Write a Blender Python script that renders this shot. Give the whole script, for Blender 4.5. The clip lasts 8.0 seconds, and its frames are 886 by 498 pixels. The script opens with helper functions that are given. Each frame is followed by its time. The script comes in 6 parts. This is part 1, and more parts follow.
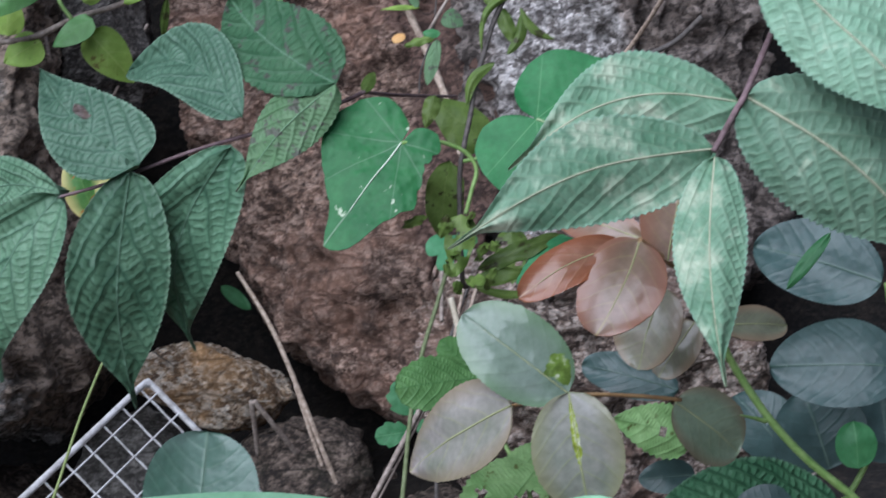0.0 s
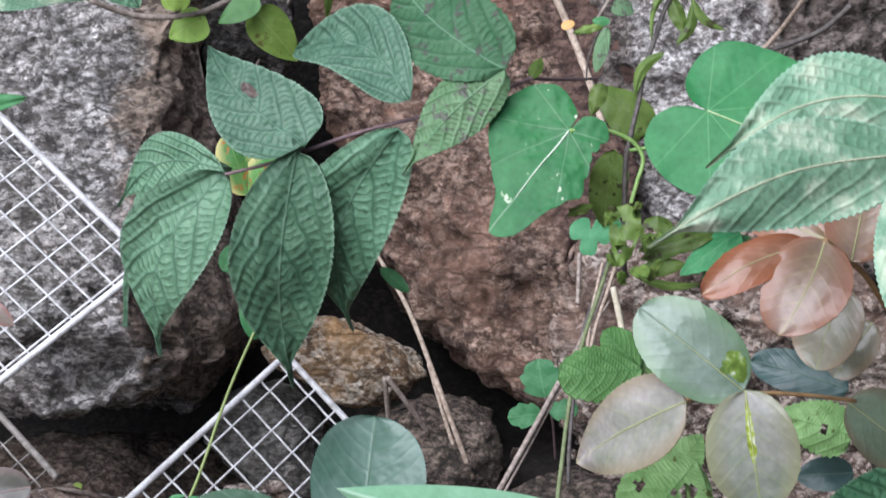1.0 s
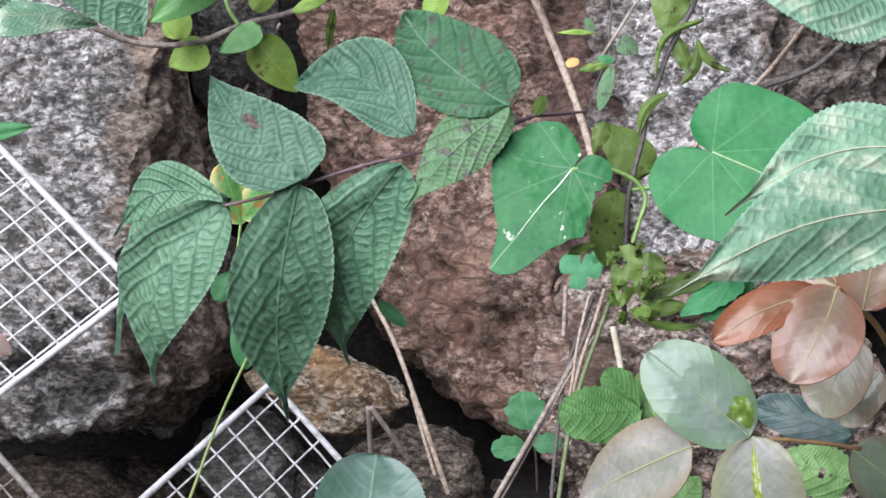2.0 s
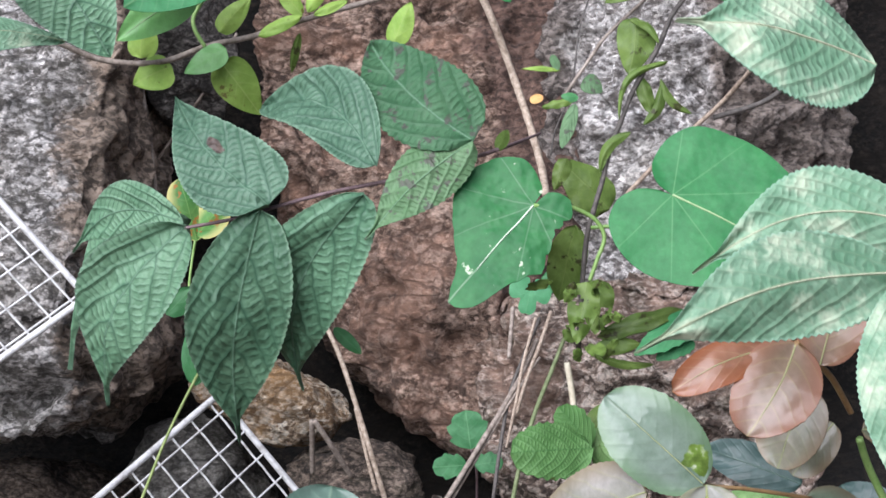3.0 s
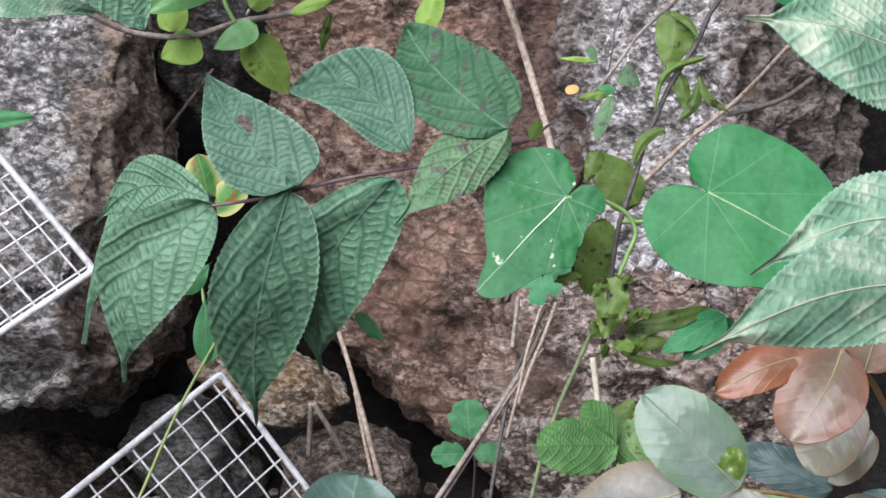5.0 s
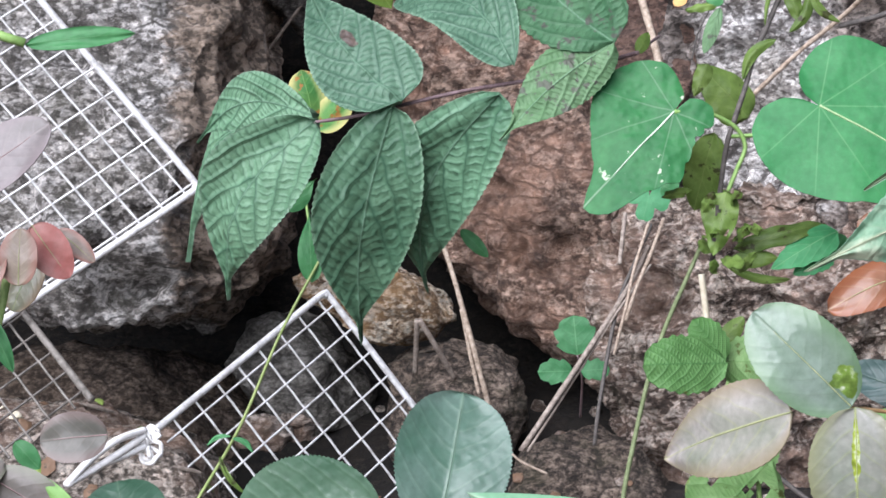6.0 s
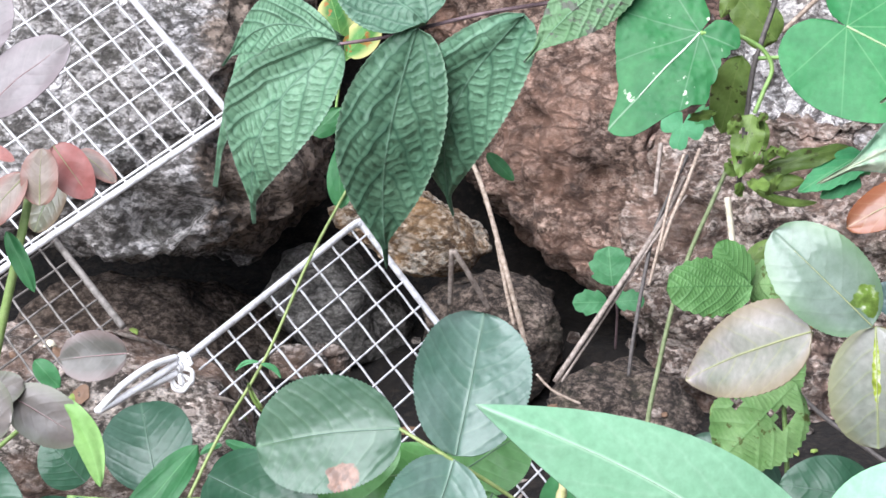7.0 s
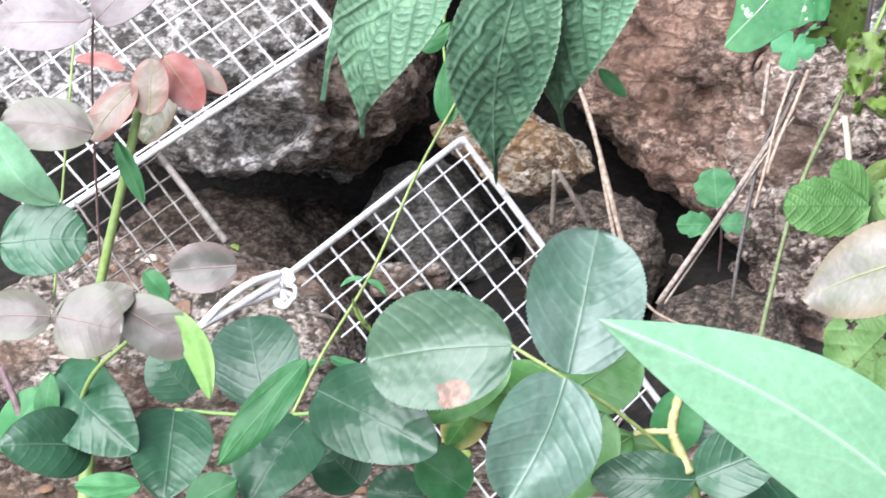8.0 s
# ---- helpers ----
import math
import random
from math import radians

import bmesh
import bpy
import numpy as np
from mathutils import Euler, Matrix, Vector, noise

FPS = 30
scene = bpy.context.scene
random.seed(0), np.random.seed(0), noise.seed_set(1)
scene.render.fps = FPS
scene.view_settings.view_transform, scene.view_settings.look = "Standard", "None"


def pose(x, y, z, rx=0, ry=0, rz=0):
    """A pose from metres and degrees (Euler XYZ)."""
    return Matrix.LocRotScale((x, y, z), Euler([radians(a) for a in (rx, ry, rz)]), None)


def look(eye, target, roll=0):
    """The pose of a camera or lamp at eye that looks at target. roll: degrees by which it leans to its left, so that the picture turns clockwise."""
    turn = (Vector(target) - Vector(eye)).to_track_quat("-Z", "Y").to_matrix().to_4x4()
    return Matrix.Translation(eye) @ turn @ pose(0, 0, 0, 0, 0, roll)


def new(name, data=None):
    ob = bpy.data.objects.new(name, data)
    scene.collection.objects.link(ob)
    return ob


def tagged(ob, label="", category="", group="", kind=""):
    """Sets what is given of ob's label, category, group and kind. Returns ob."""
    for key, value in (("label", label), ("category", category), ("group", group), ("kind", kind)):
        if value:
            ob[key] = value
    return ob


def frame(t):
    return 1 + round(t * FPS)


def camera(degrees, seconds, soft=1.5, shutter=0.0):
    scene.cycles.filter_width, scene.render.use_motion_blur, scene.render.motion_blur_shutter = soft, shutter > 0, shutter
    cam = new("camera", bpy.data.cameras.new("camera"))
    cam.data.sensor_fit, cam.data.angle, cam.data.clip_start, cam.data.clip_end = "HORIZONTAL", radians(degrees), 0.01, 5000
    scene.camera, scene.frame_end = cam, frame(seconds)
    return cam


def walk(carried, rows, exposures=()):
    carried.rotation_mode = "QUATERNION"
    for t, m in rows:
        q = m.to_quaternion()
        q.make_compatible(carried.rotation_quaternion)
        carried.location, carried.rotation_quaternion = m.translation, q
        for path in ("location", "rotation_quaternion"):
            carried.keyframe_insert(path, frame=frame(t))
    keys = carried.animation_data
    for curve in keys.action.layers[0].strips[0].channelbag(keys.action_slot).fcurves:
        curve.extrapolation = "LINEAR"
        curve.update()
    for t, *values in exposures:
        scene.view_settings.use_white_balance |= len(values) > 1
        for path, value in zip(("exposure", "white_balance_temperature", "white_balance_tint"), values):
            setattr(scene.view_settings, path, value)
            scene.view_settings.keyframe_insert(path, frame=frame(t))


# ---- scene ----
cam = camera(21.0, 8.0, soft=1.5, shutter=0.2)
PATH = [
    (0, 0.14967, -1.03440, 0.25024, 94.780, 7.111, -0.141),
    (0.2, 0.14634, -1.02904, 0.24723, 94.146, 6.974, 0.669),
    (0.5, 0.14445, -1.02453, 0.24411, 93.546, 6.700, 1.405),
    (0.8, 0.13161, -1.02375, 0.25208, 93.894, 5.851, 1.939),
    (1, 0.12452, -1.03252, 0.25958, 94.286, 5.212, 1.991),
    (1.2, 0.11984, -1.03281, 0.26350, 94.779, 4.705, 1.847),
    (2.3, 0.11050, -1.02967, 0.26807, 94.622, 3.922, 0.727),
    (2.5, 0.11096, -1.03144, 0.26994, 94.509, 3.687, 0.476),
    (2.8, 0.10852, -1.03238, 0.27594, 94.431, 2.948, -0.167),
    (3, 0.10207, -1.03579, 0.28059, 94.476, 2.131, -0.749),
    (3.2, 0.09433, -1.03385, 0.28762, 94.619, 0.908, -1.012),
    (3.5, 0.08786, -1.03066, 0.28937, 94.767, -0.008, -1.221),
    (3.7, 0.08102, -1.02879, 0.28851, 94.614, 0.071, -1.371),
    (4, 0.07926, -1.02865, 0.28451, 94.613, 0.083, -1.712),
    (4.2, 0.07871, -1.02719, 0.28546, 94.386, -0.123, -1.931),
    (5.3, 0.08270, -1.02195, 0.28165, 93.810, -0.053, -1.199),
    (5.5, 0.08420, -1.01857, 0.28132, 93.414, 0.012, -0.561),
    (5.8, 0.08278, -1.01439, 0.28286, 92.577, 0.011, 0.340),
    (6, 0.08098, -1.01348, 0.28440, 92.043, -0.005, 0.934),
    (6.2, 0.08367, -1.01189, 0.28339, 91.724, -0.087, 1.177),
    (6.5, 0.08959, -1.01110, 0.28221, 91.257, -0.071, 1.374),
    (6.8, 0.09121, -1.00812, 0.27924, 90.865, 0.008, 1.895),
    (7, 0.09103, -1.00971, 0.27686, 90.687, -0.130, 2.174),
    (7.2, 0.09155, -1.01141, 0.27808, 90.585, -0.253, 2.476),
    (7.5, 0.09116, -1.00926, 0.27609, 90.213, -0.359, 3.012),
    (7.8, 0.08571, -1.00382, 0.27538, 89.478, -0.555, 3.630),
    (8, 0.08290, -0.99961, 0.27383, 88.854, -0.841, 4.318),
]

# The boulder bank leans back 25 degrees: x along it, y into it, z up its face.
BANK = Matrix.Rotation(radians(-25), 4, "X")
walk(cam, [(t, BANK @ pose(*p)) for t, *p in PATH], exposures=[(0, -0.05, 5550, 16), (1, 0.46, 5850, 16), (2.5, 0.6, 5950, 16), (3.5, 0.51, 6000, 16), (5.5, 0.45, 5950, 16), (6, 0.7, 5950, 16), (6.5, 0.93, 5900, 16), (7.5, 1.1, 5950, 15), (8, 1.27, 6000, 15)])

# ---- light: an overcast sky ----
world = bpy.data.worlds.new("overcast_sky")
scene.world = world
world.use_nodes = True
wn, wl = world.node_tree.nodes, world.node_tree.links
sky = wn.new("ShaderNodeTexSky")
sky.sky_type, sky.sun_disc = "NISHITA", False
sky.sun_elevation, sky.sun_rotation = radians(52), radians(215)
sky.air_density, sky.dust_density, sky.ozone_density = 1.0, 4.0, 1.0
soften = wn.new("ShaderNodeHueSaturation")
soften.inputs["Saturation"].default_value = 0.75
wl.new(sky.outputs["Color"], soften.inputs["Color"])
wl.new(soften.outputs["Color"], wn["Background"].inputs["Color"])
wn["Background"].inputs["Strength"].default_value = 0.05
sun = new("sun", bpy.data.lights.new("sun", "SUN"))
sun.data.energy, sun.data.angle, sun.data.color = 4.6, radians(65), (1.0, 1.0, 0.98)
sun.matrix_world = look((-1.5, -2.3, 3.4), (0, 0, 0))

# ---- materials ----
def graph(name):
    m = bpy.data.materials.new(name)
    m.use_nodes = True
    nt = m.node_tree
    return m, nt, nt.nodes["Principled BSDF"]


def node(nt, kind, **sets):
    n = nt.nodes.new(kind)
    for key, value in sets.items():
        if key in n.inputs:
            n.inputs[key].default_value = value
    return n


def maths(nt, op, a, b=None, c=None, clamp=False):
    n = nt.nodes.new("ShaderNodeMath")
    n.operation, n.use_clamp = op, clamp
    for slot, value in zip(n.inputs, (a, b, c)):
        if value is None:
            continue
        if isinstance(value, (int, float)):
            slot.default_value = value
        else:
            nt.links.new(value, slot)
    return n.outputs[0]


def ramp(nt, fac, stops):
    n = nt.nodes.new("ShaderNodeValToRGB")
    e = n.color_ramp.elements
    while len(e) < len(stops):
        e.new(0.5)
    for el, (p, c) in zip(e, stops):
        el.position = p
        el.color = (*c, 1) if len(c) == 3 else c
    nt.links.new(fac, n.inputs[0])
    return n.outputs[0]


def mix(nt, fac, a, b, blend="MIX"):
    n = nt.nodes.new("ShaderNodeMix")
    n.data_type, n.blend_type = "RGBA", blend
    for slot, value in ((n.inputs[0], fac), (n.inputs[6], a), (n.inputs[7], b)):
        if isinstance(value, (int, float)):
            slot.default_value = value
        elif isinstance(value, tuple):
            slot.default_value = (*value, 1)
        else:
            nt.links.new(value, slot)
    return n.outputs[2]


def rock_material(name, dark, mid, pale, speck=0.5, grain=150.0, rust=None, moss=0.0, rough=0.9, coats=(), fleck=0.75):
    """Weathered stone: crystals, stains and pits; dark, mid and pale are its base colours."""
    m, nt, bsdf = graph(name)
    co = nt.nodes.new("ShaderNodeTexCoord").outputs["Object"]
    stretch = nt.nodes.new("ShaderNodeMapping")
    stretch.inputs["Scale"].default_value = (1, 1, 1.5)
    stretch.inputs["Rotation"].default_value = (0.3, 0.25, 0.2)
    nt.links.new(co, stretch.inputs[0])
    fine = node(nt, "ShaderNodeTexNoise", Scale=grain, Detail=9.0, Roughness=0.8)
    broad = node(nt, "ShaderNodeTexNoise", Scale=16.0, Detail=6.0, Roughness=0.62)
    crystal = node(nt, "ShaderNodeTexVoronoi", Scale=290.0)
    chip = node(nt, "ShaderNodeTexVoronoi", Scale=110.0)
    seam = node(nt, "ShaderNodeTexVoronoi", Scale=46.0)
    seam.feature = "DISTANCE_TO_EDGE"
    vein = node(nt, "ShaderNodeTexNoise", Scale=42.0, Detail=7.0, Roughness=0.7, Distortion=1.0)
    for n in (fine, broad, vein):
        nt.links.new(stretch.outputs[0], n.inputs["Vector"])
    # chips with ragged edges
    bent = nt.nodes.new("ShaderNodeVectorMath")
    bent.operation = "MULTIPLY_ADD"
    bent.inputs[1].default_value = (0.009, 0.009, 0.009)
    nt.links.new(fine.outputs["Color"], bent.inputs[0])
    nt.links.new(stretch.outputs[0], bent.inputs[2])
    for n in (crystal, chip, seam):
        nt.links.new(bent.outputs[0], n.inputs["Vector"])
    tone = nt.nodes.new("ShaderNodeRGBToBW")
    nt.links.new(chip.outputs["Color"], tone.inputs[0])
    grey = nt.nodes.new("ShaderNodeRGBToBW")
    nt.links.new(crystal.outputs["Color"], grey.inputs[0])
    blend = maths(nt, "ADD", fine.outputs[0], maths(nt, "MULTIPLY_ADD", grey.outputs[0], 0.3 * speck, -0.15 * speck))
    blend = maths(nt, "ADD", blend, maths(nt, "MULTIPLY_ADD", tone.outputs[0], 0.14 * speck, -0.07 * speck))
    base = ramp(nt, blend, [(0.42, dark), (0.5, mid), (0.585, pale)])
    flecks = node(nt, "ShaderNodeTexNoise", Scale=260.0, Detail=5.0, Roughness=0.75)
    nt.links.new(stretch.outputs[0], flecks.inputs["Vector"])
    base = mix(nt, fleck, base, ramp(nt, flecks.outputs[0], [(0.4, (0.45, 0.44, 0.43)), (0.5, (0.95, 0.95, 0.95)), (0.6, (1.55, 1.54, 1.53))]), "MULTIPLY")
    patch = ramp(nt, vein.outputs[0], [(0.34, (0.22, 0.21, 0.2)), (0.43, (0.72, 0.71, 0.7)), (0.55, (1.12, 1.11, 1.1)), (0.66, (1.6, 1.58, 1.56))])
    base = mix(nt, 0.5, base, patch, "MULTIPLY")
    # fine dark fissures, only here and there
    open_seam = maths(nt, "MULTIPLY", maths(nt, "SUBTRACT", 1.0, maths(nt, "MULTIPLY", seam.outputs["Distance"], 16.0), clamp=True), ramp(nt, broad.outputs[0], [(0.44, (0, 0, 0)), (0.54, (1, 1, 1))]))
    base = mix(nt, maths(nt, "MULTIPLY", open_seam, 0.75), base, tuple(c * 0.4 for c in dark))
    wide = ramp(nt, broad.outputs[0], [(0.34, (0.62, 0.6, 0.56)), (0.62, (1.2, 1.2, 1.2))])
    base = mix(nt, 0.9, base, wide, "MULTIPLY")
    if rust:
        base = mix(nt, ramp(nt, broad.outputs[0], [(0.46, (0, 0, 0)), (0.6, (0.75, 0.75, 0.75))]), base, mix(nt, 0.8, rust, patch, "MULTIPLY"))
    if moss:
        green = node(nt, "ShaderNodeTexNoise", Scale=34.0, Detail=7.0, Roughness=0.75)
        nt.links.new(co, green.inputs["Vector"])
        base = mix(nt, maths(nt, "MULTIPLY", ramp(nt, green.outputs[0], [(0.52, (0, 0, 0)), (0.64, (1, 1, 1))]), moss), base, (0.06, 0.06, 0.028))
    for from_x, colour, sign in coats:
        # a darker brown over one side of the stone, with a ragged edge
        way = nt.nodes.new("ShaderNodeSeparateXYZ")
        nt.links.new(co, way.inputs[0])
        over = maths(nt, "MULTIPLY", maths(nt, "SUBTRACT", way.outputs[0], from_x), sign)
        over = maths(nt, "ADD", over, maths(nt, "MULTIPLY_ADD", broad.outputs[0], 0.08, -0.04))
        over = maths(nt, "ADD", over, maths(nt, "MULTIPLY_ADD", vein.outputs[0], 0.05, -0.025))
        side_brown = mix(nt, 0.8, colour, ramp(nt, blend, [(0.42, (0.3, 0.3, 0.3)), (0.58, (1.8, 1.8, 1.8))]), "MULTIPLY")
        base = mix(nt, ramp(nt, maths(nt, "MULTIPLY_ADD", over, 90.0, 0.5, clamp=True), [(0.0, (0, 0, 0)), (1.0, (0.85, 0.85, 0.85))]), base, side_brown)
    nt.links.new(base, bsdf.inputs["Base Color"])
    bsdf.inputs["Roughness"].default_value = rough
    relief = maths(nt, "ADD", maths(nt, "MULTIPLY", fine.outputs[0], 0.8), maths(nt, "MULTIPLY", vein.outputs[0], 1.5))
    relief = maths(nt, "ADD", relief, maths(nt, "MULTIPLY", tone.outputs[0], 0.5 * speck))
    relief = maths(nt, "SUBTRACT", relief, maths(nt, "MULTIPLY", chip.outputs["Distance"], 0.5))
    relief = maths(nt, "SUBTRACT", relief, maths(nt, "MULTIPLY", open_seam, 0.35))
    bump = node(nt, "ShaderNodeBump", Strength=1.0, Distance=0.007)
    nt.links.new(relief, bump.inputs["Height"])
    nt.links.new(bump.outputs[0], bsdf.inputs["Normal"])
    return m


def leaf_material(name, deep, light, vein, ribs=7.0, slant=0.28, vein_mix=0.5, rough=0.45, spots=0.0, spot_colour=(0.05, 0.035, 0.02),
                  rim=None, rim_from=0.93, bullate=0.0, quilt=0.3, glow=0.12, blotch=None, blotch_at=0.6, specular=0.5, radial=False, cells=330.0, side_mix=0.5, groove=1.0, mottle=70.0, patch=None, patch_colour=(0.3, 0.4, 0.06), patch_pale=(0.62, 0.66, 0.5), mid=None):
    """A leaf: deep and light green mottling, a midrib with side veins, spots of decay, and light let through."""
    m, nt, bsdf = graph(name)
    uv = nt.nodes.new("ShaderNodeUVMap")
    uv.uv_map = "leaf"
    split = nt.nodes.new("ShaderNodeSeparateXYZ")
    nt.links.new(uv.outputs[0], split.inputs[0])
    along = split.outputs[0]
    sideways = maths(nt, "MULTIPLY_ADD", split.outputs[1], 2.0, -1.0)
    across = maths(nt, "ABSOLUTE", sideways)
    spread = nt.nodes.new("ShaderNodeUVMap")
    spread.uv_map = "span"
    split2 = nt.nodes.new("ShaderNodeSeparateXYZ")
    nt.links.new(spread.outputs[0], split2.inputs[0])
    span = maths(nt, "ABSOLUTE", maths(nt, "MULTIPLY_ADD", split2.outputs[1], 2.0, -1.0))
    obj = nt.nodes.new("ShaderNodeTexCoord").outputs["Object"]
    info = nt.nodes.new("ShaderNodeObjectInfo").outputs["Random"]
    shift = nt.nodes.new("ShaderNodeVectorMath")
    nt.links.new(obj, shift.inputs[0])
    nt.links.new(info, shift.inputs[1])
    at = shift.outputs[0]
    fine = node(nt, "ShaderNodeTexNoise", Scale=420.0, Detail=4.0, Roughness=0.6)
    broad = node(nt, "ShaderNodeTexNoise", Scale=mottle, Detail=4.0, Roughness=0.6)
    wobble = node(nt, "ShaderNodeTexNoise", Scale=110.0, Detail=2.0)
    for n in (fine, broad, wobble):
        nt.links.new(at, n.inputs["Vector"])
    base = mix(nt, ramp(nt, broad.outputs[0], [(0.35, (0, 0, 0)), (0.68, (1, 1, 1))]), deep, light)
    base = mix(nt, 0.35, base, ramp(nt, fine.outputs[0], [(0.3, (0.6, 0.6, 0.6)), (0.7, (1.3, 1.3, 1.3))]), "MULTIPLY")
    shade = maths(nt, "MULTIPLY_ADD", info, 0.4, 0.8)
    grey = nt.nodes.new("ShaderNodeCombineColor")
    for slot in grey.inputs:
        nt.links.new(shade, slot)
    base = mix(nt, 1.0, base, grey.outputs[0], "MULTIPLY")
    if blotch:
        base = mix(nt, ramp(nt, broad.outputs[0], [(blotch_at - 0.12, (0, 0, 0)), (blotch_at + 0.06, (1, 1, 1))]), base, blotch)
    if rim:
        edge = ramp(nt, across, [(rim_from, (0, 0, 0)), (1.0, (0.8, 0.8, 0.8))])
        base = mix(nt, edge, base, rim)
    curve = maths(nt, "POWER", span, 1.4)
    run = maths(nt, "MULTIPLY", maths(nt, "SUBTRACT", along, maths(nt, "MULTIPLY", curve, slant)), ribs)
    run = maths(nt, "ADD", run, maths(nt, "MULTIPLY_ADD", wobble.outputs[0], 0.5, -0.25))
    wave = maths(nt, "PINGPONG", run, 0.5)
    if radial:
        # veins spread like fingers from the stalk
        side = 0.0
        for k in (0.16, 0.36, 0.6):
            off = maths(nt, "MULTIPLY", maths(nt, "ABSOLUTE", maths(nt, "SUBTRACT", across, k)), along)
            side = maths(nt, "MAXIMUM", side, maths(nt, "SUBTRACT", 1.0, maths(nt, "MULTIPLY", off, 400.0), clamp=True))
        side = maths(nt, "MULTIPLY", side, maths(nt, "SUBTRACT", 1.1, along, clamp=True))
        mid_rib = maths(nt, "SUBTRACT", 1.15, maths(nt, "MULTIPLY", maths(nt, "MULTIPLY", across, along), 300.0), clamp=True)
        wave = maths(nt, "SUBTRACT", 0.5, maths(nt, "MULTIPLY", side, 0.3))
    else:
        side = maths(nt, "SUBTRACT", 1.0, maths(nt, "MULTIPLY", wave, 10.0), clamp=True)
        side = maths(nt, "MULTIPLY", side, maths(nt, "SUBTRACT", 1.0, maths(nt, "MULTIPLY", across, 0.6), clamp=True))
        mid_rib = maths(nt, "SUBTRACT", 1.0, maths(nt, "MULTIPLY", span, 22.0), clamp=True)
    cover = maths(nt, "MAXIMUM", mid_rib, maths(nt, "MULTIPLY", side, side_mix))
    if bullate:
        # fine rungs between the side veins, out of step from one band to the next
        step = maths(nt, "MULTIPLY_ADD", maths(nt, "FLOOR", run), 0.37, maths(nt, "MULTIPLY", maths(nt, "SIGN", sideways), 0.21))
        drift = maths(nt, "MULTIPLY_ADD", wobble.outputs[0], 2.2, maths(nt, "MULTIPLY", fine.outputs[0], 0.6))
        rung = maths(nt, "PINGPONG", maths(nt, "ADD", maths(nt, "MULTIPLY_ADD", along, 24.0, maths(nt, "MULTIPLY", span, 3.0)), maths(nt, "ADD", step, drift)), 0.5)
        pillow = maths(nt, "MINIMUM", maths(nt, "MULTIPLY", rung, 3.2), 1.0)
        cover = maths(nt, "MAXIMUM", cover, maths(nt, "MULTIPLY", maths(nt, "SUBTRACT", 1.0, maths(nt, "MULTIPLY", rung, 6.0), clamp=True), side_mix * 0.6))
    base = mix(nt, maths(nt, "MULTIPLY", cover, vein_mix), base, vein)
    if mid:
        base = mix(nt, maths(nt, "MULTIPLY", maths(nt, "SUBTRACT", 1.0, maths(nt, "MULTIPLY", span, 32.0), clamp=True), 0.55), base, mid)
    if spots:
        decay = node(nt, "ShaderNodeTexNoise", Scale=160.0, Detail=5.0, Roughness=0.65)
        nt.links.new(at, decay.inputs["Vector"])
        base = mix(nt, ramp(nt, decay.outputs[0], [(0.66 - 0.1 * spots, (0, 0, 0)), (0.7 - 0.1 * spots, (0.9, 0.9, 0.9))]), base, spot_colour)
    if patch:
        # one torn or withered place: (along, across, reach along, reach across)
        dx = maths(nt, "DIVIDE", maths(nt, "SUBTRACT", along, patch[0]), patch[2])
        dy = maths(nt, "DIVIDE", maths(nt, "SUBTRACT", sideways, patch[1]), patch[3])
        far = maths(nt, "ADD", maths(nt, "MULTIPLY", dx, dx), maths(nt, "MULTIPLY", dy, dy))
        ragged = node(nt, "ShaderNodeTexNoise", Scale=260.0, Detail=4.0)
        nt.links.new(at, ragged.inputs["Vector"])
        far = maths(nt, "ADD", far, maths(nt, "MULTIPLY_ADD", ragged.outputs[0], 2.4, -1.2))
        torn = ramp(nt, ragged.outputs[0], [(0.4, tuple(c * 0.5 for c in patch_colour)), (0.55, patch_colour), (0.68, patch_pale)])
        base = mix(nt, ramp(nt, far, [(0.8, (1, 1, 1)), (1.0, (0, 0, 0))]), base, torn)
    nt.links.new(base, bsdf.inputs["Base Color"])
    bsdf.inputs["Roughness"].default_value = rough
    bsdf.inputs["Specular IOR Level"].default_value = specular
    cell = node(nt, "ShaderNodeTexVoronoi", Scale=cells)
    cell.feature = "SMOOTH_F1"
    nt.links.new(at, cell.inputs["Vector"])
    height = maths(nt, "ADD", maths(nt, "MULTIPLY", maths(nt, "MINIMUM", maths(nt, "MULTIPLY", wave, 5.0), 1.0), groove), maths(nt, "MULTIPLY", cell.outputs["Distance"], -0.6 if bullate else -1.1))
    height = maths(nt, "SUBTRACT", height, maths(nt, "MULTIPLY", mid_rib, 0.5))
    if bullate:
        height = maths(nt, "ADD", height, maths(nt, "MULTIPLY", maths(nt, "MULTIPLY", pillow, maths(nt, "MINIMUM", maths(nt, "MULTIPLY", wave, 4.0), 1.0)), bullate))
    bump = node(nt, "ShaderNodeBump", Strength=quilt, Distance=0.0018 if bullate else 0.0012)
    nt.links.new(height, bump.inputs["Height"])
    nt.links.new(bump.outputs[0], bsdf.inputs["Normal"])
    let = nt.nodes.new("ShaderNodeBsdfTranslucent")
    nt.links.new(mix(nt, 0.6, base, (0.25, 0.45, 0.05)), let.inputs[0])
    both = nt.nodes.new("ShaderNodeMixShader")
    both.inputs[0].default_value = glow
    nt.links.new(bsdf.outputs[0], both.inputs[1])
    nt.links.new(let.outputs[0], both.inputs[2])
    nt.links.new(both.outputs[0], nt.nodes["Material Output"].inputs[0])
    return m


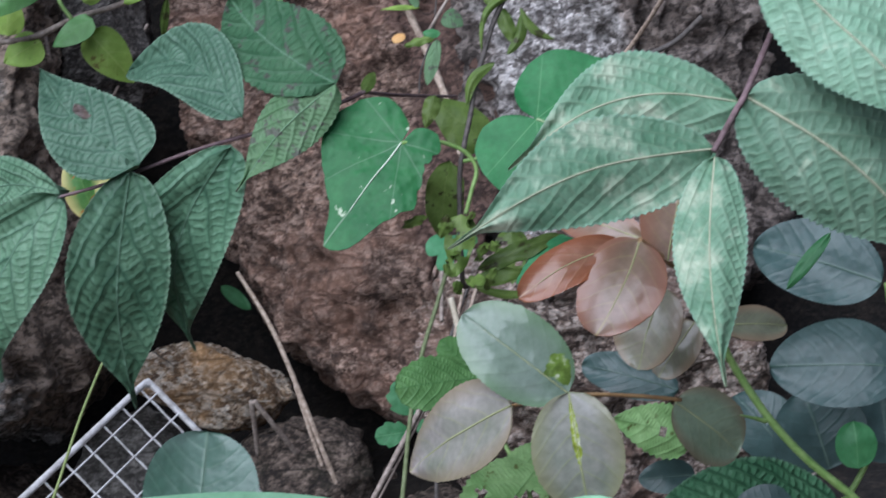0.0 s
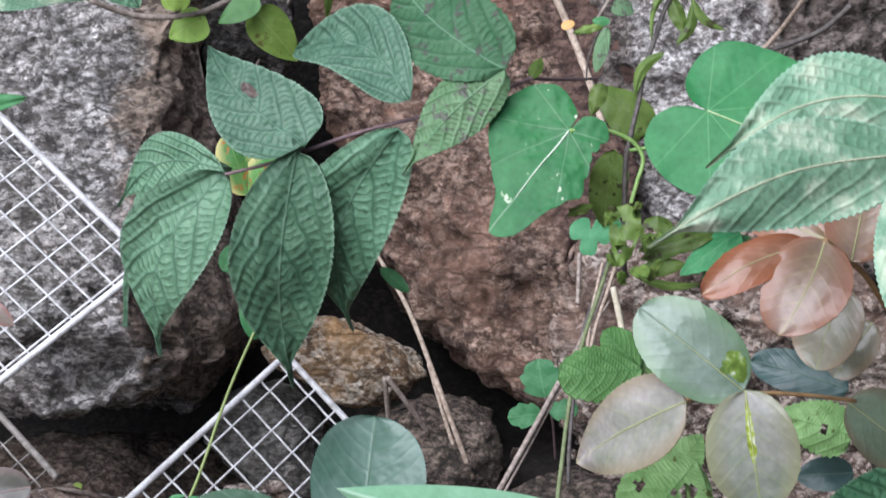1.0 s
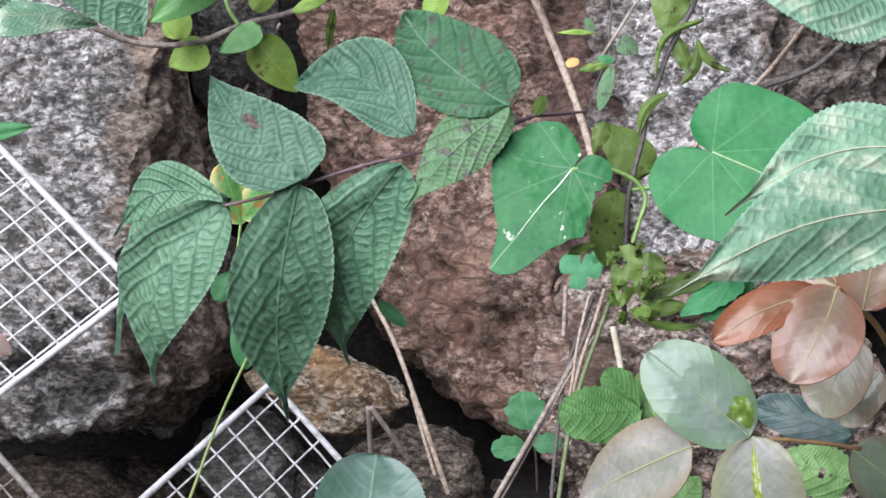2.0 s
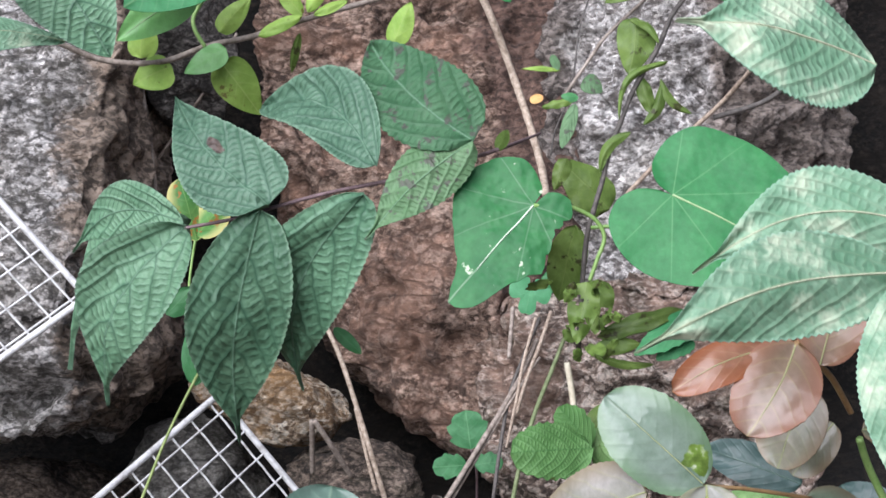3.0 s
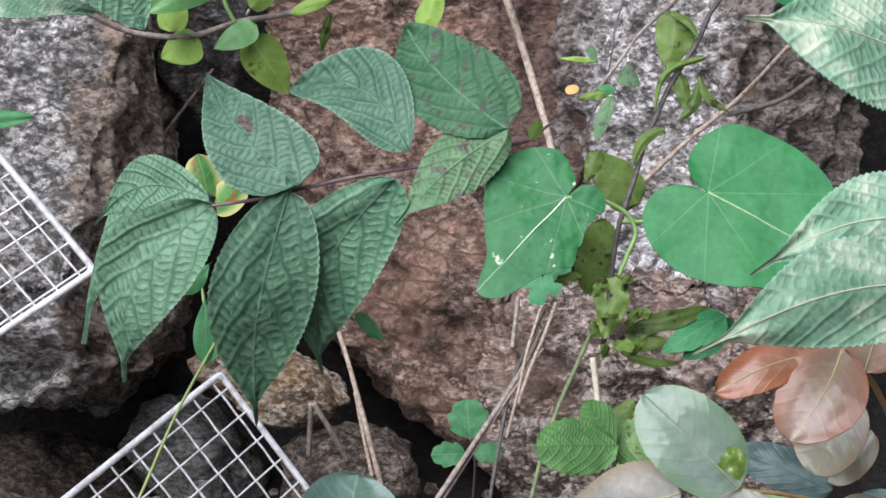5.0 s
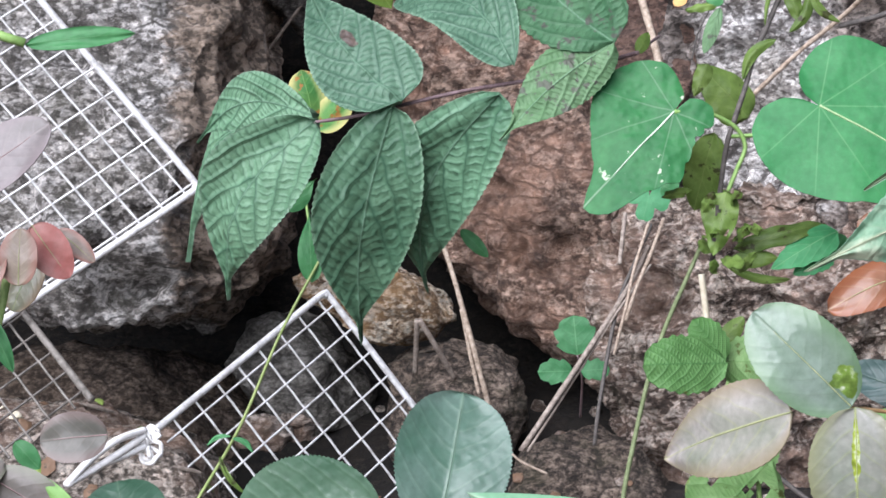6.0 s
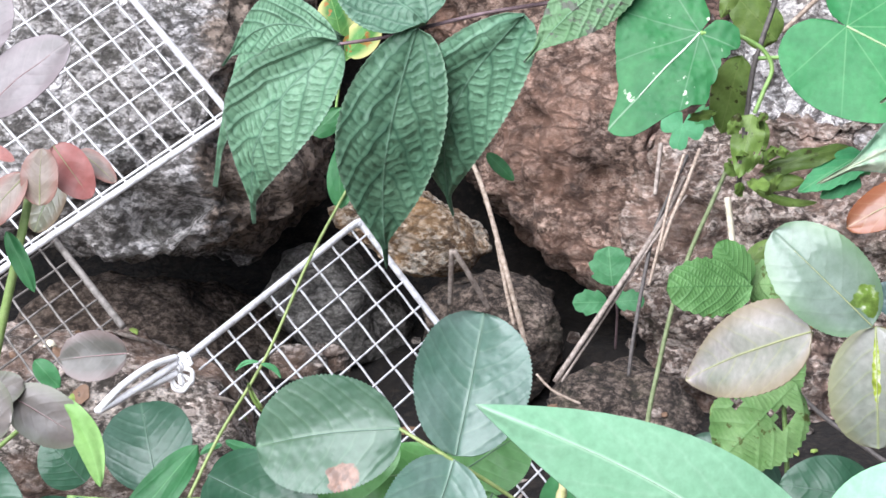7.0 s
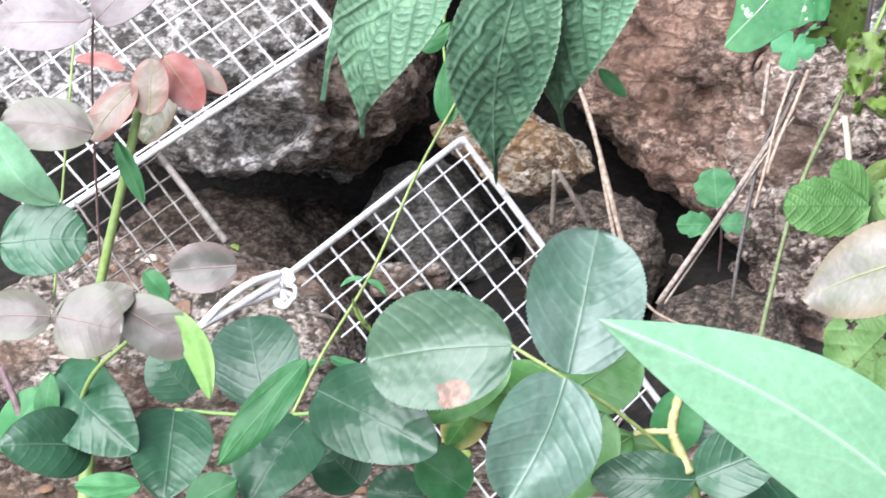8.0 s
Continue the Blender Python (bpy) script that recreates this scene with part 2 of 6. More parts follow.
def stem_material(name, a, b, scale=300.0, rough=0.7):
    m, nt, bsdf = graph(name)
    co = nt.nodes.new("ShaderNodeTexCoord").outputs["Object"]
    n = node(nt, "ShaderNodeTexNoise", Scale=scale, Detail=5.0, Roughness=0.7)
    nt.links.new(co, n.inputs["Vector"])
    nt.links.new(ramp(nt, n.outputs[0], [(0.35, a), (0.65, b)]), bsdf.inputs["Base Color"])
    bsdf.inputs["Roughness"].default_value = rough
    bump = node(nt, "ShaderNodeBump", Strength=0.5, Distance=0.001)
    nt.links.new(n.outputs[0], bump.inputs["Height"])
    nt.links.new(bump.outputs[0], bsdf.inputs["Normal"])
    return m


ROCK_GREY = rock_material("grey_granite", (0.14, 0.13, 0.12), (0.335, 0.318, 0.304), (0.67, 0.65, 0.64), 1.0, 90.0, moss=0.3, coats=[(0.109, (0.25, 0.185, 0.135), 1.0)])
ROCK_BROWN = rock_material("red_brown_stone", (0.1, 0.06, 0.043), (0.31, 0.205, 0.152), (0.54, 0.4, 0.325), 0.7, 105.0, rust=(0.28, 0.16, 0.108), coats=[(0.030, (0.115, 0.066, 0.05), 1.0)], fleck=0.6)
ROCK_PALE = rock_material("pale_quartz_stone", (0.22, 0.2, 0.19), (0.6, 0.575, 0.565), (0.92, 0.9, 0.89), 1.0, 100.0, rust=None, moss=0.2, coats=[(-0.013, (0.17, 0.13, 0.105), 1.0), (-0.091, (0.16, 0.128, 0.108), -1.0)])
ROCK_PINK = rock_material("pinkish_weathered_stone", (0.09, 0.063, 0.05), (0.37, 0.285, 0.235), (0.74, 0.65, 0.58), 0.9, 95.0, rust=(0.33, 0.215, 0.16), moss=0.4)
ROCK_ORANGE = rock_material("ochre_stone", (0.15, 0.095, 0.055), (0.5, 0.38, 0.26), (0.82, 0.75, 0.64), 1.0, 110.0, rust=(0.44, 0.26, 0.11))
ROCK_DARK = rock_material("dark_stone", (0.05, 0.038, 0.03), (0.15, 0.113, 0.088), (0.28, 0.22, 0.175), 0.45, 130.0, moss=0.4, fleck=0.5)
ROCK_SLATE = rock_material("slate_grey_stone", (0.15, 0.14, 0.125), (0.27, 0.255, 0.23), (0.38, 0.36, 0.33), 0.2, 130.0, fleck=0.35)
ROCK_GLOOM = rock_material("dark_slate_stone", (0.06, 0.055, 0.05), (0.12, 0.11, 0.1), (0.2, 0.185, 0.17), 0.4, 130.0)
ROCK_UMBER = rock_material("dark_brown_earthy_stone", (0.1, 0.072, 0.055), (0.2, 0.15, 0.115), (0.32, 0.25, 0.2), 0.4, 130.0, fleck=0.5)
ROCK_EARTH = rock_material("earthy_stone", (0.12, 0.1, 0.082), (0.38, 0.32, 0.275), (0.68, 0.61, 0.55), 0.9, 130.0, rust=(0.26, 0.16, 0.11), moss=0.3)
TOPSOIL = rock_material("litter_strewn_soil", (0.05, 0.035, 0.026), (0.17, 0.125, 0.095), (0.38, 0.31, 0.25), 0.8, 170.0, rust=(0.16, 0.1, 0.06), rough=0.95)
# Near-black: the shade of the gaps is put into this soil's colour.
SHADED_SOIL = rock_material("soil_darkened_for_shade", (0.005, 0.004, 0.003), (0.014, 0.011, 0.008), (0.04, 0.03, 0.022), 0.6, 150.0, rust=(0.02, 0.014, 0.009), rough=0.95)

ROUGH_LEAF = leaf_material("quilted_dark_leaf", (0.101, 0.206, 0.119), (0.160, 0.288, 0.176), (0.022, 0.072, 0.045), 5.5, 0.42, 0.9, 0.45, quilt=0.46, rim=(0.22, 0.34, 0.24), cells=330.0, side_mix=0.9, groove=0.8, bullate=0.4, specular=0.26, mid=(0.2, 0.33, 0.22))
ROUGH_LUSH_LEAF = leaf_material("quilted_lush_dark_leaf", (0.032, 0.1, 0.046), (0.062, 0.155, 0.075), (0.012, 0.05, 0.024), 8.0, 0.42, 0.75, 0.5, quilt=0.7, rim=(0.13, 0.24, 0.14), cells=300.0, side_mix=0.7, groove=0.9, bullate=0.5, specular=0.18, mid=(0.13, 0.25, 0.14))
ROUGH_SPOT_LEAF = leaf_material("quilted_dark_leaf_with_a_wound", (0.068, 0.141, 0.089), (0.109, 0.199, 0.130), (0.022, 0.072, 0.045), 5.5, 0.42, 0.9, 0.45, quilt=0.46, rim=(0.22, 0.34, 0.24), cells=330.0, side_mix=0.9, groove=0.8, bullate=0.4, specular=0.26, patch=(0.5, 0.25, 0.08, 0.16), patch_colour=(0.1, 0.075, 0.065), patch_pale=(0.16, 0.12, 0.1), mid=(0.2, 0.33, 0.22))
ROUGH_DULL_LEAF = leaf_material("quilted_dark_leaf_dull", (0.068, 0.141, 0.089), (0.109, 0.199, 0.130), (0.022, 0.072, 0.045), 5.5, 0.42, 0.9, 0.45, quilt=0.46, rim=(0.22, 0.34, 0.24), cells=330.0, side_mix=0.9, groove=0.8, bullate=0.4, specular=0.26, mid=(0.2, 0.33, 0.22))
ROUGH_DEEP_LEAF = leaf_material("quilted_deep_green_leaf", (0.074, 0.163, 0.094), (0.119, 0.231, 0.138), (0.018, 0.062, 0.036), 5.5, 0.42, 0.9, 0.45, quilt=0.46, rim=(0.2, 0.32, 0.21), cells=330.0, side_mix=0.9, groove=0.8, bullate=0.4, specular=0.26, mid=(0.2, 0.33, 0.22))
SPOT_LEAF = leaf_material("spotted_leaf", (0.048, 0.132, 0.062), (0.088, 0.189, 0.097), (0.035, 0.1, 0.05), 5.5, 0.42, 0.5, 0.55, spots=0.8, spot_colour=(0.07, 0.07, 0.06), quilt=0.5, groove=0.8, bullate=0.4, specular=0.18, mid=(0.2, 0.33, 0.22))
SPOT_PALE_LEAF = leaf_material("pale_spotted_leaf", (0.11, 0.22, 0.1), (0.19, 0.31, 0.17), (0.08, 0.17, 0.07), 5.5, 0.42, 0.4, 0.55, spots=0.9, spot_colour=(0.1, 0.1, 0.085), quilt=0.5, groove=0.4, bullate=0.4, specular=0.18, mid=(0.2, 0.33, 0.22))
PALE_ROUGH_LEAF = leaf_material("quilted_pale_leaf", (0.12, 0.25, 0.15), (0.27, 0.42, 0.29), (0.4, 0.37, 0.24), 7.0, 0.42, 0.5, 0.5, quilt=0.36, side_mix=0.2, groove=0.4, bullate=0.4, rim=(0.24, 0.4, 0.29), blotch=(0.5, 0.56, 0.41), blotch_at=0.63, cells=380.0, specular=0.18)
GREEN_ROUGH_LEAF = leaf_material("quilted_green_leaf", (0.14, 0.27, 0.17), (0.25, 0.4, 0.28), (0.4, 0.37, 0.24), 7.0, 0.42, 0.5, 0.5, quilt=0.36, side_mix=0.2, groove=0.4, bullate=0.4, rim=(0.24, 0.4, 0.29), blotch=(0.5, 0.56, 0.4), blotch_at=0.72, cells=380.0, specular=0.18)
HEART_LEAF = leaf_material("smooth_bright_leaf", (0.024, 0.132, 0.043), (0.04, 0.175, 0.06), (0.22, 0.44, 0.2), 4.0, 0.45, 0.6, 0.45, quilt=0.2, glow=0.12, radial=True, specular=0.2)
HEART_BRIGHT = leaf_material("fresh_green_leaf", (0.05, 0.24, 0.09), (0.08, 0.31, 0.13), (0.25, 0.45, 0.22), 5.0, 0.45, 0.5, 0.5, quilt=0.25, glow=0.2, groove=0.3, specular=0.2)
SCARRED_LEAF = leaf_material("white_veined_leaf", (0.024, 0.132, 0.043), (0.043, 0.18, 0.06), (0.6, 0.7, 0.55), 4.0, 0.45, 0.25, 0.45, quilt=0.4, glow=0.12, radial=True, specular=0.2, spots=0.08, spot_colour=(0.5, 0.58, 0.42))
ROSE_LEAF = leaf_material("dark_rose_leaf", (0.024, 0.085, 0.04), (0.05, 0.125, 0.072), (0.119, 0.2, 0.129), 7.0, 0.35, 0.35, 0.36, quilt=0.22, specular=0.5, groove=0.4, mottle=45.0)
# Pale blue-green holds the leaf's bloom and the sky's sheen in its colour.
ROSE_BLOOM_SHEEN = leaf_material("bloom_and_sheen_rose_leaf", (0.07, 0.145, 0.1), (0.14, 0.215, 0.175), (0.205, 0.29, 0.198), 7.0, 0.35, 0.35, 0.36, quilt=0.22, specular=0.5, groove=0.4, mottle=40.0)
ROSE_DARK = leaf_material("deep_dark_rose_leaf", (0.036, 0.068, 0.063), (0.066, 0.112, 0.105), (0.0864, 0.15, 0.103), 7.0, 0.35, 0.35, 0.36, quilt=0.22, specular=0.38, groove=0.4, mottle=45.0)
ROSE_SATIN = leaf_material("satin_rose_leaf", (0.045, 0.112, 0.065), (0.09, 0.165, 0.117), (0.151, 0.24, 0.155), 7.0, 0.35, 0.35, 0.36, quilt=0.22, specular=0.5, groove=0.4, mottle=40.0)
ROSE_LIGHT = leaf_material("light_green_rose_leaf", (0.12, 0.32, 0.09), (0.19, 0.42, 0.14), (0.25, 0.42, 0.2), 7.0, 0.35, 0.4, 0.4, quilt=0.12, glow=0.2, groove=0.4, mottle=45.0)
ROSE_SCORCHED = leaf_material("scorched_rose_leaf", (0.0467, 0.109, 0.0619), (0.0881, 0.155, 0.0989), (0.162, 0.26, 0.146), 7.0, 0.35, 0.35, 0.36, quilt=0.22, specular=0.5, groove=0.4, mottle=45.0, patch=(0.4, -0.78, 0.12, 0.25), patch_colour=(0.26, 0.15, 0.1), patch_pale=(0.3, 0.19, 0.14))
BRONZE_LEAF = leaf_material("bronze_rose_leaf", (0.17, 0.19, 0.14), (0.4, 0.36, 0.35), (0.4, 0.42, 0.18), 6.0, 0.35, 0.5, 0.24, groove=0.3, quilt=0.2, rim=(0.25, 0.2, 0.12), rim_from=0.5, specular=0.45, mottle=24.0)
BRONZE_TORN = leaf_material("torn_bronze_leaf", (0.11, 0.17, 0.11), (0.26, 0.31, 0.28), (0.12, 0.16, 0.11), 6.0, 0.35, 0.5, 0.24, groove=0.3, quilt=0.2, rim=(0.12, 0.21, 0.1), rim_from=0.5, specular=0.45, mottle=22.0, patch=(0.16, 0.45, 0.12, 0.4), patch_colour=(0.17, 0.27, 0.05))
BRONZE_STREAK = leaf_material("streaked_bronze_leaf", (0.17, 0.21, 0.15), (0.37, 0.36, 0.33), (0.3, 0.36, 0.1), 6.0, 0.35, 0.5, 0.24, groove=0.3, quilt=0.2, rim=(0.24, 0.24, 0.13), rim_from=0.5, specular=0.45, mottle=32.0, patch=(0.35, 0.0, 0.3, 0.1), patch_colour=(0.3, 0.38, 0.05))
RED_LEAF = leaf_material("coppery_young_leaf", (0.21, 0.085, 0.046), (0.31, 0.17, 0.11), (0.5, 0.4, 0.2), 6.0, 0.35, 0.35, 0.24, groove=0.3, quilt=0.12, rim=(0.27, 0.085, 0.035), rim_from=0.25, specular=0.45, mottle=32.0)
BLUSH_LEAF = leaf_material("greenish_red_leaf", (0.18, 0.135, 0.08), (0.26, 0.175, 0.145), (0.4, 0.38, 0.14), 6.0, 0.35, 0.4, 0.24, groove=0.3, quilt=0.12, rim=(0.26, 0.11, 0.065), rim_from=0.3, specular=0.45, mottle=28.0)
BLUSH_PALE = leaf_material("pale_blushed_leaf", (0.18, 0.21, 0.13), (0.28, 0.25, 0.19), (0.3, 0.34, 0.15), 6.0, 0.35, 0.6, 0.24, groove=0.3, quilt=0.12, rim=(0.28, 0.19, 0.12), rim_from=0.5, specular=0.45, mottle=28.0)
BRONZE_GREEN = leaf_material("brownish_green_leaf", (0.12, 0.19, 0.11), (0.2, 0.25, 0.17), (0.22, 0.24, 0.12), 6.0, 0.35, 0.5, 0.24, groove=0.3, quilt=0.2, rim=(0.15, 0.11, 0.07), rim_from=0.6, specular=0.45, mottle=28.0)
FRESH_BLADE = leaf_material("fresh_green_blade", (0.14, 0.28, 0.07), (0.21, 0.36, 0.12), (0.25, 0.5, 0.16), 3.0, 0.8, 0.4, 0.45, quilt=0.1, glow=0.2, side_mix=0.1, groove=0.2, specular=0.25)
YOUNG_LEAF = leaf_material("dusky_pink_young_leaf", (0.28, 0.23, 0.17), (0.4, 0.32, 0.28), (0.5, 0.42, 0.25), 6.0, 0.35, 0.5, 0.3, groove=0.3, quilt=0.14, rim=(0.34, 0.15, 0.12), rim_from=0.45, specular=0.4, mottle=26.0)
DUSK_LEAF = leaf_material("dusky_grey_leaf", (0.085, 0.083, 0.07), (0.14, 0.13, 0.115), (0.2, 0.17, 0.14), 6.0, 0.35, 0.4, 0.32, groove=0.3, quilt=0.12, rim=(0.19, 0.14, 0.13), rim_from=0.55, specular=0.35, mottle=30.0)
CRIMSON_LEAF = leaf_material("crimson_shoot_leaf", (0.3, 0.075, 0.065), (0.44, 0.25, 0.22), (0.42, 0.2, 0.15), 6.0, 0.3, 0.3, 0.4, groove=0.2, quilt=0.12, specular=0.35, mottle=40.0)
PURPLE_LEAF = leaf_material("purple_grey_leaf", (0.11, 0.103, 0.087), (0.19, 0.165, 0.15), (0.2, 0.17, 0.14), 6.0, 0.35, 0.4, 0.32, groove=0.3, quilt=0.12, rim=(0.15, 0.16, 0.11), rim_from=0.55, specular=0.35, mottle=30.0)
LILAC_LEAF = leaf_material("pale_lilac_leaf", (0.15, 0.135, 0.13), (0.26, 0.225, 0.23), (0.3, 0.25, 0.24), 6.0, 0.35, 0.4, 0.32, groove=0.3, quilt=0.12, rim=(0.2, 0.165, 0.17), rim_from=0.6, specular=0.35, mottle=30.0)
LANCE_LEAF = leaf_material("pale_lance_leaf", (0.215, 0.43, 0.255), (0.255, 0.475, 0.295), (0.5, 0.68, 0.5), 5.0, 0.5, 0.6, 0.45, quilt=0.05, glow=0.12, side_mix=0.2, specular=0.2)
GRASS_LEAF = leaf_material("grass_green_leaf", (0.035, 0.148, 0.05), (0.065, 0.215, 0.08), (0.16, 0.34, 0.15), 3.0, 0.8, 0.5, 0.45, quilt=0.2, glow=0.2, specular=0.25, side_mix=0.2, groove=0.2)
LIME_LEAF = leaf_material("yellow_green_leaf", (0.19, 0.32, 0.055), (0.29, 0.43, 0.09), (0.36, 0.44, 0.14), 5.0, 0.35, 0.5, 0.5, spots=0.45, spot_colour=(0.1, 0.07, 0.02), quilt=0.25, glow=0.22, groove=0.15, specular=0.25)
NETTLE_DEEP = leaf_material("crinkled_deep_green_leaf", (0.075, 0.18, 0.05), (0.125, 0.255, 0.085), (0.03, 0.1, 0.03), 7.0, 0.45, 0.45, 0.5, spots=0.2, spot_colour=(0.06, 0.06, 0.015), quilt=0.3, glow=0.15, groove=0.45, side_mix=0.7, bullate=0.5, specular=0.18, cells=260.0)
LOBED_LEAF = leaf_material("small_lobed_leaf", (0.05, 0.2, 0.085), (0.09, 0.27, 0.13), (0.2, 0.4, 0.2), 4.0, 0.4, 0.4, 0.5, quilt=0.2, glow=0.15, radial=True, specular=0.2)
SEEDLING_LEAF = leaf_material("young_green_leaf", (0.045, 0.17, 0.065), (0.08, 0.23, 0.1), (0.2, 0.4, 0.2), 4.0, 0.4, 0.4, 0.5, quilt=0.2, glow=0.15, groove=0.3, side_mix=0.3, specular=0.2)
NETTLE_LEAF = leaf_material("crinkled_green_leaf", (0.115, 0.23, 0.07), (0.21, 0.34, 0.135), (0.09, 0.2, 0.06), 5.0, 0.42, 0.4, 0.5, spots=0.5, spot_colour=(0.06, 0.06, 0.015), quilt=0.32, glow=0.2, groove=0.35, bullate=0.4, specular=0.18)
OLIVE_LEAF = leaf_material("withered_olive_leaf", (0.075, 0.13, 0.025), (0.14, 0.21, 0.05), (0.2, 0.26, 0.08), 5.0, 0.4, 0.4, 0.45, spots=0.7, spot_colour=(0.03, 0.025, 0.01), quilt=0.25, groove=0.15, specular=0.25)
YELLOW_EDGE_LEAF = leaf_material("yellow_edged_leaf", (0.06, 0.2, 0.05), (0.14, 0.28, 0.07), (0.2, 0.36, 0.1), 5.0, 0.4, 0.5, 0.5, rim=(0.6, 0.5, 0.2), spots=0.6, spot_colour=(0.3, 0.12, 0.03), specular=0.2, rim_from=0.4, groove=0.2)
DEAD_LEAF = leaf_material("dry_fallen_leaf", (0.1, 0.05, 0.03), (0.2, 0.11, 0.06), (0.2, 0.13, 0.08), 5.0, 0.4, 0.4, 0.7, spots=0.5, quilt=0.6, glow=0.05)

VEIN_PALE = stem_material("pale_green_rib", (0.24, 0.38, 0.17), (0.34, 0.46, 0.24))
VEIN_SOFT = stem_material("soft_pale_green_rib", (0.38, 0.58, 0.4), (0.48, 0.66, 0.48))
VEIN_YELLOW = stem_material("yellowish_rib", (0.3, 0.34, 0.15), (0.4, 0.42, 0.2))
VEIN_WHITE = stem_material("whitish_rib", (0.45, 0.55, 0.4), (0.68, 0.74, 0.62))
VEIN_TAN = stem_material("tan_rib", (0.38, 0.42, 0.28), (0.53, 0.53, 0.38))
VEIN_GREY = stem_material("grey_green_rib", (0.08, 0.14, 0.1), (0.13, 0.2, 0.15))
TWIG = stem_material("purple_brown_twig", (0.1, 0.065, 0.065), (0.22, 0.15, 0.16))
STRAW = stem_material("dry_straw_stalk", (0.19, 0.14, 0.1), (0.48, 0.39, 0.31))
BARK = stem_material("grey_brown_bark", (0.15, 0.118, 0.095), (0.36, 0.305, 0.26))
GREEN_STEM = stem_material("green_stem", (0.17, 0.31, 0.075), (0.28, 0.43, 0.14), rough=0.5)
YELLOW_CANE = stem_material("yellow_green_cane", (0.2, 0.31, 0.08), (0.3, 0.41, 0.15), rough=0.5)
TAN_CANE = stem_material("tan_knotted_cane", (0.28, 0.29, 0.1), (0.45, 0.42, 0.22), rough=0.6)
PURPLE_STEM = stem_material("purple_stalk", (0.2, 0.12, 0.11), (0.31, 0.21, 0.2), rough=0.5)
OLIVE_CANE = stem_material("olive_green_stalk", (0.17, 0.235, 0.065), (0.28, 0.34, 0.125), rough=0.5)
RED_STEM = stem_material("red_brown_stem", (0.24, 0.14, 0.06), (0.36, 0.23, 0.1), rough=0.5)
VINE = stem_material("dark_vine", (0.05, 0.045, 0.04), (0.12, 0.105, 0.095))
OLIVE_STEM = stem_material("olive_stem", (0.1, 0.13, 0.05), (0.2, 0.24, 0.12))
CHIP = stem_material("pale_dry_chip", (0.4, 0.35, 0.25), (0.62, 0.57, 0.45), 200.0)
PETAL = stem_material("orange_yellow_petal", (0.5, 0.26, 0.08), (0.62, 0.38, 0.14), 200.0)


def metal_material():
    m, nt, bsdf = graph("dull_white_metal_wire")
    co = nt.nodes.new("ShaderNodeTexCoord").outputs["Object"]
    n = node(nt, "ShaderNodeTexNoise", Scale=160.0, Detail=5.0, Roughness=0.7)
    nt.links.new(co, n.inputs["Vector"])
    nt.links.new(ramp(nt, n.outputs[0], [(0.35, (0.4, 0.39, 0.38)), (0.55, (0.68, 0.68, 0.68))]), bsdf.inputs["Base Color"])
    bsdf.inputs["Metallic"].default_value = 0.15
    bsdf.inputs["Roughness"].default_value = 0.42
    return m


WIRE = metal_material()
STRING = stem_material("white_string", (0.74, 0.73, 0.71), (0.9, 0.89, 0.88), 260.0, 0.8)
# Brownish wire of the lower rack, with its shade put into the colour.
SHADED_WIRE = stem_material("brown_wire_darkened_for_shade", (0.08, 0.07, 0.06), (0.22, 0.2, 0.18), 200.0, 0.5)

# ---- builders ----
def mesh_object(name, verts, faces, material, parent=None, label="", uvs=None, smooth=True, spans=None):
    me = bpy.data.meshes.new(name)
    me.from_pydata(verts, [], faces)
    me.materials.append(material)
    if uvs is not None:
        layer = me.uv_layers.new(name="leaf")
        loops = np.empty(len(me.loops), dtype=np.int32)
        me.loops.foreach_get("vertex_index", loops)
        layer.data.foreach_set("uv", np.asarray(uvs, dtype=np.float32)[loops].ravel())
        layer = me.uv_layers.new(name="span")
        layer.data.foreach_set("uv", np.asarray(uvs if spans is None else spans, dtype=np.float32)[loops].ravel())
    if smooth:
        me.polygons.foreach_set("use_smooth", [True] * len(me.polygons))
    me.update()
    ob = new(name, me)
    if parent is not None:
        ob.parent = parent
    if label:
        tagged(ob, label=label)
    return ob


def thing(name, at, label, category, group=""):
    """An empty at a place of the bank, to which the parts of one thing belong."""
    ob = new(name)
    ob.empty_display_size = 0.02
    ob.matrix_world = BANK @ Matrix.Translation(at)
    ob["root"] = at
    return tagged(ob, label=label, category=category, group=group)


def local(parent, p):
    return np.array(p, float) - np.array(parent["root"], float)


def ball(level):
    bm = bmesh.new()
    bmesh.ops.create_icosphere(bm, subdivisions=level, radius=1)
    v = np.array([x.co[:] for x in bm.verts])
    f = [[x.index for x in p.verts] for p in bm.faces]
    bm.free()
    return v, f


BALLS = {n: ball(n) for n in (2, 3, 4, 5, 6, 7)}


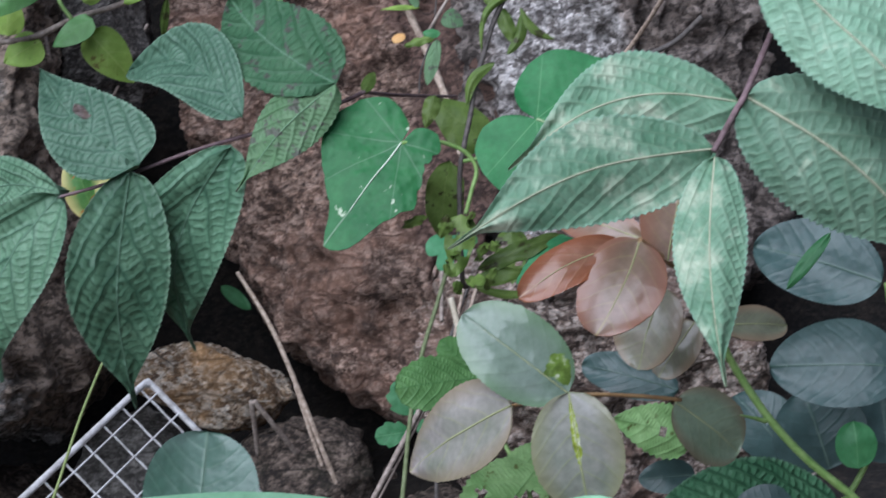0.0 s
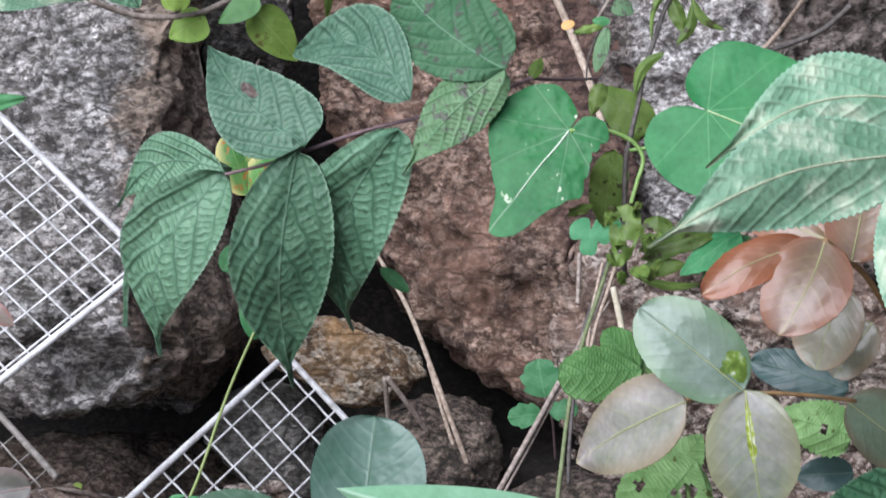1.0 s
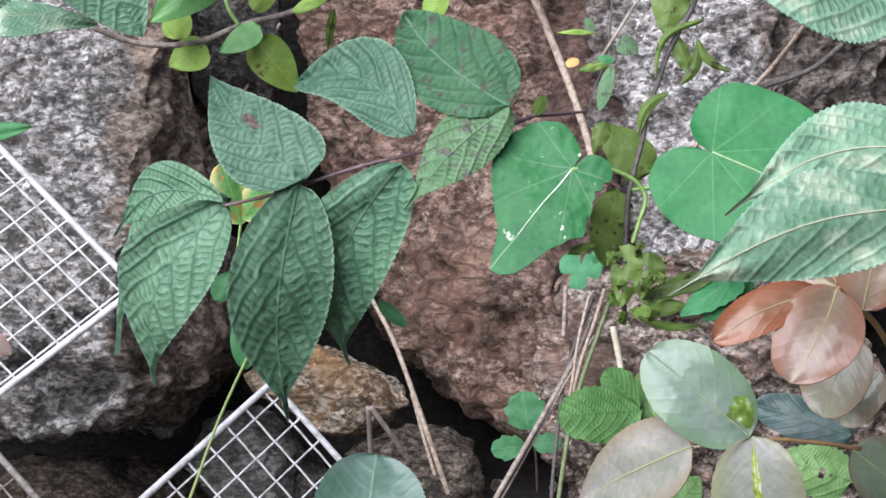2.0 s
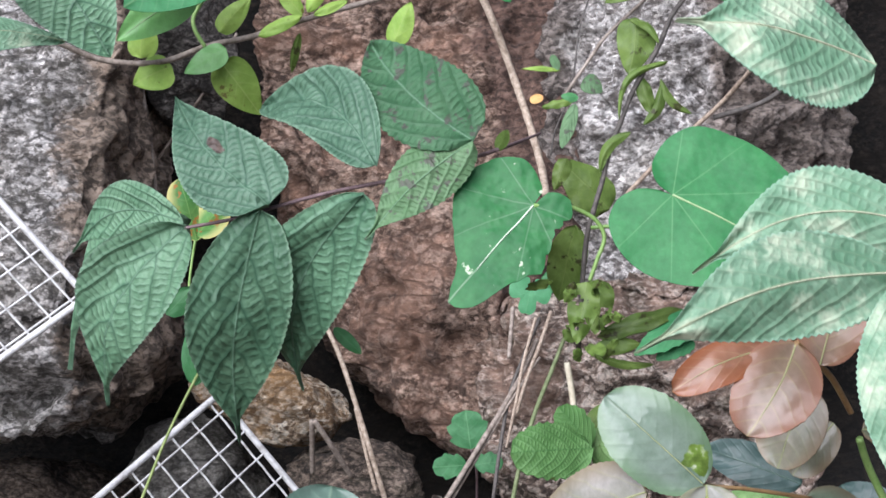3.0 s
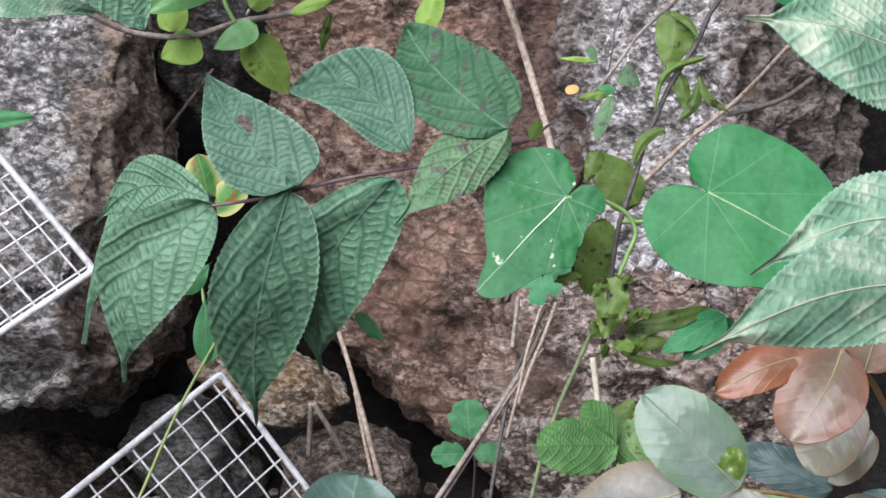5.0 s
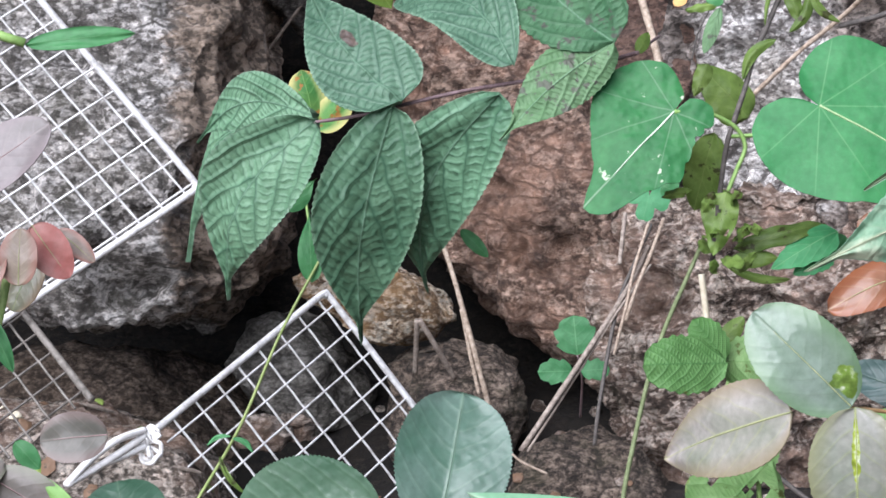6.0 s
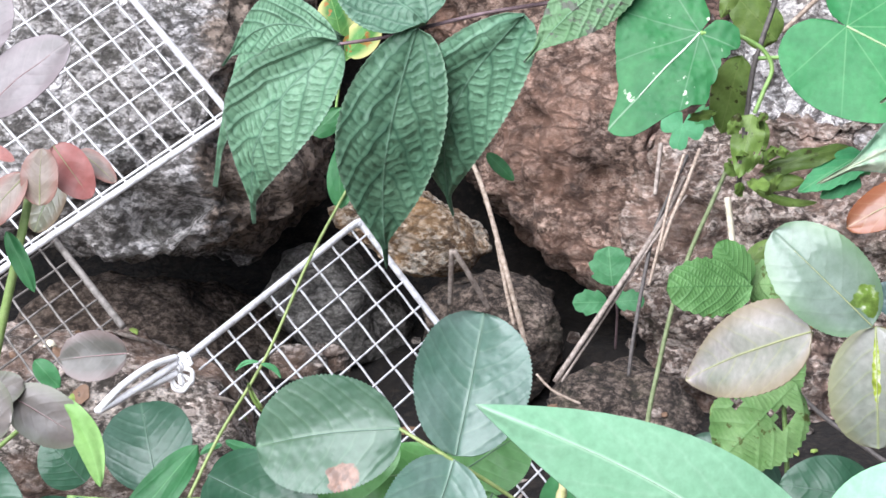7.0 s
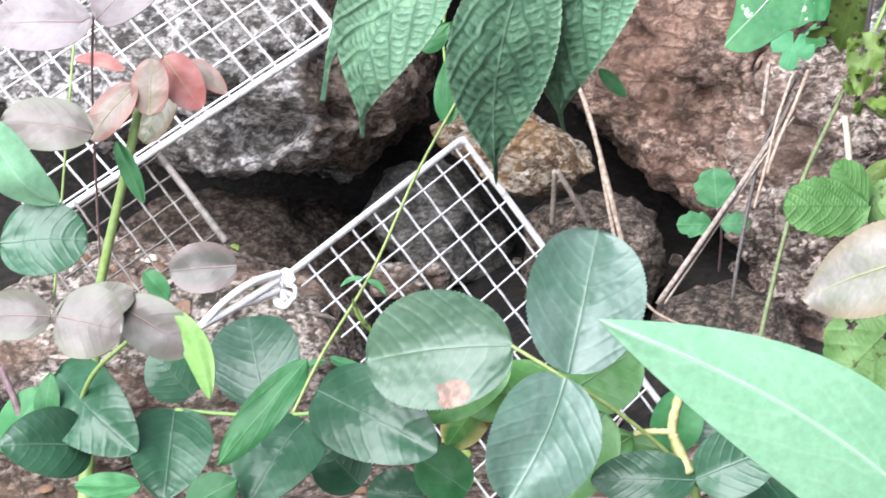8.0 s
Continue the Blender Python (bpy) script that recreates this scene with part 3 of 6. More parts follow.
def boulder(name, at, sides, faces, material, label, category="boulder", level=5, lumps=0.012, seed=0, sharp=50.0, back=None, chips=16, cracks=(), hollows=(), group="stones of the bank"):
    """A stone as a rounded body between planes: sides are (angle in the face, distance), faces are (angle, lift towards the viewer, distance); cracks are (x, z, x, z, depth, width)
    and hollows (x, z, reach, reach, depth) sunk into its front; metres."""
    dirs, tris = BALLS[level]
    planes = [(a, 0.0, d) for a, d in sides] + list(faces)
    size = max(d for _, d in sides)
    planes.append((0, -90, back or size * 1.1))
    n = np.array([(math.cos(radians(a)) * math.cos(radians(b)), -math.sin(radians(b)), math.sin(radians(a)) * math.cos(radians(b))) for a, b, _ in planes])
    d = np.array([p[2] for p in planes])
    rng = np.random.default_rng(seed + 11)

    def reach(u):
        return ((np.maximum(u @ n.T, 0) / d) ** sharp).sum(1) ** (-1 / sharp)

    # broken corners: small facets struck off the body
    u = rng.normal(size=(chips, 3))
    u /= np.linalg.norm(u, axis=1)[:, None]
    t = u + rng.normal(scale=0.25, size=u.shape)
    t /= np.linalg.norm(t, axis=1)[:, None]
    e = reach(u) * rng.uniform(0.95, 0.99, chips) * (u * t).sum(1)
    n, d = np.vstack([n, t]), np.r_[d, e]
    v = dirs * reach(dirs)[:, None]
    weight = (np.maximum(dirs @ n.T, 0) / d * reach(dirs)[:, None]) ** sharp
    lift = weight @ n
    lift /= np.linalg.norm(lift, axis=1)[:, None]
    out = []
    off = Vector((seed * 3.7, seed * 1.3, seed * 2.1))
    for p, u in zip(v, lift):
        q = Vector(p) + off
        bend = Vector((noise.noise(q * 30), noise.noise(q * 30 + Vector((7, 0, 0))), noise.noise(q * 30 + Vector((0, 7, 0))))) * 0.012
        # swells, struck facets and their edges, then grains
        h = 0.9 * noise.noise(q * 9) + 1.3 * noise.noise((q + bend) * 26, noise_basis="VORONOI_F1") + 0.7 * noise.noise((q + bend) * 70, noise_basis="VORONOI_F1")
        h += 0.8 * abs(noise.noise(q * 21)) + 0.3 * noise.noise(q * 130) + 0.3 * noise.noise(q * 280) - 1.0
        out.append(p + u * (h * lumps))
    out = np.array(out)
    front = np.clip(-out[:, 1] / 0.02, 0, 1)
    warp = np.array([(noise.noise(Vector(p) * 28 + off), noise.noise(Vector(p) * 28 - off)) for p in out]) if cracks or hollows else None
    for x0, z0, x1, z1, depth, wide in cracks:
        px, pz = out[:, 0] + 0.012 * warp[:, 0] - x0, out[:, 2] + 0.012 * warp[:, 1] - z0
        k = np.clip((px * (x1 - x0) + pz * (z1 - z0)) / ((x1 - x0) ** 2 + (z1 - z0) ** 2), 0, 1)
        far = np.hypot(px - k * (x1 - x0), pz - k * (z1 - z0))
        out[:, 1] += depth * front * np.exp(-(far / wide) ** 2)
    for x0, z0, rx, rz, depth in hollows:
        far = np.hypot((out[:, 0] + 0.016 * warp[:, 0] - x0) / rx, (out[:, 2] + 0.016 * warp[:, 1] - z0) / rz)
        out[:, 1] += depth * front / (1 + np.exp((far - 1) * 9))
    ob = mesh_object(name, [tuple(p) for p in out], tris, material)
    ob.matrix_world = BANK @ Matrix.Translation(at)
    return tagged(ob, label=label, category=category, group=group)


def tube(name, points, radius, material, parent=None, label="", sides=7, taper=1.0, knots=0.0, seed=0):
    """A stalk, twig or wire along a smooth line through a few points."""
    pts = [Vector(p) for p in points]
    line = []
    for i in range(len(pts) - 1):
        a, b, c, e = pts[max(i - 1, 0)], pts[i], pts[i + 1], pts[min(i + 2, len(pts) - 1)]
        steps = 8 if len(pts) > 2 else 12
        for j in range(steps):
            t = j / steps
            line.append(0.5 * ((2 * b) + (c - a) * t + (2 * a - 5 * b + 4 * c - e) * t * t + (3 * b - a - 3 * c + e) * t ** 3))
    line.append(pts[-1])
    verts, faces = [], []
    up = Vector((0.31, -0.87, 0.21))
    for i, p in enumerate(line):
        way = (line[min(i + 1, len(line) - 1)] - line[max(i - 1, 0)]).normalized()
        a = way.cross(up).normalized()
        b = way.cross(a)
        r = radius * (1 + (taper - 1) * i / (len(line) - 1))
        if knots:
            r *= 1 + knots * noise.noise(Vector((i * 0.9, seed, 3.1)))
        for s in range(sides):
            t = 2 * math.pi * s / sides
            verts.append(tuple(p + (a * math.cos(t) + b * math.sin(t)) * r))
    m = len(line)
    for i in range(m - 1):
        for s in range(sides):
            q = (s + 1) % sides
            faces.append((i * sides + s, i * sides + q, (i + 1) * sides + q, (i + 1) * sides + s))
    faces.append(tuple(range(sides))[::-1])
    faces.append(tuple((m - 1) * sides + s for s in range(sides)))
    return mesh_object(name, verts, faces, material, parent, label)


def outline(shape, s):
    """Half the width of a leaf, as a share of the widest, at s from base to tip."""
    if shape == "acuminate":
        body = (s ** 0.46) * max(0.0, 1 - (s / 0.91) ** 2.1) ** 1.25 / 0.5
        tail = 0.17 * (1 - s) ** 0.6 * min(1.0, 3 * s)
        return (body ** 3 + tail ** 3) ** (1 / 3)
    if shape == "broad":
        return (s ** 0.42) * (1 - s) ** 0.85 / 0.4355
    if shape == "round":
        return (s ** 0.48) * (1 - s) ** 0.5 / 0.507 * (1 - 0.25 * max(0.0, s - 0.9) * 10 * (1 - s) * 4)
    if shape == "delta":
        return (s ** 0.35) * (1 - s) ** 1.15 / 0.4311
    if shape == "ovate":
        return (s ** 0.5) * (1 - s) ** 0.62 / 0.4619
    if shape == "lance":
        return (s ** 0.6) * (1 - s) ** 0.7 / 0.4085
    if shape == "willow":
        return (s ** 0.75) * (1 - s) / 0.3027
    if shape == "blade":
        return (s ** 0.25) * (1 - s) ** 0.6 / 0.665
    return (s * (1 - s)) ** 0.5 * 2


def leaf(parent, base, tip, width, material, shape="acuminate", turn=0.0, fold=0.1, arch=0.06, sweep=0.0, teeth=0, bite=0.06,
         ripple=0.0, curl=0.0, quilt=0.0, ribs=8, holes=(), uneven=0.045, rib=None, label="", name="leaf", thick=0.0004, seed=None):
    """A leaf from base to tip, in bank coordinates. turn: degrees by which its face leans to one side; fold: sides drop from the midrib;
    arch: bow along its length; sweep: midrib curved sideways; curl: tip bent away; ripple: waved margin; holes: (s, v, r) eaten out;
    rib: the material of a raised midrib."""
    if seed is None:
        seed = int(abs(base[0] * 7919 + base[2] * 10473) * 100) % 97
    a, b = local(parent, base), local(parent, tip)
    axis = b - a
    length = np.linalg.norm(axis)
    axis = axis / length
    face = np.array((0.0, -1.0, 0.25))
    face = face - axis * (face @ axis)
    face /= np.linalg.norm(face)
    side = np.cross(axis, face)
    turn += (seed % 9 - 4) * 2.5
    c, s_ = math.cos(radians(turn)), math.sin(radians(turn))
    face, side = face * c + side * s_, side * c - face * s_
    nu = max(14, min(80, teeth * 2)) if teeth else 18
    nv = 16 if quilt else 8
    half = width / 2
    top, uvs, spans = [], [], []
    for i in range(nu + 1):
        s = i / nu
        w = outline(shape, s) * half
        for j in range(nv + 1):
            v = 2 * j / nv - 1
            e = abs(v)
            ww = w
            if teeth and e > 0.99:
                ww = w * (1 + bite * ((s * teeth) % 1.0 - 0.5) * 2) + 0.0003
            x = s * length
            y = v * ww + sweep * length * math.sin(math.pi * s)
            z = arch * length * math.sin(math.pi * s) - fold * e * w - curl * length * s ** 3
            z += ripple * length * e * e * math.sin(s * 17 + seed * 2 + (1.7 if v > 0 else 0))
            z += uneven * length * noise.noise(Vector((s * 2.6, v * 1.4, seed * 1.7)))
            if quilt:
                z += quilt * half * abs(math.sin(math.pi * (s - 0.42 * (e * w / half) ** 1.4) * ribs)) * (1 - 0.6 * e) * min(1, 4 * (1 - s))
            top.append(a + axis * x + side * y + face * z)
            uvs.append((s, (v + 1) / 2))
            spans.append((s, 0.5 + v * w / width))
    m = nv + 1
    count = len(top)
    verts = [tuple(p) for p in top] + [tuple(p - face * thick) for p in top]
    faces = []
    for i in range(nu):
        for j in range(nv):
            s, v = (i + 0.5) / nu, 2 * (j + 0.5) / nv - 1
            if any(((s - h[0]) * length) ** 2 + ((v - h[1]) * half) ** 2 < (h[2] * half) ** 2 for h in holes):
                continue
            q = (i * m + j, (i + 1) * m + j, (i + 1) * m + j + 1, i * m + j + 1)
            faces.append(q)
            faces.append(tuple(k + count for k in q[::-1]))
    uvs, spans = uvs + uvs, spans + spans
    for j in (0, nv):
        at = len(verts)
        for i in range(nu + 1):
            verts += [verts[i * m + j], verts[i * m + j + count]]
            uvs += [uvs[i * m + j]] * 2
            spans += [spans[i * m + j]] * 2
        for i in range(nu):
            q = (at + 2 * i, at + 2 * i + 1, at + 2 * i + 3, at + 2 * i + 2)
            faces.append(q if not j else q[::-1])
    ob = mesh_object(name, verts, faces, material, parent, label, uvs, spans=spans)
    if rib is not None:
        mid = [top[i * m + nv // 2] + face * 0.0001 for i in range(0, nu + 1, max(1, nu // 8))]
        tube("midrib", mid[:-1], max(0.00022, width * 0.0075), rib, ob, sides=5, taper=0.3)
    return ob


def heart_leaf(parent, base, tip, width, material, turn=0.0, notch=16.0, point=1.7, cup=0.03, bites=(), sides=None, rough=0.03, rib=None, label="", seed=1, thick=0.0004):
    """A heart-shaped leaf round its stalk's end at base. bites: (angle, depth, spread) eaten from the margin;
    sides: (angle, share of the length) where the margin is not that of a whole leaf."""
    a, b = local(parent, base), local(parent, tip)
    axis = b - a
    length = np.linalg.norm(axis)
    axis = axis / length
    face = np.array((0.0, -1.0, 0.25))
    face = face - axis * (face @ axis)
    face /= np.linalg.norm(face)
    side = np.cross(axis, face)
    c, s_ = math.cos(radians(turn)), math.sin(radians(turn))
    face, side = face * c + side * s_, side * c - face * s_
    half = width / 2
    nt_, nr = 96, 12
    top, uvs = [], []
    for i in range(nt_ + 1):
        g = -180 + notch + (360 - 2 * notch) * i / nt_
        t = abs(g)
        # reach: the tip ahead, the flanks at the side, round lobes behind
        r = half * np.interp(t, (40, 55, 70, 90, 105, 125, 145, 160, 175), (1.1, 1.06, 1.06, 1.03, 0.95, 0.8, 0.68, 0.58, 0.4))
        if t < 42:
            k = (1 - t / 42) ** point
            r = length * k + r * (1 - k)
        if sides:
            r = length * np.interp(g, [a_ for a_, _ in sides], [r_ for _, r_ in sides])
        for ang, depth, spread in bites:
            r *= 1 - depth * math.exp(-((g - ang) / spread) ** 2)
        r *= 1 + 0.012 * noise.noise(Vector((g * 0.12, seed, 0)))
        for j in range(nr + 1):
            q = j / nr
            x, y = q * r * math.cos(radians(g)), q * r * math.sin(radians(g))
            z = -cup * half * (q * r / half) ** 2 + 0.03 * half * math.sin(g * 0.09 + seed) * q * q
            z += rough * half * noise.noise(Vector((x / half * 2, y / half * 2, seed * 3.1))) + max(0.0, rough - 0.03) * half * noise.noise(Vector((x / half * 6, y / half * 6, seed)))
            top.append(a + axis * x + side * y + face * z)
            uvs.append((q * r / length, 0.5 + g / 360))
    m, count = nr + 1, (nt_ + 1) * (nr + 1)
    verts = [tuple(p) for p in top] + [tuple(p - face * thick) for p in top]
    faces = []
    for i in range(nt_):
        for j in range(nr):
            q = (i * m + j, i * m + j + 1, (i + 1) * m + j + 1, (i + 1) * m + j)
            faces.append(q)
            faces.append(tuple(k + count for k in q[::-1]))
    uvs = uvs + uvs
    at = len(verts)
    for i in range(nt_ + 1):
        verts += [verts[i * m + nr], verts[i * m + nr + count]]
        uvs += [uvs[i * m + nr]] * 2
    for i in range(nt_):
        faces.append((at + 2 * i, at + 2 * i + 1, at + 2 * i + 3, at + 2 * i + 2))
    ob = mesh_object("leaf", verts, faces, material, parent, label, uvs)
    if rib is not None:
        mid = [top[(nt_ // 2) * m + j] + face * 0.0001 for j in range(0, nr + 1, 2)]
        tube("midrib", mid[:-2], max(0.0003, width * 0.0075), rib, ob, sides=5, taper=0.35, knots=0.4)
    return ob


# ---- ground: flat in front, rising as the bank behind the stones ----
def ground_sheet():
    xs = [-3000, -300, -30, -5, -2] + [-1 + 0.03 * i for i in range(67)] + [2, 5, 30, 300, 3000]
    profile = [(-3000, 0), (-300, 0), (-30, 0), (-5, 0), (-2, 0)] + [(-1 + 0.04 * i, 0) for i in range(42)]
    profile += [(0.684 + 0.466 * h, h) for h in [0.02 + 0.05 * i for i in range(28)]] + [(2, 1.42), (5, 1.45), (30, 1.5), (300, 1.5), (3000, 1.5)]
    verts, faces = [], []
    for y, h in profile:
        for x in xs:
            near = 1.0 if abs(x) < 1.5 and -1.5 < y < 2 else 0.0
            n = noise.fractal(Vector((x * 6, y * 6, h * 6)), 0.8, 2.2, 5) * 0.02 * near
            verts.append((x, y - (n if h > 0.01 else 0), h + n - 0.012))
    m = len(xs)
    for i in range(len(profile) - 1):
        for j in range(m - 1):
            faces.append((i * m + j, i * m + j + 1, (i + 1) * m + j + 1, (i + 1) * m + j))
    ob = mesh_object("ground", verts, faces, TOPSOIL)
    # the bank takes the soil whose colour holds the gaps' shade
    ob.data.materials.append(SHADED_SOIL)
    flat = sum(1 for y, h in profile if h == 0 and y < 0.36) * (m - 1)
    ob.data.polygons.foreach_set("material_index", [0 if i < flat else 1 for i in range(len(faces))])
    return tagged(ob, label="bare soil under the stones, darkened behind them to give the shade of the gaps", category="ground", kind="structure")


ground_sheet()


def wire_rack(name, corner, across, down, cells, rows, label, frame_mat, wire_mat, frame_r=0.0019, wire_r=0.00062, off=(0.7, 0.5), bent=True):
    """A crimped wire mesh in a bent rod frame. across and down: the ways of one cell from the corner; cells and rows: how many; bent: the rod turns the corner."""
    t = thing(name, corner, label, "wire rack")
    u, w = Vector(across), Vector(down)
    n = u.cross(w).normalized()
    e = 0.35
    line = [u * cells] + [u * (cells - (cells - e) * k / 3) for k in (1, 2, 3)] + [u * 0.1 + w * 0.1] + [w * (e + (rows - e) * k / 3) for k in (0, 1, 2, 3)]
    if not bent:
        line = [w * rows * k / 3 for k in (0, 1, 2, 3)]
    tube("frame_rod", line, frame_r, frame_mat, t, "thick bent rod", sides=10)
    for k in range(int(rows)):
        at = w * (k + off[1])
        tube("wire", [at + u * (0.1 + i * 0.5) + n * (wire_r * 0.15 * (1 if (i + k) % 2 else -1)) for i in range(int(cells * 2))], wire_r, wire_mat, t, sides=6)
    for k in range(int(cells)):
        at = u * (k + off[0])
        tube("wire", [at + w * (0.1 + i * 0.25) - n * (wire_r * 0.35 * (0, 1, 0, -1)[i % 4]) for i in range(int(rows * 4))], wire_r * 1.1, wire_mat, t, sides=6, knots=0.25)
    return t


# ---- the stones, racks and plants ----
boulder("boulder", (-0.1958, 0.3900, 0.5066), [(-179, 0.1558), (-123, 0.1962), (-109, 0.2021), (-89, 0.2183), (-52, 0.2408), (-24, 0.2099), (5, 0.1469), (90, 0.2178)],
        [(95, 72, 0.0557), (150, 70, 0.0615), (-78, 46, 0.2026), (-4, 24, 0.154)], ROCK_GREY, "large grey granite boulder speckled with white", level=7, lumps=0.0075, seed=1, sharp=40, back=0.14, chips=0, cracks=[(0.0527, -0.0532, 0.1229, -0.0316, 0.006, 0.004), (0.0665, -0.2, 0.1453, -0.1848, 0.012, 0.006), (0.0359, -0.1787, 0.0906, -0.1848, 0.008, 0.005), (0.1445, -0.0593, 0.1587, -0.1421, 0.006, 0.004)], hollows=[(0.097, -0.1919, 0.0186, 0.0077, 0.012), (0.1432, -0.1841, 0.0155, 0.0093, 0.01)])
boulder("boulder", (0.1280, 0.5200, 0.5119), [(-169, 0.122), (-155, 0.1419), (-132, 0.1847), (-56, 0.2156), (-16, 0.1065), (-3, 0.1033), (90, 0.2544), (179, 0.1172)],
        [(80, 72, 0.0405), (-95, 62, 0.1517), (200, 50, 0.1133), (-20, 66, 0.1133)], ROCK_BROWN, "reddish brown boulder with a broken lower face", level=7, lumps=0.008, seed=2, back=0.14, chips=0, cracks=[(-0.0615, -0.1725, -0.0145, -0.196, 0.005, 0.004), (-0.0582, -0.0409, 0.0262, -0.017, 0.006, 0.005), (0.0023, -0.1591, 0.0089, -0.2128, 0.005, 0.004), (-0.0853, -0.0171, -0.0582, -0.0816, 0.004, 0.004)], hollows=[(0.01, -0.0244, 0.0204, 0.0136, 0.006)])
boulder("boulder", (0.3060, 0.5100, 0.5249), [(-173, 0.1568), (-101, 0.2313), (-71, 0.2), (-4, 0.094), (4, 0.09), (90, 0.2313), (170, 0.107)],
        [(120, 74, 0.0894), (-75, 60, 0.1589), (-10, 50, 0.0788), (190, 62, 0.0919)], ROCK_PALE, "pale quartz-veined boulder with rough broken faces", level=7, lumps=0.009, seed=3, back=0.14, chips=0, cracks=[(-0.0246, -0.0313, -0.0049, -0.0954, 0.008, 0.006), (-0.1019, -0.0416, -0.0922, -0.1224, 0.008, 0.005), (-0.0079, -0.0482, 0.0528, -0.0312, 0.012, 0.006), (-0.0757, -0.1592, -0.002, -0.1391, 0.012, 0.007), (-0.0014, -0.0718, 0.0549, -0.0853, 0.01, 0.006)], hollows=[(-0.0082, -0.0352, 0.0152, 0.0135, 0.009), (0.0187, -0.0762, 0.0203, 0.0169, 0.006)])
boulder("boulder", (0.2858, 0.4900, 0.2732), [(-176, 0.1412), (-164, 0.1349), (-128, 0.1286), (-95, 0.1129), (-72, 0.1063), (-24, 0.075), (12, 0.066), (93, 0.107), (115, 0.1393)],
        [(95, 68, 0.1015), (-85, 68, 0.0717), (180, 50, 0.1277)], ROCK_PINK, "lower pinkish grey boulder, cracked and weathered", level=7, lumps=0.009, seed=4, back=0.14, chips=0, cracks=[(-0.1367, 0.0518, -0.0842, 0.0321, 0.012, 0.006), (-0.1303, 0.0059, -0.0777, 0.0255, 0.01, 0.006), (-0.0348, 0.0518, -0.0091, -0.0268, 0.012, 0.007), (-0.1238, -0.0333, -0.0519, -0.0594, 0.01, 0.006)], hollows=[(-0.0391, 0.0524, 0.02, 0.01, 0.012)])
boulder("stone", (0.0179, 0.4750, 0.3066), [(-163, 0.0471), (-122, 0.0288), (-110, 0.0271), (-87, 0.0294), (-54, 0.0397), (35, 0.0376), (61, 0.0296), (93, 0.0289), (126, 0.0422)],
        [(90, 60, 0.0371), (-80, 62, 0.0350), (10, 50, 0.0424)], ROCK_ORANGE, "small ochre and rust coloured stone wedged between boulders", level=5, lumps=0.004, seed=5, back=0.08)
boulder("stone", (0.0649, 0.4700, 0.2320), [(-180, 0.0456), (-153, 0.0436), (-89, 0.0480), (-26, 0.0431), (-12, 0.0416), (18, 0.0483), (73, 0.0490), (93, 0.0476), (121, 0.0542)],
        [(90, 70, 0.0423), (-60, 62, 0.0423), (170, 50, 0.0423)], ROCK_DARK, "brownish grey stone under the ochre one", level=5, lumps=0.005, seed=6, back=0.08)
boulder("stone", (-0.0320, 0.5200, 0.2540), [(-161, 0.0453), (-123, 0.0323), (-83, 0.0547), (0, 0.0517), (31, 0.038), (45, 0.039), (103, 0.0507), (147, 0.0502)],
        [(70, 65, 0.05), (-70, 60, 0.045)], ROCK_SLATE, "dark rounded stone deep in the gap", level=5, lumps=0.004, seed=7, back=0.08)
# added stone: stands in for the dim brown soil under the boulder
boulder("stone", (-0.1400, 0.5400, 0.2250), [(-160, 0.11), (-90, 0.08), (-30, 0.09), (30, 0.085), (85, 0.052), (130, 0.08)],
        [(80, 25, 0.075), (-60, 62, 0.09)], ROCK_UMBER, "added dark brown stone standing in for the shaded soil under the boulder", level=5, lumps=0.004, seed=15, back=0.1)
boulder("stone", (-0.1688, 0.3800, 0.2010), [(-126, 0.0792), (-89, 0.08), (-51, 0.115), (-10, 0.12), (5, 0.104), (20, 0.094), (36, 0.08), (69, 0.05), (86, 0.044), (122, 0.064), (174, 0.1042)],
        [(82, 20, 0.075), (72, 58, 0.095), (-60, 62, 0.11)], ROCK_EARTH, "earthy brown stone sloping out of the soil", level=6, lumps=0.005, seed=8, back=0.2, chips=0)
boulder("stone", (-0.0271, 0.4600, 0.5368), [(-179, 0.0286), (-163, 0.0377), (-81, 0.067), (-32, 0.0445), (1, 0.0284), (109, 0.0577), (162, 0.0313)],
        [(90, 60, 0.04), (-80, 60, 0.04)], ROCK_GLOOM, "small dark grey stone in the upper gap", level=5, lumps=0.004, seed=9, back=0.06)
boulder("stone", (0.1468, 0.4600, 0.1681), [(-89, 0.0619), (5, 0.0584), (54, 0.0534), (110, 0.0573), (169, 0.0512)],
        [(80, 60, 0.06), (-60, 70, 0.07)], ROCK_DARK, "dark stone half sunk in the soil", level=5, lumps=0.006, seed=10, back=0.1)
boulder("stone", (-0.0476, 0.3850, 0.2272), [(-170, 0.0160), (-95, 0.0090), (-40, 0.0128), (20, 0.0160), (80, 0.0099), (130, 0.0120)],
        [(90, 55, 0.0081), (-70, 60, 0.0081)], ROCK_EARTH, "small reddish brown stone under the wire rack", level=4, lumps=0.003, seed=11, back=0.03)
boulder("stone", (-0.0290, 0.4000, 0.2300), [(-170, 0.0200), (-95, 0.0095), (-40, 0.0160), (20, 0.0200), (80, 0.0105), (130, 0.0150)],
        [(90, 55, 0.0086), (-70, 60, 0.0086)], ROCK_EARTH, "flat rust-coloured stone under the wire rack", level=4, lumps=0.003, seed=12, back=0.03)
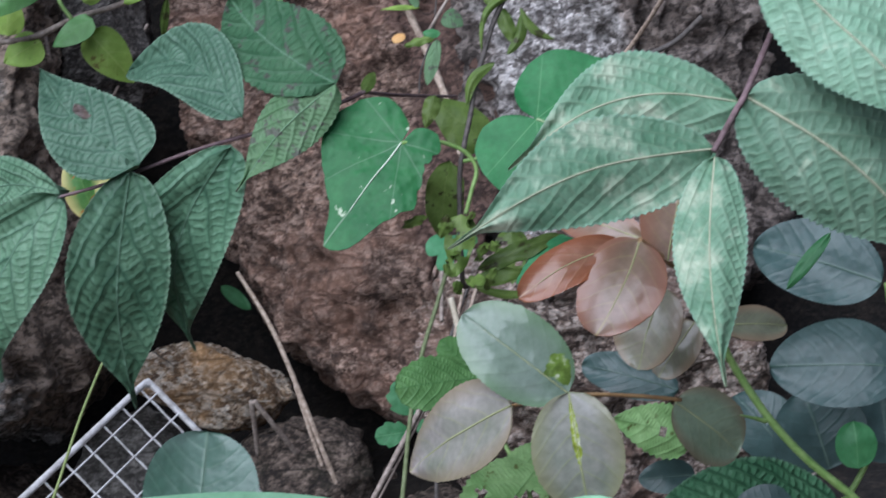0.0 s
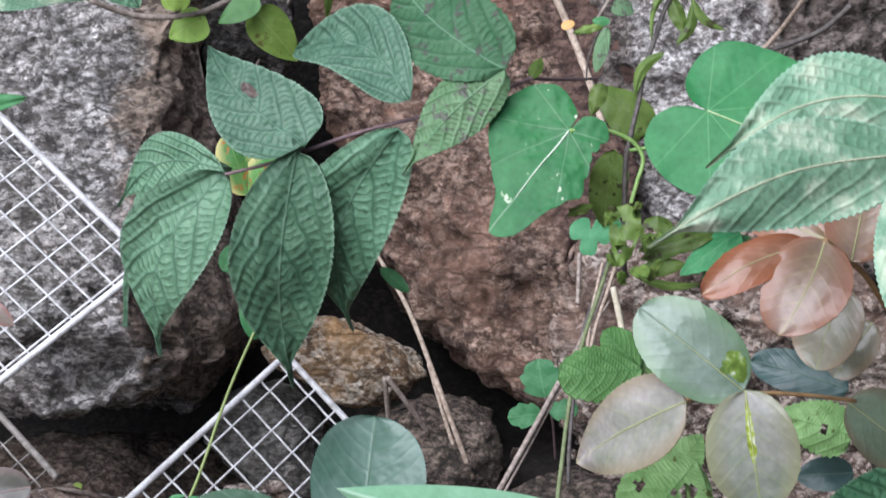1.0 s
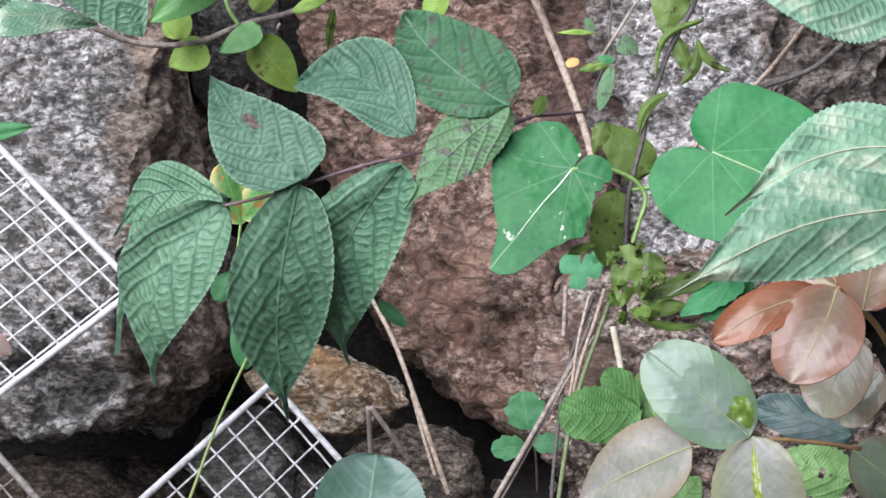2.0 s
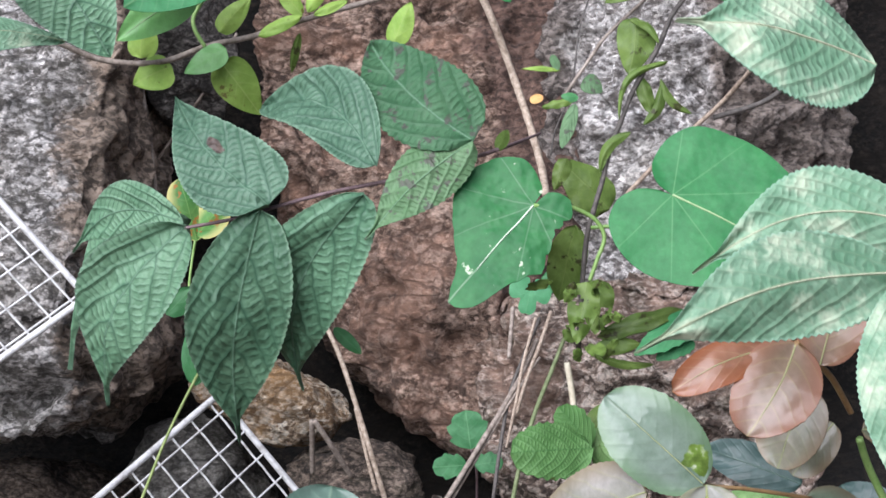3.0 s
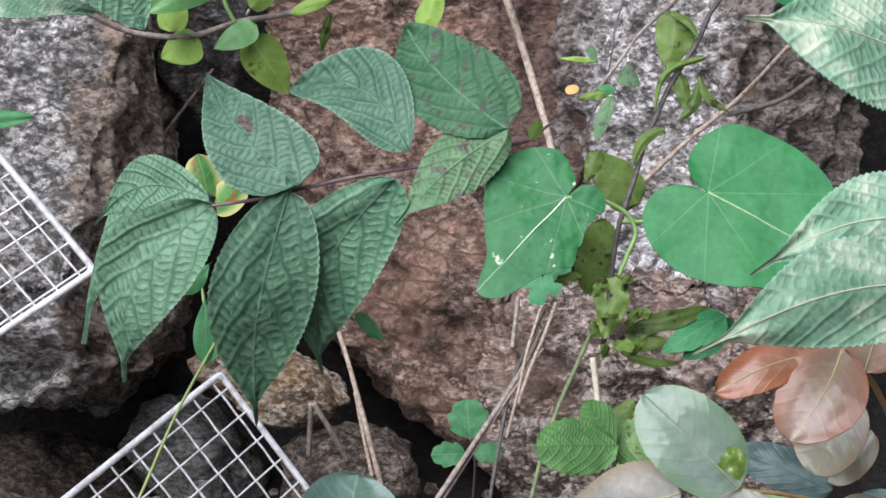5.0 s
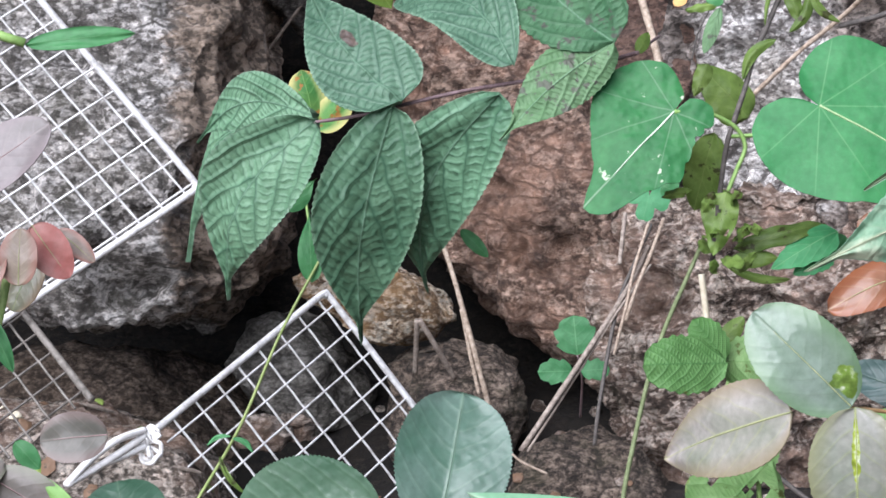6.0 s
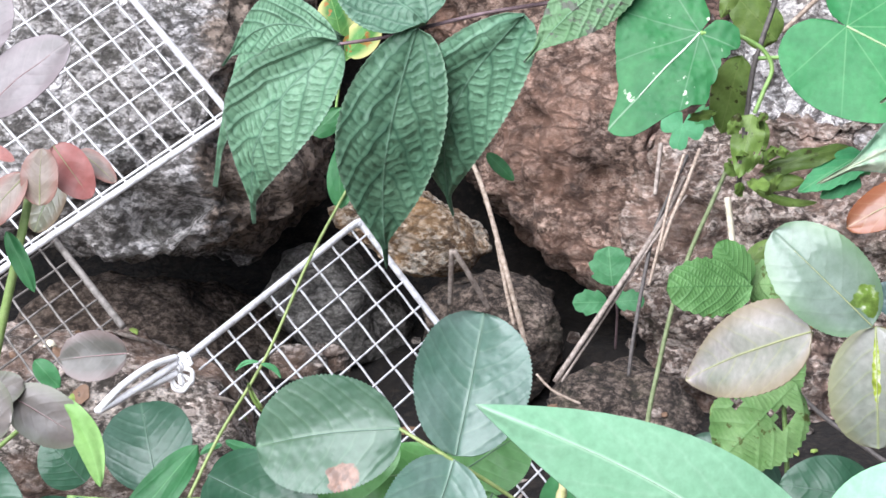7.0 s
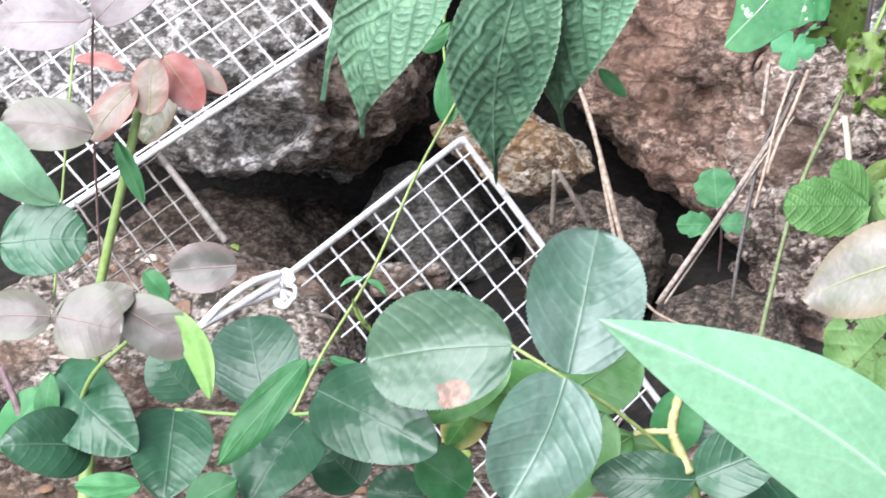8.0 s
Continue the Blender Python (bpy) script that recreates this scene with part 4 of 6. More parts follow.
wire_rack("wire_rack", (-0.0041, 0.2850, 0.3076), (-0.0096, -0.0125, -0.0087), (0.0097, 0.0038, -0.0128), 8.6, 11.6, "white metal wire mesh rack leaning among the stones", WIRE, WIRE, off=(0.45, 0.53))


def string_tie(end, way, out):
    """White string: turns round the end of a rod, a tangled knot under it, and strands drawn off to one side."""
    t = thing("string_tie", end, "white string wound and knotted round the end of the wire rack", "string")
    a, o = Vector(way).normalized(), Vector(out)
    b = a.cross(Vector((0, -1, 0))).normalized()
    d = a.cross(b)
    turns = [a * (0.011 * k / 40 - 0.008) + (b * math.cos(k * 0.785) + d * math.sin(k * 0.785)) * 0.0033 for k in range(41)]
    tube("winding", turns, 0.0009, STRING, t, sides=6)
    rng = random.Random(5)
    knot = [Vector((rng.uniform(-0.006, 0.0055), rng.uniform(-0.003, 0.003) - 0.004, rng.uniform(-0.0145, 0.0005))) - a * 0.004 for _ in range(19)]
    tube("knot", knot, 0.0012, STRING, t, sides=6)
    for k, (rise, sag, reach) in enumerate(((0.004, 0.003, 1.0), (0.001, -0.001, 0.98), (-0.004, 0.001, 0.62))):
        tube("strand", [Vector((0, -0.003, rise)), o * 0.35 * reach + Vector((0, -0.002, rise + sag)), o * 0.7 * reach + Vector((0, 0, rise * 0.6 + sag)), o * reach], 0.0019, STRING, t, sides=6)
    return t


string_tie((-0.0867, 0.1775, 0.2328), (-0.0096, -0.0125, -0.0087), (-0.0294, -0.0575, -0.0200))
wire_rack("wire_rack", (-0.0643, 0.2092, 0.3598), (-0.0107, -0.0052, -0.0080), (-0.0098, -0.0023, 0.0117), 13, 9, "white metal wire mesh rack against a grey boulder", WIRE, WIRE, off=(0.55, 0.22))
wire_rack("wire_rack", (-0.1076, 0.1400, 0.2528), (-0.0082, -0.0115, -0.0073), (-0.0091, 0.0091, 0.0093), 6, 5, "brownish wire mesh rack lying under the other, coloured dark for the shade there", SHADED_WIRE, SHADED_WIRE, wire_r=0.0006, bent=False)

shrub_sprig = thing("shrub_sprig", (0.1373, -0.1500, 0.3882), "arching twig with quilted dark green pointed leaves", "shrub")
tube("twig", [Vector(p) - Vector(shrub_sprig["root"]) for p in ((0.1386, -0.1300, 0.3887), (0.1304, -0.1250, 0.3868), (0.1069, -0.1300, 0.3800), (0.0752, -0.1350, 0.3742), (0.0543, -0.1350, 0.3695), (0.0374, -0.1320, 0.3656), (0.0188, -0.1300, 0.3630))], 0.00088, TWIG, shrub_sprig, taper=0.75, knots=0.2)
tube("twig", [Vector(p) - Vector(shrub_sprig["root"]) for p in ((0.1386, -0.1300, 0.3887), (0.1494, 0.0000, 0.4059), (0.1688, 0.2200, 0.4358), (0.1884, 0.4300, 0.4648))], 0.00084, TWIG, shrub_sprig, knots=0.2)
leaf(shrub_sprig, (0.0157, -0.1000, 0.3695), (-0.0413, -0.0300, 0.3143), 0.0270, ROUGH_LEAF, "acuminate", turn=15, fold=0.3, sweep=0.2, teeth=36, bite=0.024, quilt=0.05, ribs=5.5)
leaf(shrub_sprig, (0.0176, -0.1150, 0.3665), (-0.0294, -0.0900, 0.3585), 0.0227, ROUGH_LEAF, "acuminate", sweep=0.2, turn=-10, teeth=36, bite=0.024, quilt=0.05, ribs=5.5)
leaf(shrub_sprig, (0.0188, -0.1300, 0.3641), (-0.0170, -0.0950, 0.2973), 0.0362, ROUGH_LEAF, "acuminate", sweep=0.11, fold=-0.16, arch=0.08, teeth=36, bite=0.024, quilt=0.05, ribs=5.5)
leaf(shrub_sprig, (0.0484, -0.1450, 0.3673), (0.0349, -0.0950, 0.2812), 0.0380, ROUGH_DEEP_LEAF, "acuminate", sweep=0.06, fold=-0.16, arch=0.08, teeth=36, bite=0.024, quilt=0.05, ribs=5.5)
leaf(shrub_sprig, (0.0872, -0.1500, 0.3716), (0.0599, -0.0950, 0.2999), 0.0365, ROUGH_DEEP_LEAF, "acuminate", sweep=0.13, fold=-0.16, arch=0.08, teeth=36, bite=0.024, quilt=0.05, ribs=5.5)
leaf(shrub_sprig, (0.0515, -0.1450, 0.3689), (0.0160, -0.1200, 0.4145), 0.0345, ROUGH_SPOT_LEAF, "delta", sweep=-0.08, fold=-0.15, teeth=36, bite=0.024, quilt=0.13, ribs=5.5)
leaf(shrub_sprig, (0.0923, -0.1500, 0.3819), (0.0486, -0.1100, 0.4115), 0.0305, ROUGH_DULL_LEAF, "ovate", sweep=0.16, fold=-0.4, teeth=36, bite=0.024, quilt=0.13, ribs=5.5)
leaf(shrub_sprig, (0.1288, -0.1500, 0.3900), (0.0916, -0.1200, 0.4331), 0.0355, SPOT_LEAF, "broad", sweep=-0.07, fold=-0.35, teeth=20, bite=0.04, quilt=0.03)
leaf(shrub_sprig, (0.1288, -0.1500, 0.3900), (0.0874, -0.1500, 0.3542), 0.0225, SPOT_PALE_LEAF, "acuminate", sweep=0.04, teeth=20, bite=0.04, quilt=0.03)
leaf(shrub_sprig, (0.1386, -0.1300, 0.3887), (0.1435, -0.1200, 0.3973), 0.0051, OLIVE_LEAF, "lance", fold=0.3)

creeping_weed = thing("creeping_weed", (0.0094, 0.0600, 0.3818), "small weed with yellow-edged green leaves behind the sprig", "weed")
tube("stem", [Vector(p) - Vector(creeping_weed["root"]) for p in ((0.0020, 0.1000, 0.3270), (0.0000, 0.2800, 0.3240), (-0.0080, 0.5200, 0.3200))], 0.0004, VINE, creeping_weed)
tube("stem", [Vector(p) - Vector(creeping_weed["root"]) for p in ((0.0039, 0.1000, 0.3855), (-0.0012, 0.1000, 0.3536), (0.0016, 0.1000, 0.3271))], 0.00066, GREEN_STEM, creeping_weed)
leaf(creeping_weed, (0.0068, 0.0600, 0.3741), (-0.0005, 0.0600, 0.4036), 0.0191, YELLOW_EDGE_LEAF, "round")
leaf(creeping_weed, (0.0068, 0.0600, 0.3766), (0.0208, 0.0600, 0.3915), 0.0153, YELLOW_EDGE_LEAF, "round")
leaf(creeping_weed, (-0.0083, 0.0600, 0.3408), (0.0069, 0.0600, 0.3548), 0.0115, GRASS_LEAF, "acuminate")
leaf(creeping_weed, (0.0046, 0.0600, 0.3076), (0.0032, 0.0600, 0.3408), 0.0115, GRASS_LEAF, "acuminate")
leaf(creeping_weed, (0.0728, -0.0900, 0.3249), (0.0834, -0.0900, 0.3142), 0.0057, GRASS_LEAF, "lance")

heart_leaf_vine = thing("heart_leaf_vine", (0.1818, -0.1000, 0.3604), "climbing vine with bright green heart-shaped leaves", "vine")
tube("vine_stem", [Vector(p) - Vector(heart_leaf_vine["root"]) for p in ((0.2315, -0.1000, 0.4782), (0.2249, -0.1100, 0.4648), (0.2169, -0.1200, 0.4504), (0.2079, -0.1250, 0.4384), (0.2013, -0.1320, 0.4250), (0.1917, -0.1320, 0.4100), (0.1862, -0.1320, 0.3978), (0.1814, -0.1320, 0.3870), (0.1780, -0.1320, 0.3749), (0.1739, -0.1320, 0.3627), (0.1706, -0.1300, 0.3495), (0.1674, -0.1200, 0.3152), (0.1690, -0.1000, 0.3120))], 0.00095, VINE, heart_leaf_vine, taper=1.1, knots=0.35)
tube("petiole", [Vector(p) - Vector(heart_leaf_vine["root"]) for p in ((0.1506, -0.1500, 0.3648), (0.1591, -0.1470, 0.3654), (0.1674, -0.1430, 0.3634), (0.1743, -0.1400, 0.3594), (0.1774, -0.1380, 0.3529), (0.1745, -0.1370, 0.3450), (0.1714, -0.1350, 0.3371))], 0.00085, GREEN_STEM, heart_leaf_vine)
tube("petiole", [Vector(p) - Vector(heart_leaf_vine["root"]) for p in ((0.2015, -0.1600, 0.3655), (0.1986, -0.1480, 0.3627), (0.1892, -0.1380, 0.3582), (0.1731, -0.1320, 0.3574))], 0.00080, GREEN_STEM, heart_leaf_vine)
tube("stem", [Vector(p) - Vector(heart_leaf_vine["root"]) for p in ((0.1629, -0.1300, 0.3195), (0.1560, -0.1300, 0.3039), (0.1487, -0.1300, 0.2873), (0.1425, -0.1300, 0.2686), (0.1367, -0.1300, 0.2437), (0.1325, -0.1300, 0.2208), (0.1315, -0.1200, 0.1845))], 0.00080, OLIVE_STEM, heart_leaf_vine, taper=1.2)
tube("vine_stem", [Vector(p) - Vector(heart_leaf_vine["root"]) for p in ((0.2060, -0.1100, 0.4536), (0.1959, -0.1120, 0.4448), (0.1831, -0.1150, 0.4331), (0.1744, -0.1180, 0.4216), (0.1659, -0.1200, 0.4102))], 0.00070, BARK, heart_leaf_vine, knots=0.3)
tube("vine_stem", [Vector(p) - Vector(heart_leaf_vine["root"]) for p in ((0.1782, -0.1100, 0.4506), (0.1731, -0.1120, 0.4363), (0.1709, -0.1150, 0.4234), (0.1675, -0.1180, 0.4091), (0.1617, -0.1200, 0.3965), (0.1596, -0.1200, 0.3870))], 0.00035, VINE, heart_leaf_vine)
leaf(heart_leaf_vine, (0.1933, -0.1320, 0.4375), (0.1898, -0.1320, 0.4154), 0.0149, OLIVE_LEAF, "broad", fold=0.35, ripple=0.03, sweep=-0.06)
leaf(heart_leaf_vine, (0.2045, -0.1360, 0.4196), (0.1850, -0.1360, 0.3976), 0.0032, OLIVE_LEAF, "blade", sweep=0.24, fold=0.5)
leaf(heart_leaf_vine, (0.1938, -0.1320, 0.4148), (0.1981, -0.1320, 0.3999), 0.0061, OLIVE_LEAF, "lance", fold=0.4, ripple=0.04)
leaf(heart_leaf_vine, (0.2026, -0.1320, 0.4114), (0.1946, -0.1320, 0.3958), 0.0045, OLIVE_LEAF, "lance", fold=0.5, sweep=-0.12)
leaf(heart_leaf_vine, (0.2019, -0.1320, 0.4134), (0.2135, -0.1320, 0.3995), 0.0035, OLIVE_LEAF, "lance", fold=0.5, sweep=0.15)
leaf(heart_leaf_vine, (0.1908, -0.1360, 0.4362), (0.2016, -0.1360, 0.4268), 0.0035, OLIVE_LEAF, "lance", fold=0.5, sweep=-0.15)
leaf(heart_leaf_vine, (0.1895, -0.1340, 0.3932), (0.1770, -0.1340, 0.3780), 0.0045, OLIVE_LEAF, "lance", fold=0.45, sweep=0.16)
leaf(heart_leaf_vine, (0.1683, -0.1320, 0.4062), (0.1561, -0.1320, 0.4042), 0.0035, OLIVE_LEAF, "lance", fold=0.5, ripple=0.05)
leaf(heart_leaf_vine, (0.1704, -0.1320, 0.4072), (0.1637, -0.1320, 0.4083), 0.0040, GRASS_LEAF, "lance", fold=0.4)
leaf(heart_leaf_vine, (0.1726, -0.1320, 0.4146), (0.1796, -0.1320, 0.4092), 0.0083, SPOT_PALE_LEAF, "broad", fold=0.2)
leaf(heart_leaf_vine, (0.1691, -0.1320, 0.4052), (0.1630, -0.1320, 0.3880), 0.0056, SPOT_PALE_LEAF, "lance", fold=0.3)
leaf(heart_leaf_vine, (0.1638, -0.1320, 0.4181), (0.1489, -0.1320, 0.4191), 0.0020, LIME_LEAF, "lance", fold=0.3)
leaf(heart_leaf_vine, (0.1608, -0.1320, 0.4242), (0.1632, -0.1320, 0.4181), 0.0035, SPOT_PALE_LEAF, "lance", fold=0.3)
leaf(heart_leaf_vine, (0.1658, -0.1200, 0.3856), (0.1602, -0.1200, 0.3733), 0.0067, OLIVE_LEAF, "broad", fold=0.35, ripple=0.05)
leaf(heart_leaf_vine, (0.1695, -0.1470, 0.3360), (0.1647, -0.1470, 0.3126), 0.0117, OLIVE_LEAF, "broad", fold=0.3, ripple=0.06, holes=[(0.3, 0.4, 0.3), (0.62, -0.5, 0.28), (0.75, 0.3, 0.22)])
leaf(heart_leaf_vine, (0.1732, -0.1350, 0.3156), (0.2072, -0.1350, 0.3249), 0.0083, OLIVE_LEAF, "lance", fold=0.35, ripple=0.03)
leaf(heart_leaf_vine, (0.1716, -0.1350, 0.3114), (0.1896, -0.1350, 0.3126), 0.0067, OLIVE_LEAF, "lance", fold=0.4)
leaf(heart_leaf_vine, (0.1714, -0.1350, 0.3094), (0.1949, -0.1300, 0.3048), 0.0035, OLIVE_LEAF, "lance", fold=0.4, sweep=0.1)
leaf(heart_leaf_vine, (0.2110, -0.1380, 0.3221), (0.1869, -0.1380, 0.3082), 0.0123, HEART_BRIGHT, "broad", teeth=6, bite=0.12, fold=0.2)
leaf(heart_leaf_vine, (0.2094, -0.1340, 0.3150), (0.1954, -0.1340, 0.3064), 0.0094, HEART_BRIGHT, "broad", teeth=6, bite=0.12, fold=0.2)
leaf(heart_leaf_vine, (0.2143, -0.1340, 0.3207), (0.2096, -0.1340, 0.3143), 0.0059, GRASS_LEAF, "broad", teeth=4, bite=0.3)
heart_leaf(heart_leaf_vine, (0.1505, -0.1500, 0.3649), (0.1151, -0.1600, 0.3287), 0.0490, SCARRED_LEAF, rib=VEIN_WHITE, notch=8, sides=[(-172, 0.14), (-140, 0.27), (-115, 0.29), (-90, 0.26), (-68, 0.29), (-58, 0.38), (-47, 0.52), (-36, 0.54), (-24, 0.63), (-16, 0.77), (-9, 0.91), (-3, 0.95), (1, 0.94), (4, 0.84), (8, 0.74), (14, 0.675), (32, 0.6), (48, 0.585), (75, 0.575), (103, 0.475), (131, 0.36), (150, 0.22), (172, 0.12)], bites=[(-80, 0.14, 4), (-54, 0.12, 3), (-101, 0.1, 4)], turn=4, cup=0.03, rough=0.06, seed=3)
heart_leaf(heart_leaf_vine, (0.2009, -0.1650, 0.3654), (0.2449, -0.1750, 0.3415), 0.0626, HEART_LEAF, rib=VEIN_PALE, notch=8, sides=[(-172, 0.12), (-150, 0.27), (-138, 0.34), (-120, 0.46), (-101, 0.56), (-75, 0.64), (-55, 0.75), (-36, 0.87), (-18, 0.96), (0, 1.0), (20, 0.9), (40, 0.75), (67, 0.65), (90, 0.6), (110, 0.56), (131, 0.5), (150, 0.4), (165, 0.25), (172, 0.12)], seed=4)
heart_leaf(heart_leaf_vine, (0.2252, -0.1900, 0.4592), (0.2391, -0.2000, 0.4234), 0.0533, HEART_LEAF, rib=VEIN_PALE, seed=5)
leaf(heart_leaf_vine, (0.1840, -0.0900, 0.3679), (0.1642, -0.0900, 0.3889), 0.0187, OLIVE_LEAF, "broad", fold=0.15, ripple=0.02)
leaf(heart_leaf_vine, (0.1679, -0.1200, 0.3597), (0.1611, -0.1100, 0.3310), 0.0158, OLIVE_LEAF, "lance", fold=0.12, ripple=0.02)
leaf(heart_leaf_vine, (0.2019, 0.2000, 0.3587), (0.1988, 0.2000, 0.3298), 0.0173, OLIVE_LEAF, "broad", fold=0.3, ripple=0.06, holes=[(0.3, 0.4, 0.3), (0.6, -0.5, 0.3)])
heart_leaf(heart_leaf_vine, (0.1683, 0.2350, 0.3569), (0.1647, 0.2350, 0.3427), 0.0220, LOBED_LEAF, bites=[(38, 0.4, 12), (-38, 0.4, 12), (0, 0.1, 5)], rough=0.03, seed=9)
leaf(heart_leaf_vine, (0.1742, 0.2350, 0.3628), (0.1846, 0.2350, 0.3569), 0.0118, GRASS_LEAF, "broad", teeth=4, bite=0.3)
leaf(heart_leaf_vine, (0.1607, -0.1501, 0.3282), (0.1642, -0.1557, 0.3354), 0.0046, OLIVE_LEAF, "lance", fold=0.35, ripple=0.05, seed=1)
leaf(heart_leaf_vine, (0.1664, -0.1558, 0.3217), (0.1618, -0.1330, 0.3186), 0.0030, OLIVE_LEAF, "lance", fold=0.35, ripple=0.05, seed=2)
leaf(heart_leaf_vine, (0.1652, -0.1336, 0.3144), (0.1605, -0.1355, 0.3188), 0.0044, OLIVE_LEAF, "lance", fold=0.35, ripple=0.05, seed=3)
leaf(heart_leaf_vine, (0.1730, -0.1408, 0.3183), (0.1764, -0.1555, 0.3227), 0.0046, OLIVE_LEAF, "lance", fold=0.35, ripple=0.05, seed=4)
leaf(heart_leaf_vine, (0.1745, -0.1555, 0.3095), (0.1685, -0.1407, 0.3119), 0.0058, OLIVE_LEAF, "lance", fold=0.35, ripple=0.05, seed=5)
leaf(heart_leaf_vine, (0.1704, -0.1361, 0.3322), (0.1737, -0.1565, 0.3349), 0.0058, OLIVE_LEAF, "lance", fold=0.35, ripple=0.05, seed=6)
leaf(heart_leaf_vine, (0.1661, -0.1465, 0.3066), (0.1640, -0.1521, 0.3106), 0.0046, OLIVE_LEAF, "lance", fold=0.35, ripple=0.05, seed=7)
leaf(heart_leaf_vine, (0.1789, -0.1534, 0.3136), (0.1750, -0.1402, 0.3069), 0.0040, OLIVE_LEAF, "lance", fold=0.35, ripple=0.05, seed=8)
leaf(heart_leaf_vine, (0.1567, -0.1493, 0.3365), (0.1466, -0.1378, 0.3347), 0.0037, OLIVE_LEAF, "lance", fold=0.35, ripple=0.05, seed=9)
leaf(heart_leaf_vine, (0.1817, -0.1566, 0.3217), (0.1744, -0.1346, 0.3231), 0.0037, OLIVE_LEAF, "lance", fold=0.35, ripple=0.05, seed=10)
leaf(heart_leaf_vine, (0.1843, -0.1300, 0.4548), (0.1756, -0.1300, 0.4526), 0.0064, LIME_LEAF, "lance")
leaf(heart_leaf_vine, (0.2016, -0.1300, 0.4548), (0.1819, -0.1300, 0.4438), 0.0098, OLIVE_LEAF, "broad", fold=0.3)
leaf(heart_leaf_vine, (0.1954, -0.1300, 0.4560), (0.2192, -0.1300, 0.4573), 0.0106, GRASS_LEAF, "broad")

seedling = thing("seedling", (0.1391, 0.4050, 0.2587), "seedling with three rounded green leaflets", "seedling")
tube("stem", [Vector(p) - Vector(seedling["root"]) for p in ((0.1403, 0.4350, 0.2344), (0.1402, 0.4050, 0.2587), (0.1372, 0.3950, 0.2722))], 0.00076, TWIG, seedling)
leaf(seedling, (0.1372, 0.3950, 0.2722), (0.1348, 0.3950, 0.2955), 0.0227, SEEDLING_LEAF, "round", teeth=3, bite=0.16, ripple=0.02, fold=-0.1)
leaf(seedling, (0.1345, 0.3950, 0.2628), (0.1138, 0.3950, 0.2622), 0.0140, SEEDLING_LEAF, "round", teeth=3, bite=0.16, ripple=0.02, fold=-0.1)
leaf(seedling, (0.1388, 0.3950, 0.2628), (0.1561, 0.3950, 0.2638), 0.0121, SEEDLING_LEAF, "round", teeth=3, bite=0.16, ripple=0.02, fold=-0.1)

nettle_like_weed = thing("nettle_like_weed", (0.1735, -0.1300, 0.2769), "low weed with crinkled, holed yellow-green leaves", "weed")
tube("stem", [Vector(p) - Vector(nettle_like_weed["root"]) for p in ((0.1813, -0.1380, 0.2384), (0.1840, -0.1350, 0.1823), (0.1849, -0.1330, 0.0792))], 0.00098, GREEN_STEM, nettle_like_weed)
leaf(nettle_like_weed, (0.1676, -0.1650, 0.2742), (0.1373, -0.1750, 0.2734), 0.0217, NETTLE_DEEP, "round", teeth=9, bite=0.09, quilt=0.03, ribs=7, fold=0.1, arch=0.04, ripple=0.02, seed=4)
leaf(nettle_like_weed, (0.1675, -0.1620, 0.2748), (0.1557, -0.1650, 0.2896), 0.0125, NETTLE_DEEP, "round", teeth=6, bite=0.1, quilt=0.03, ribs=6, fold=0.1, ripple=0.02, seed=4)
leaf(nettle_like_weed, (0.1672, -0.1550, 0.2747), (0.1891, -0.1650, 0.2742), 0.0191, NETTLE_LEAF, "broad", teeth=8, bite=0.1, quilt=0.08, ribs=6)
leaf(nettle_like_weed, (0.1660, -0.1500, 0.2795), (0.1753, -0.1500, 0.2909), 0.0072, OLIVE_LEAF, "lance", fold=0.3)
leaf(nettle_like_weed, (0.1858, -0.1400, 0.2392), (0.1588, -0.1500, 0.2125), 0.0351, NETTLE_LEAF, "round", teeth=14, bite=0.06, quilt=0.02, ribs=6, ripple=0.02, holes=[(0.29, -0.35, 0.2), (0.37, -0.38, 0.13), (0.4, -0.08, 0.07), (0.56, 0.57, 0.12)])
leaf(nettle_like_weed, (0.1575, -0.1370, 0.2326), (0.1615, -0.1380, 0.2194), 0.0083, OLIVE_LEAF, "lance")
tube("stem", [Vector(p) - Vector(nettle_like_weed["root"]) for p in ((0.1727, -0.1290, 0.2707), (0.1714, -0.1310, 0.2603), (0.1772, -0.1350, 0.2439), (0.1809, -0.1380, 0.2383))], 0.00086, GREEN_STEM, nettle_like_weed)
leaf(nettle_like_weed, (0.2451, -0.1370, 0.2427), (0.2167, -0.1370, 0.2537), 0.0206, NETTLE_LEAF, "broad", teeth=12, bite=0.1, quilt=0.06, ribs=6, holes=[(0.3749, -0.1010, 0.1831)])
leaf(nettle_like_weed, (0.1769, -0.1380, 0.2352), (0.1892, -0.1380, 0.2484), 0.0148, NETTLE_LEAF, "broad", teeth=10, bite=0.1)

rose_shoot = thing("rose_shoot", (0.2327, -0.2900, 0.2935), "rose shoot with bronze and coppery young leaflets", "rose")
tube("cane", [Vector(p) - Vector(rose_shoot["root"]) for p in ((0.2910, -0.2500, 0.2080), (0.2980, -0.2450, 0.1200), (0.3000, -0.2400, -0.0200), (0.3000, -0.2400, -0.1300))], 0.0028, GREEN_STEM, rose_shoot, taper=1.4)
leaf(rose_shoot, (0.1922, -0.2900, 0.2626), (0.1627, -0.2900, 0.2911), 0.0269, BRONZE_TORN, "round", label='grey-green leaflet with a torn yellow patch', rib=VEIN_YELLOW, teeth=22, bite=0.02, fold=-0.12, arch=0.06)
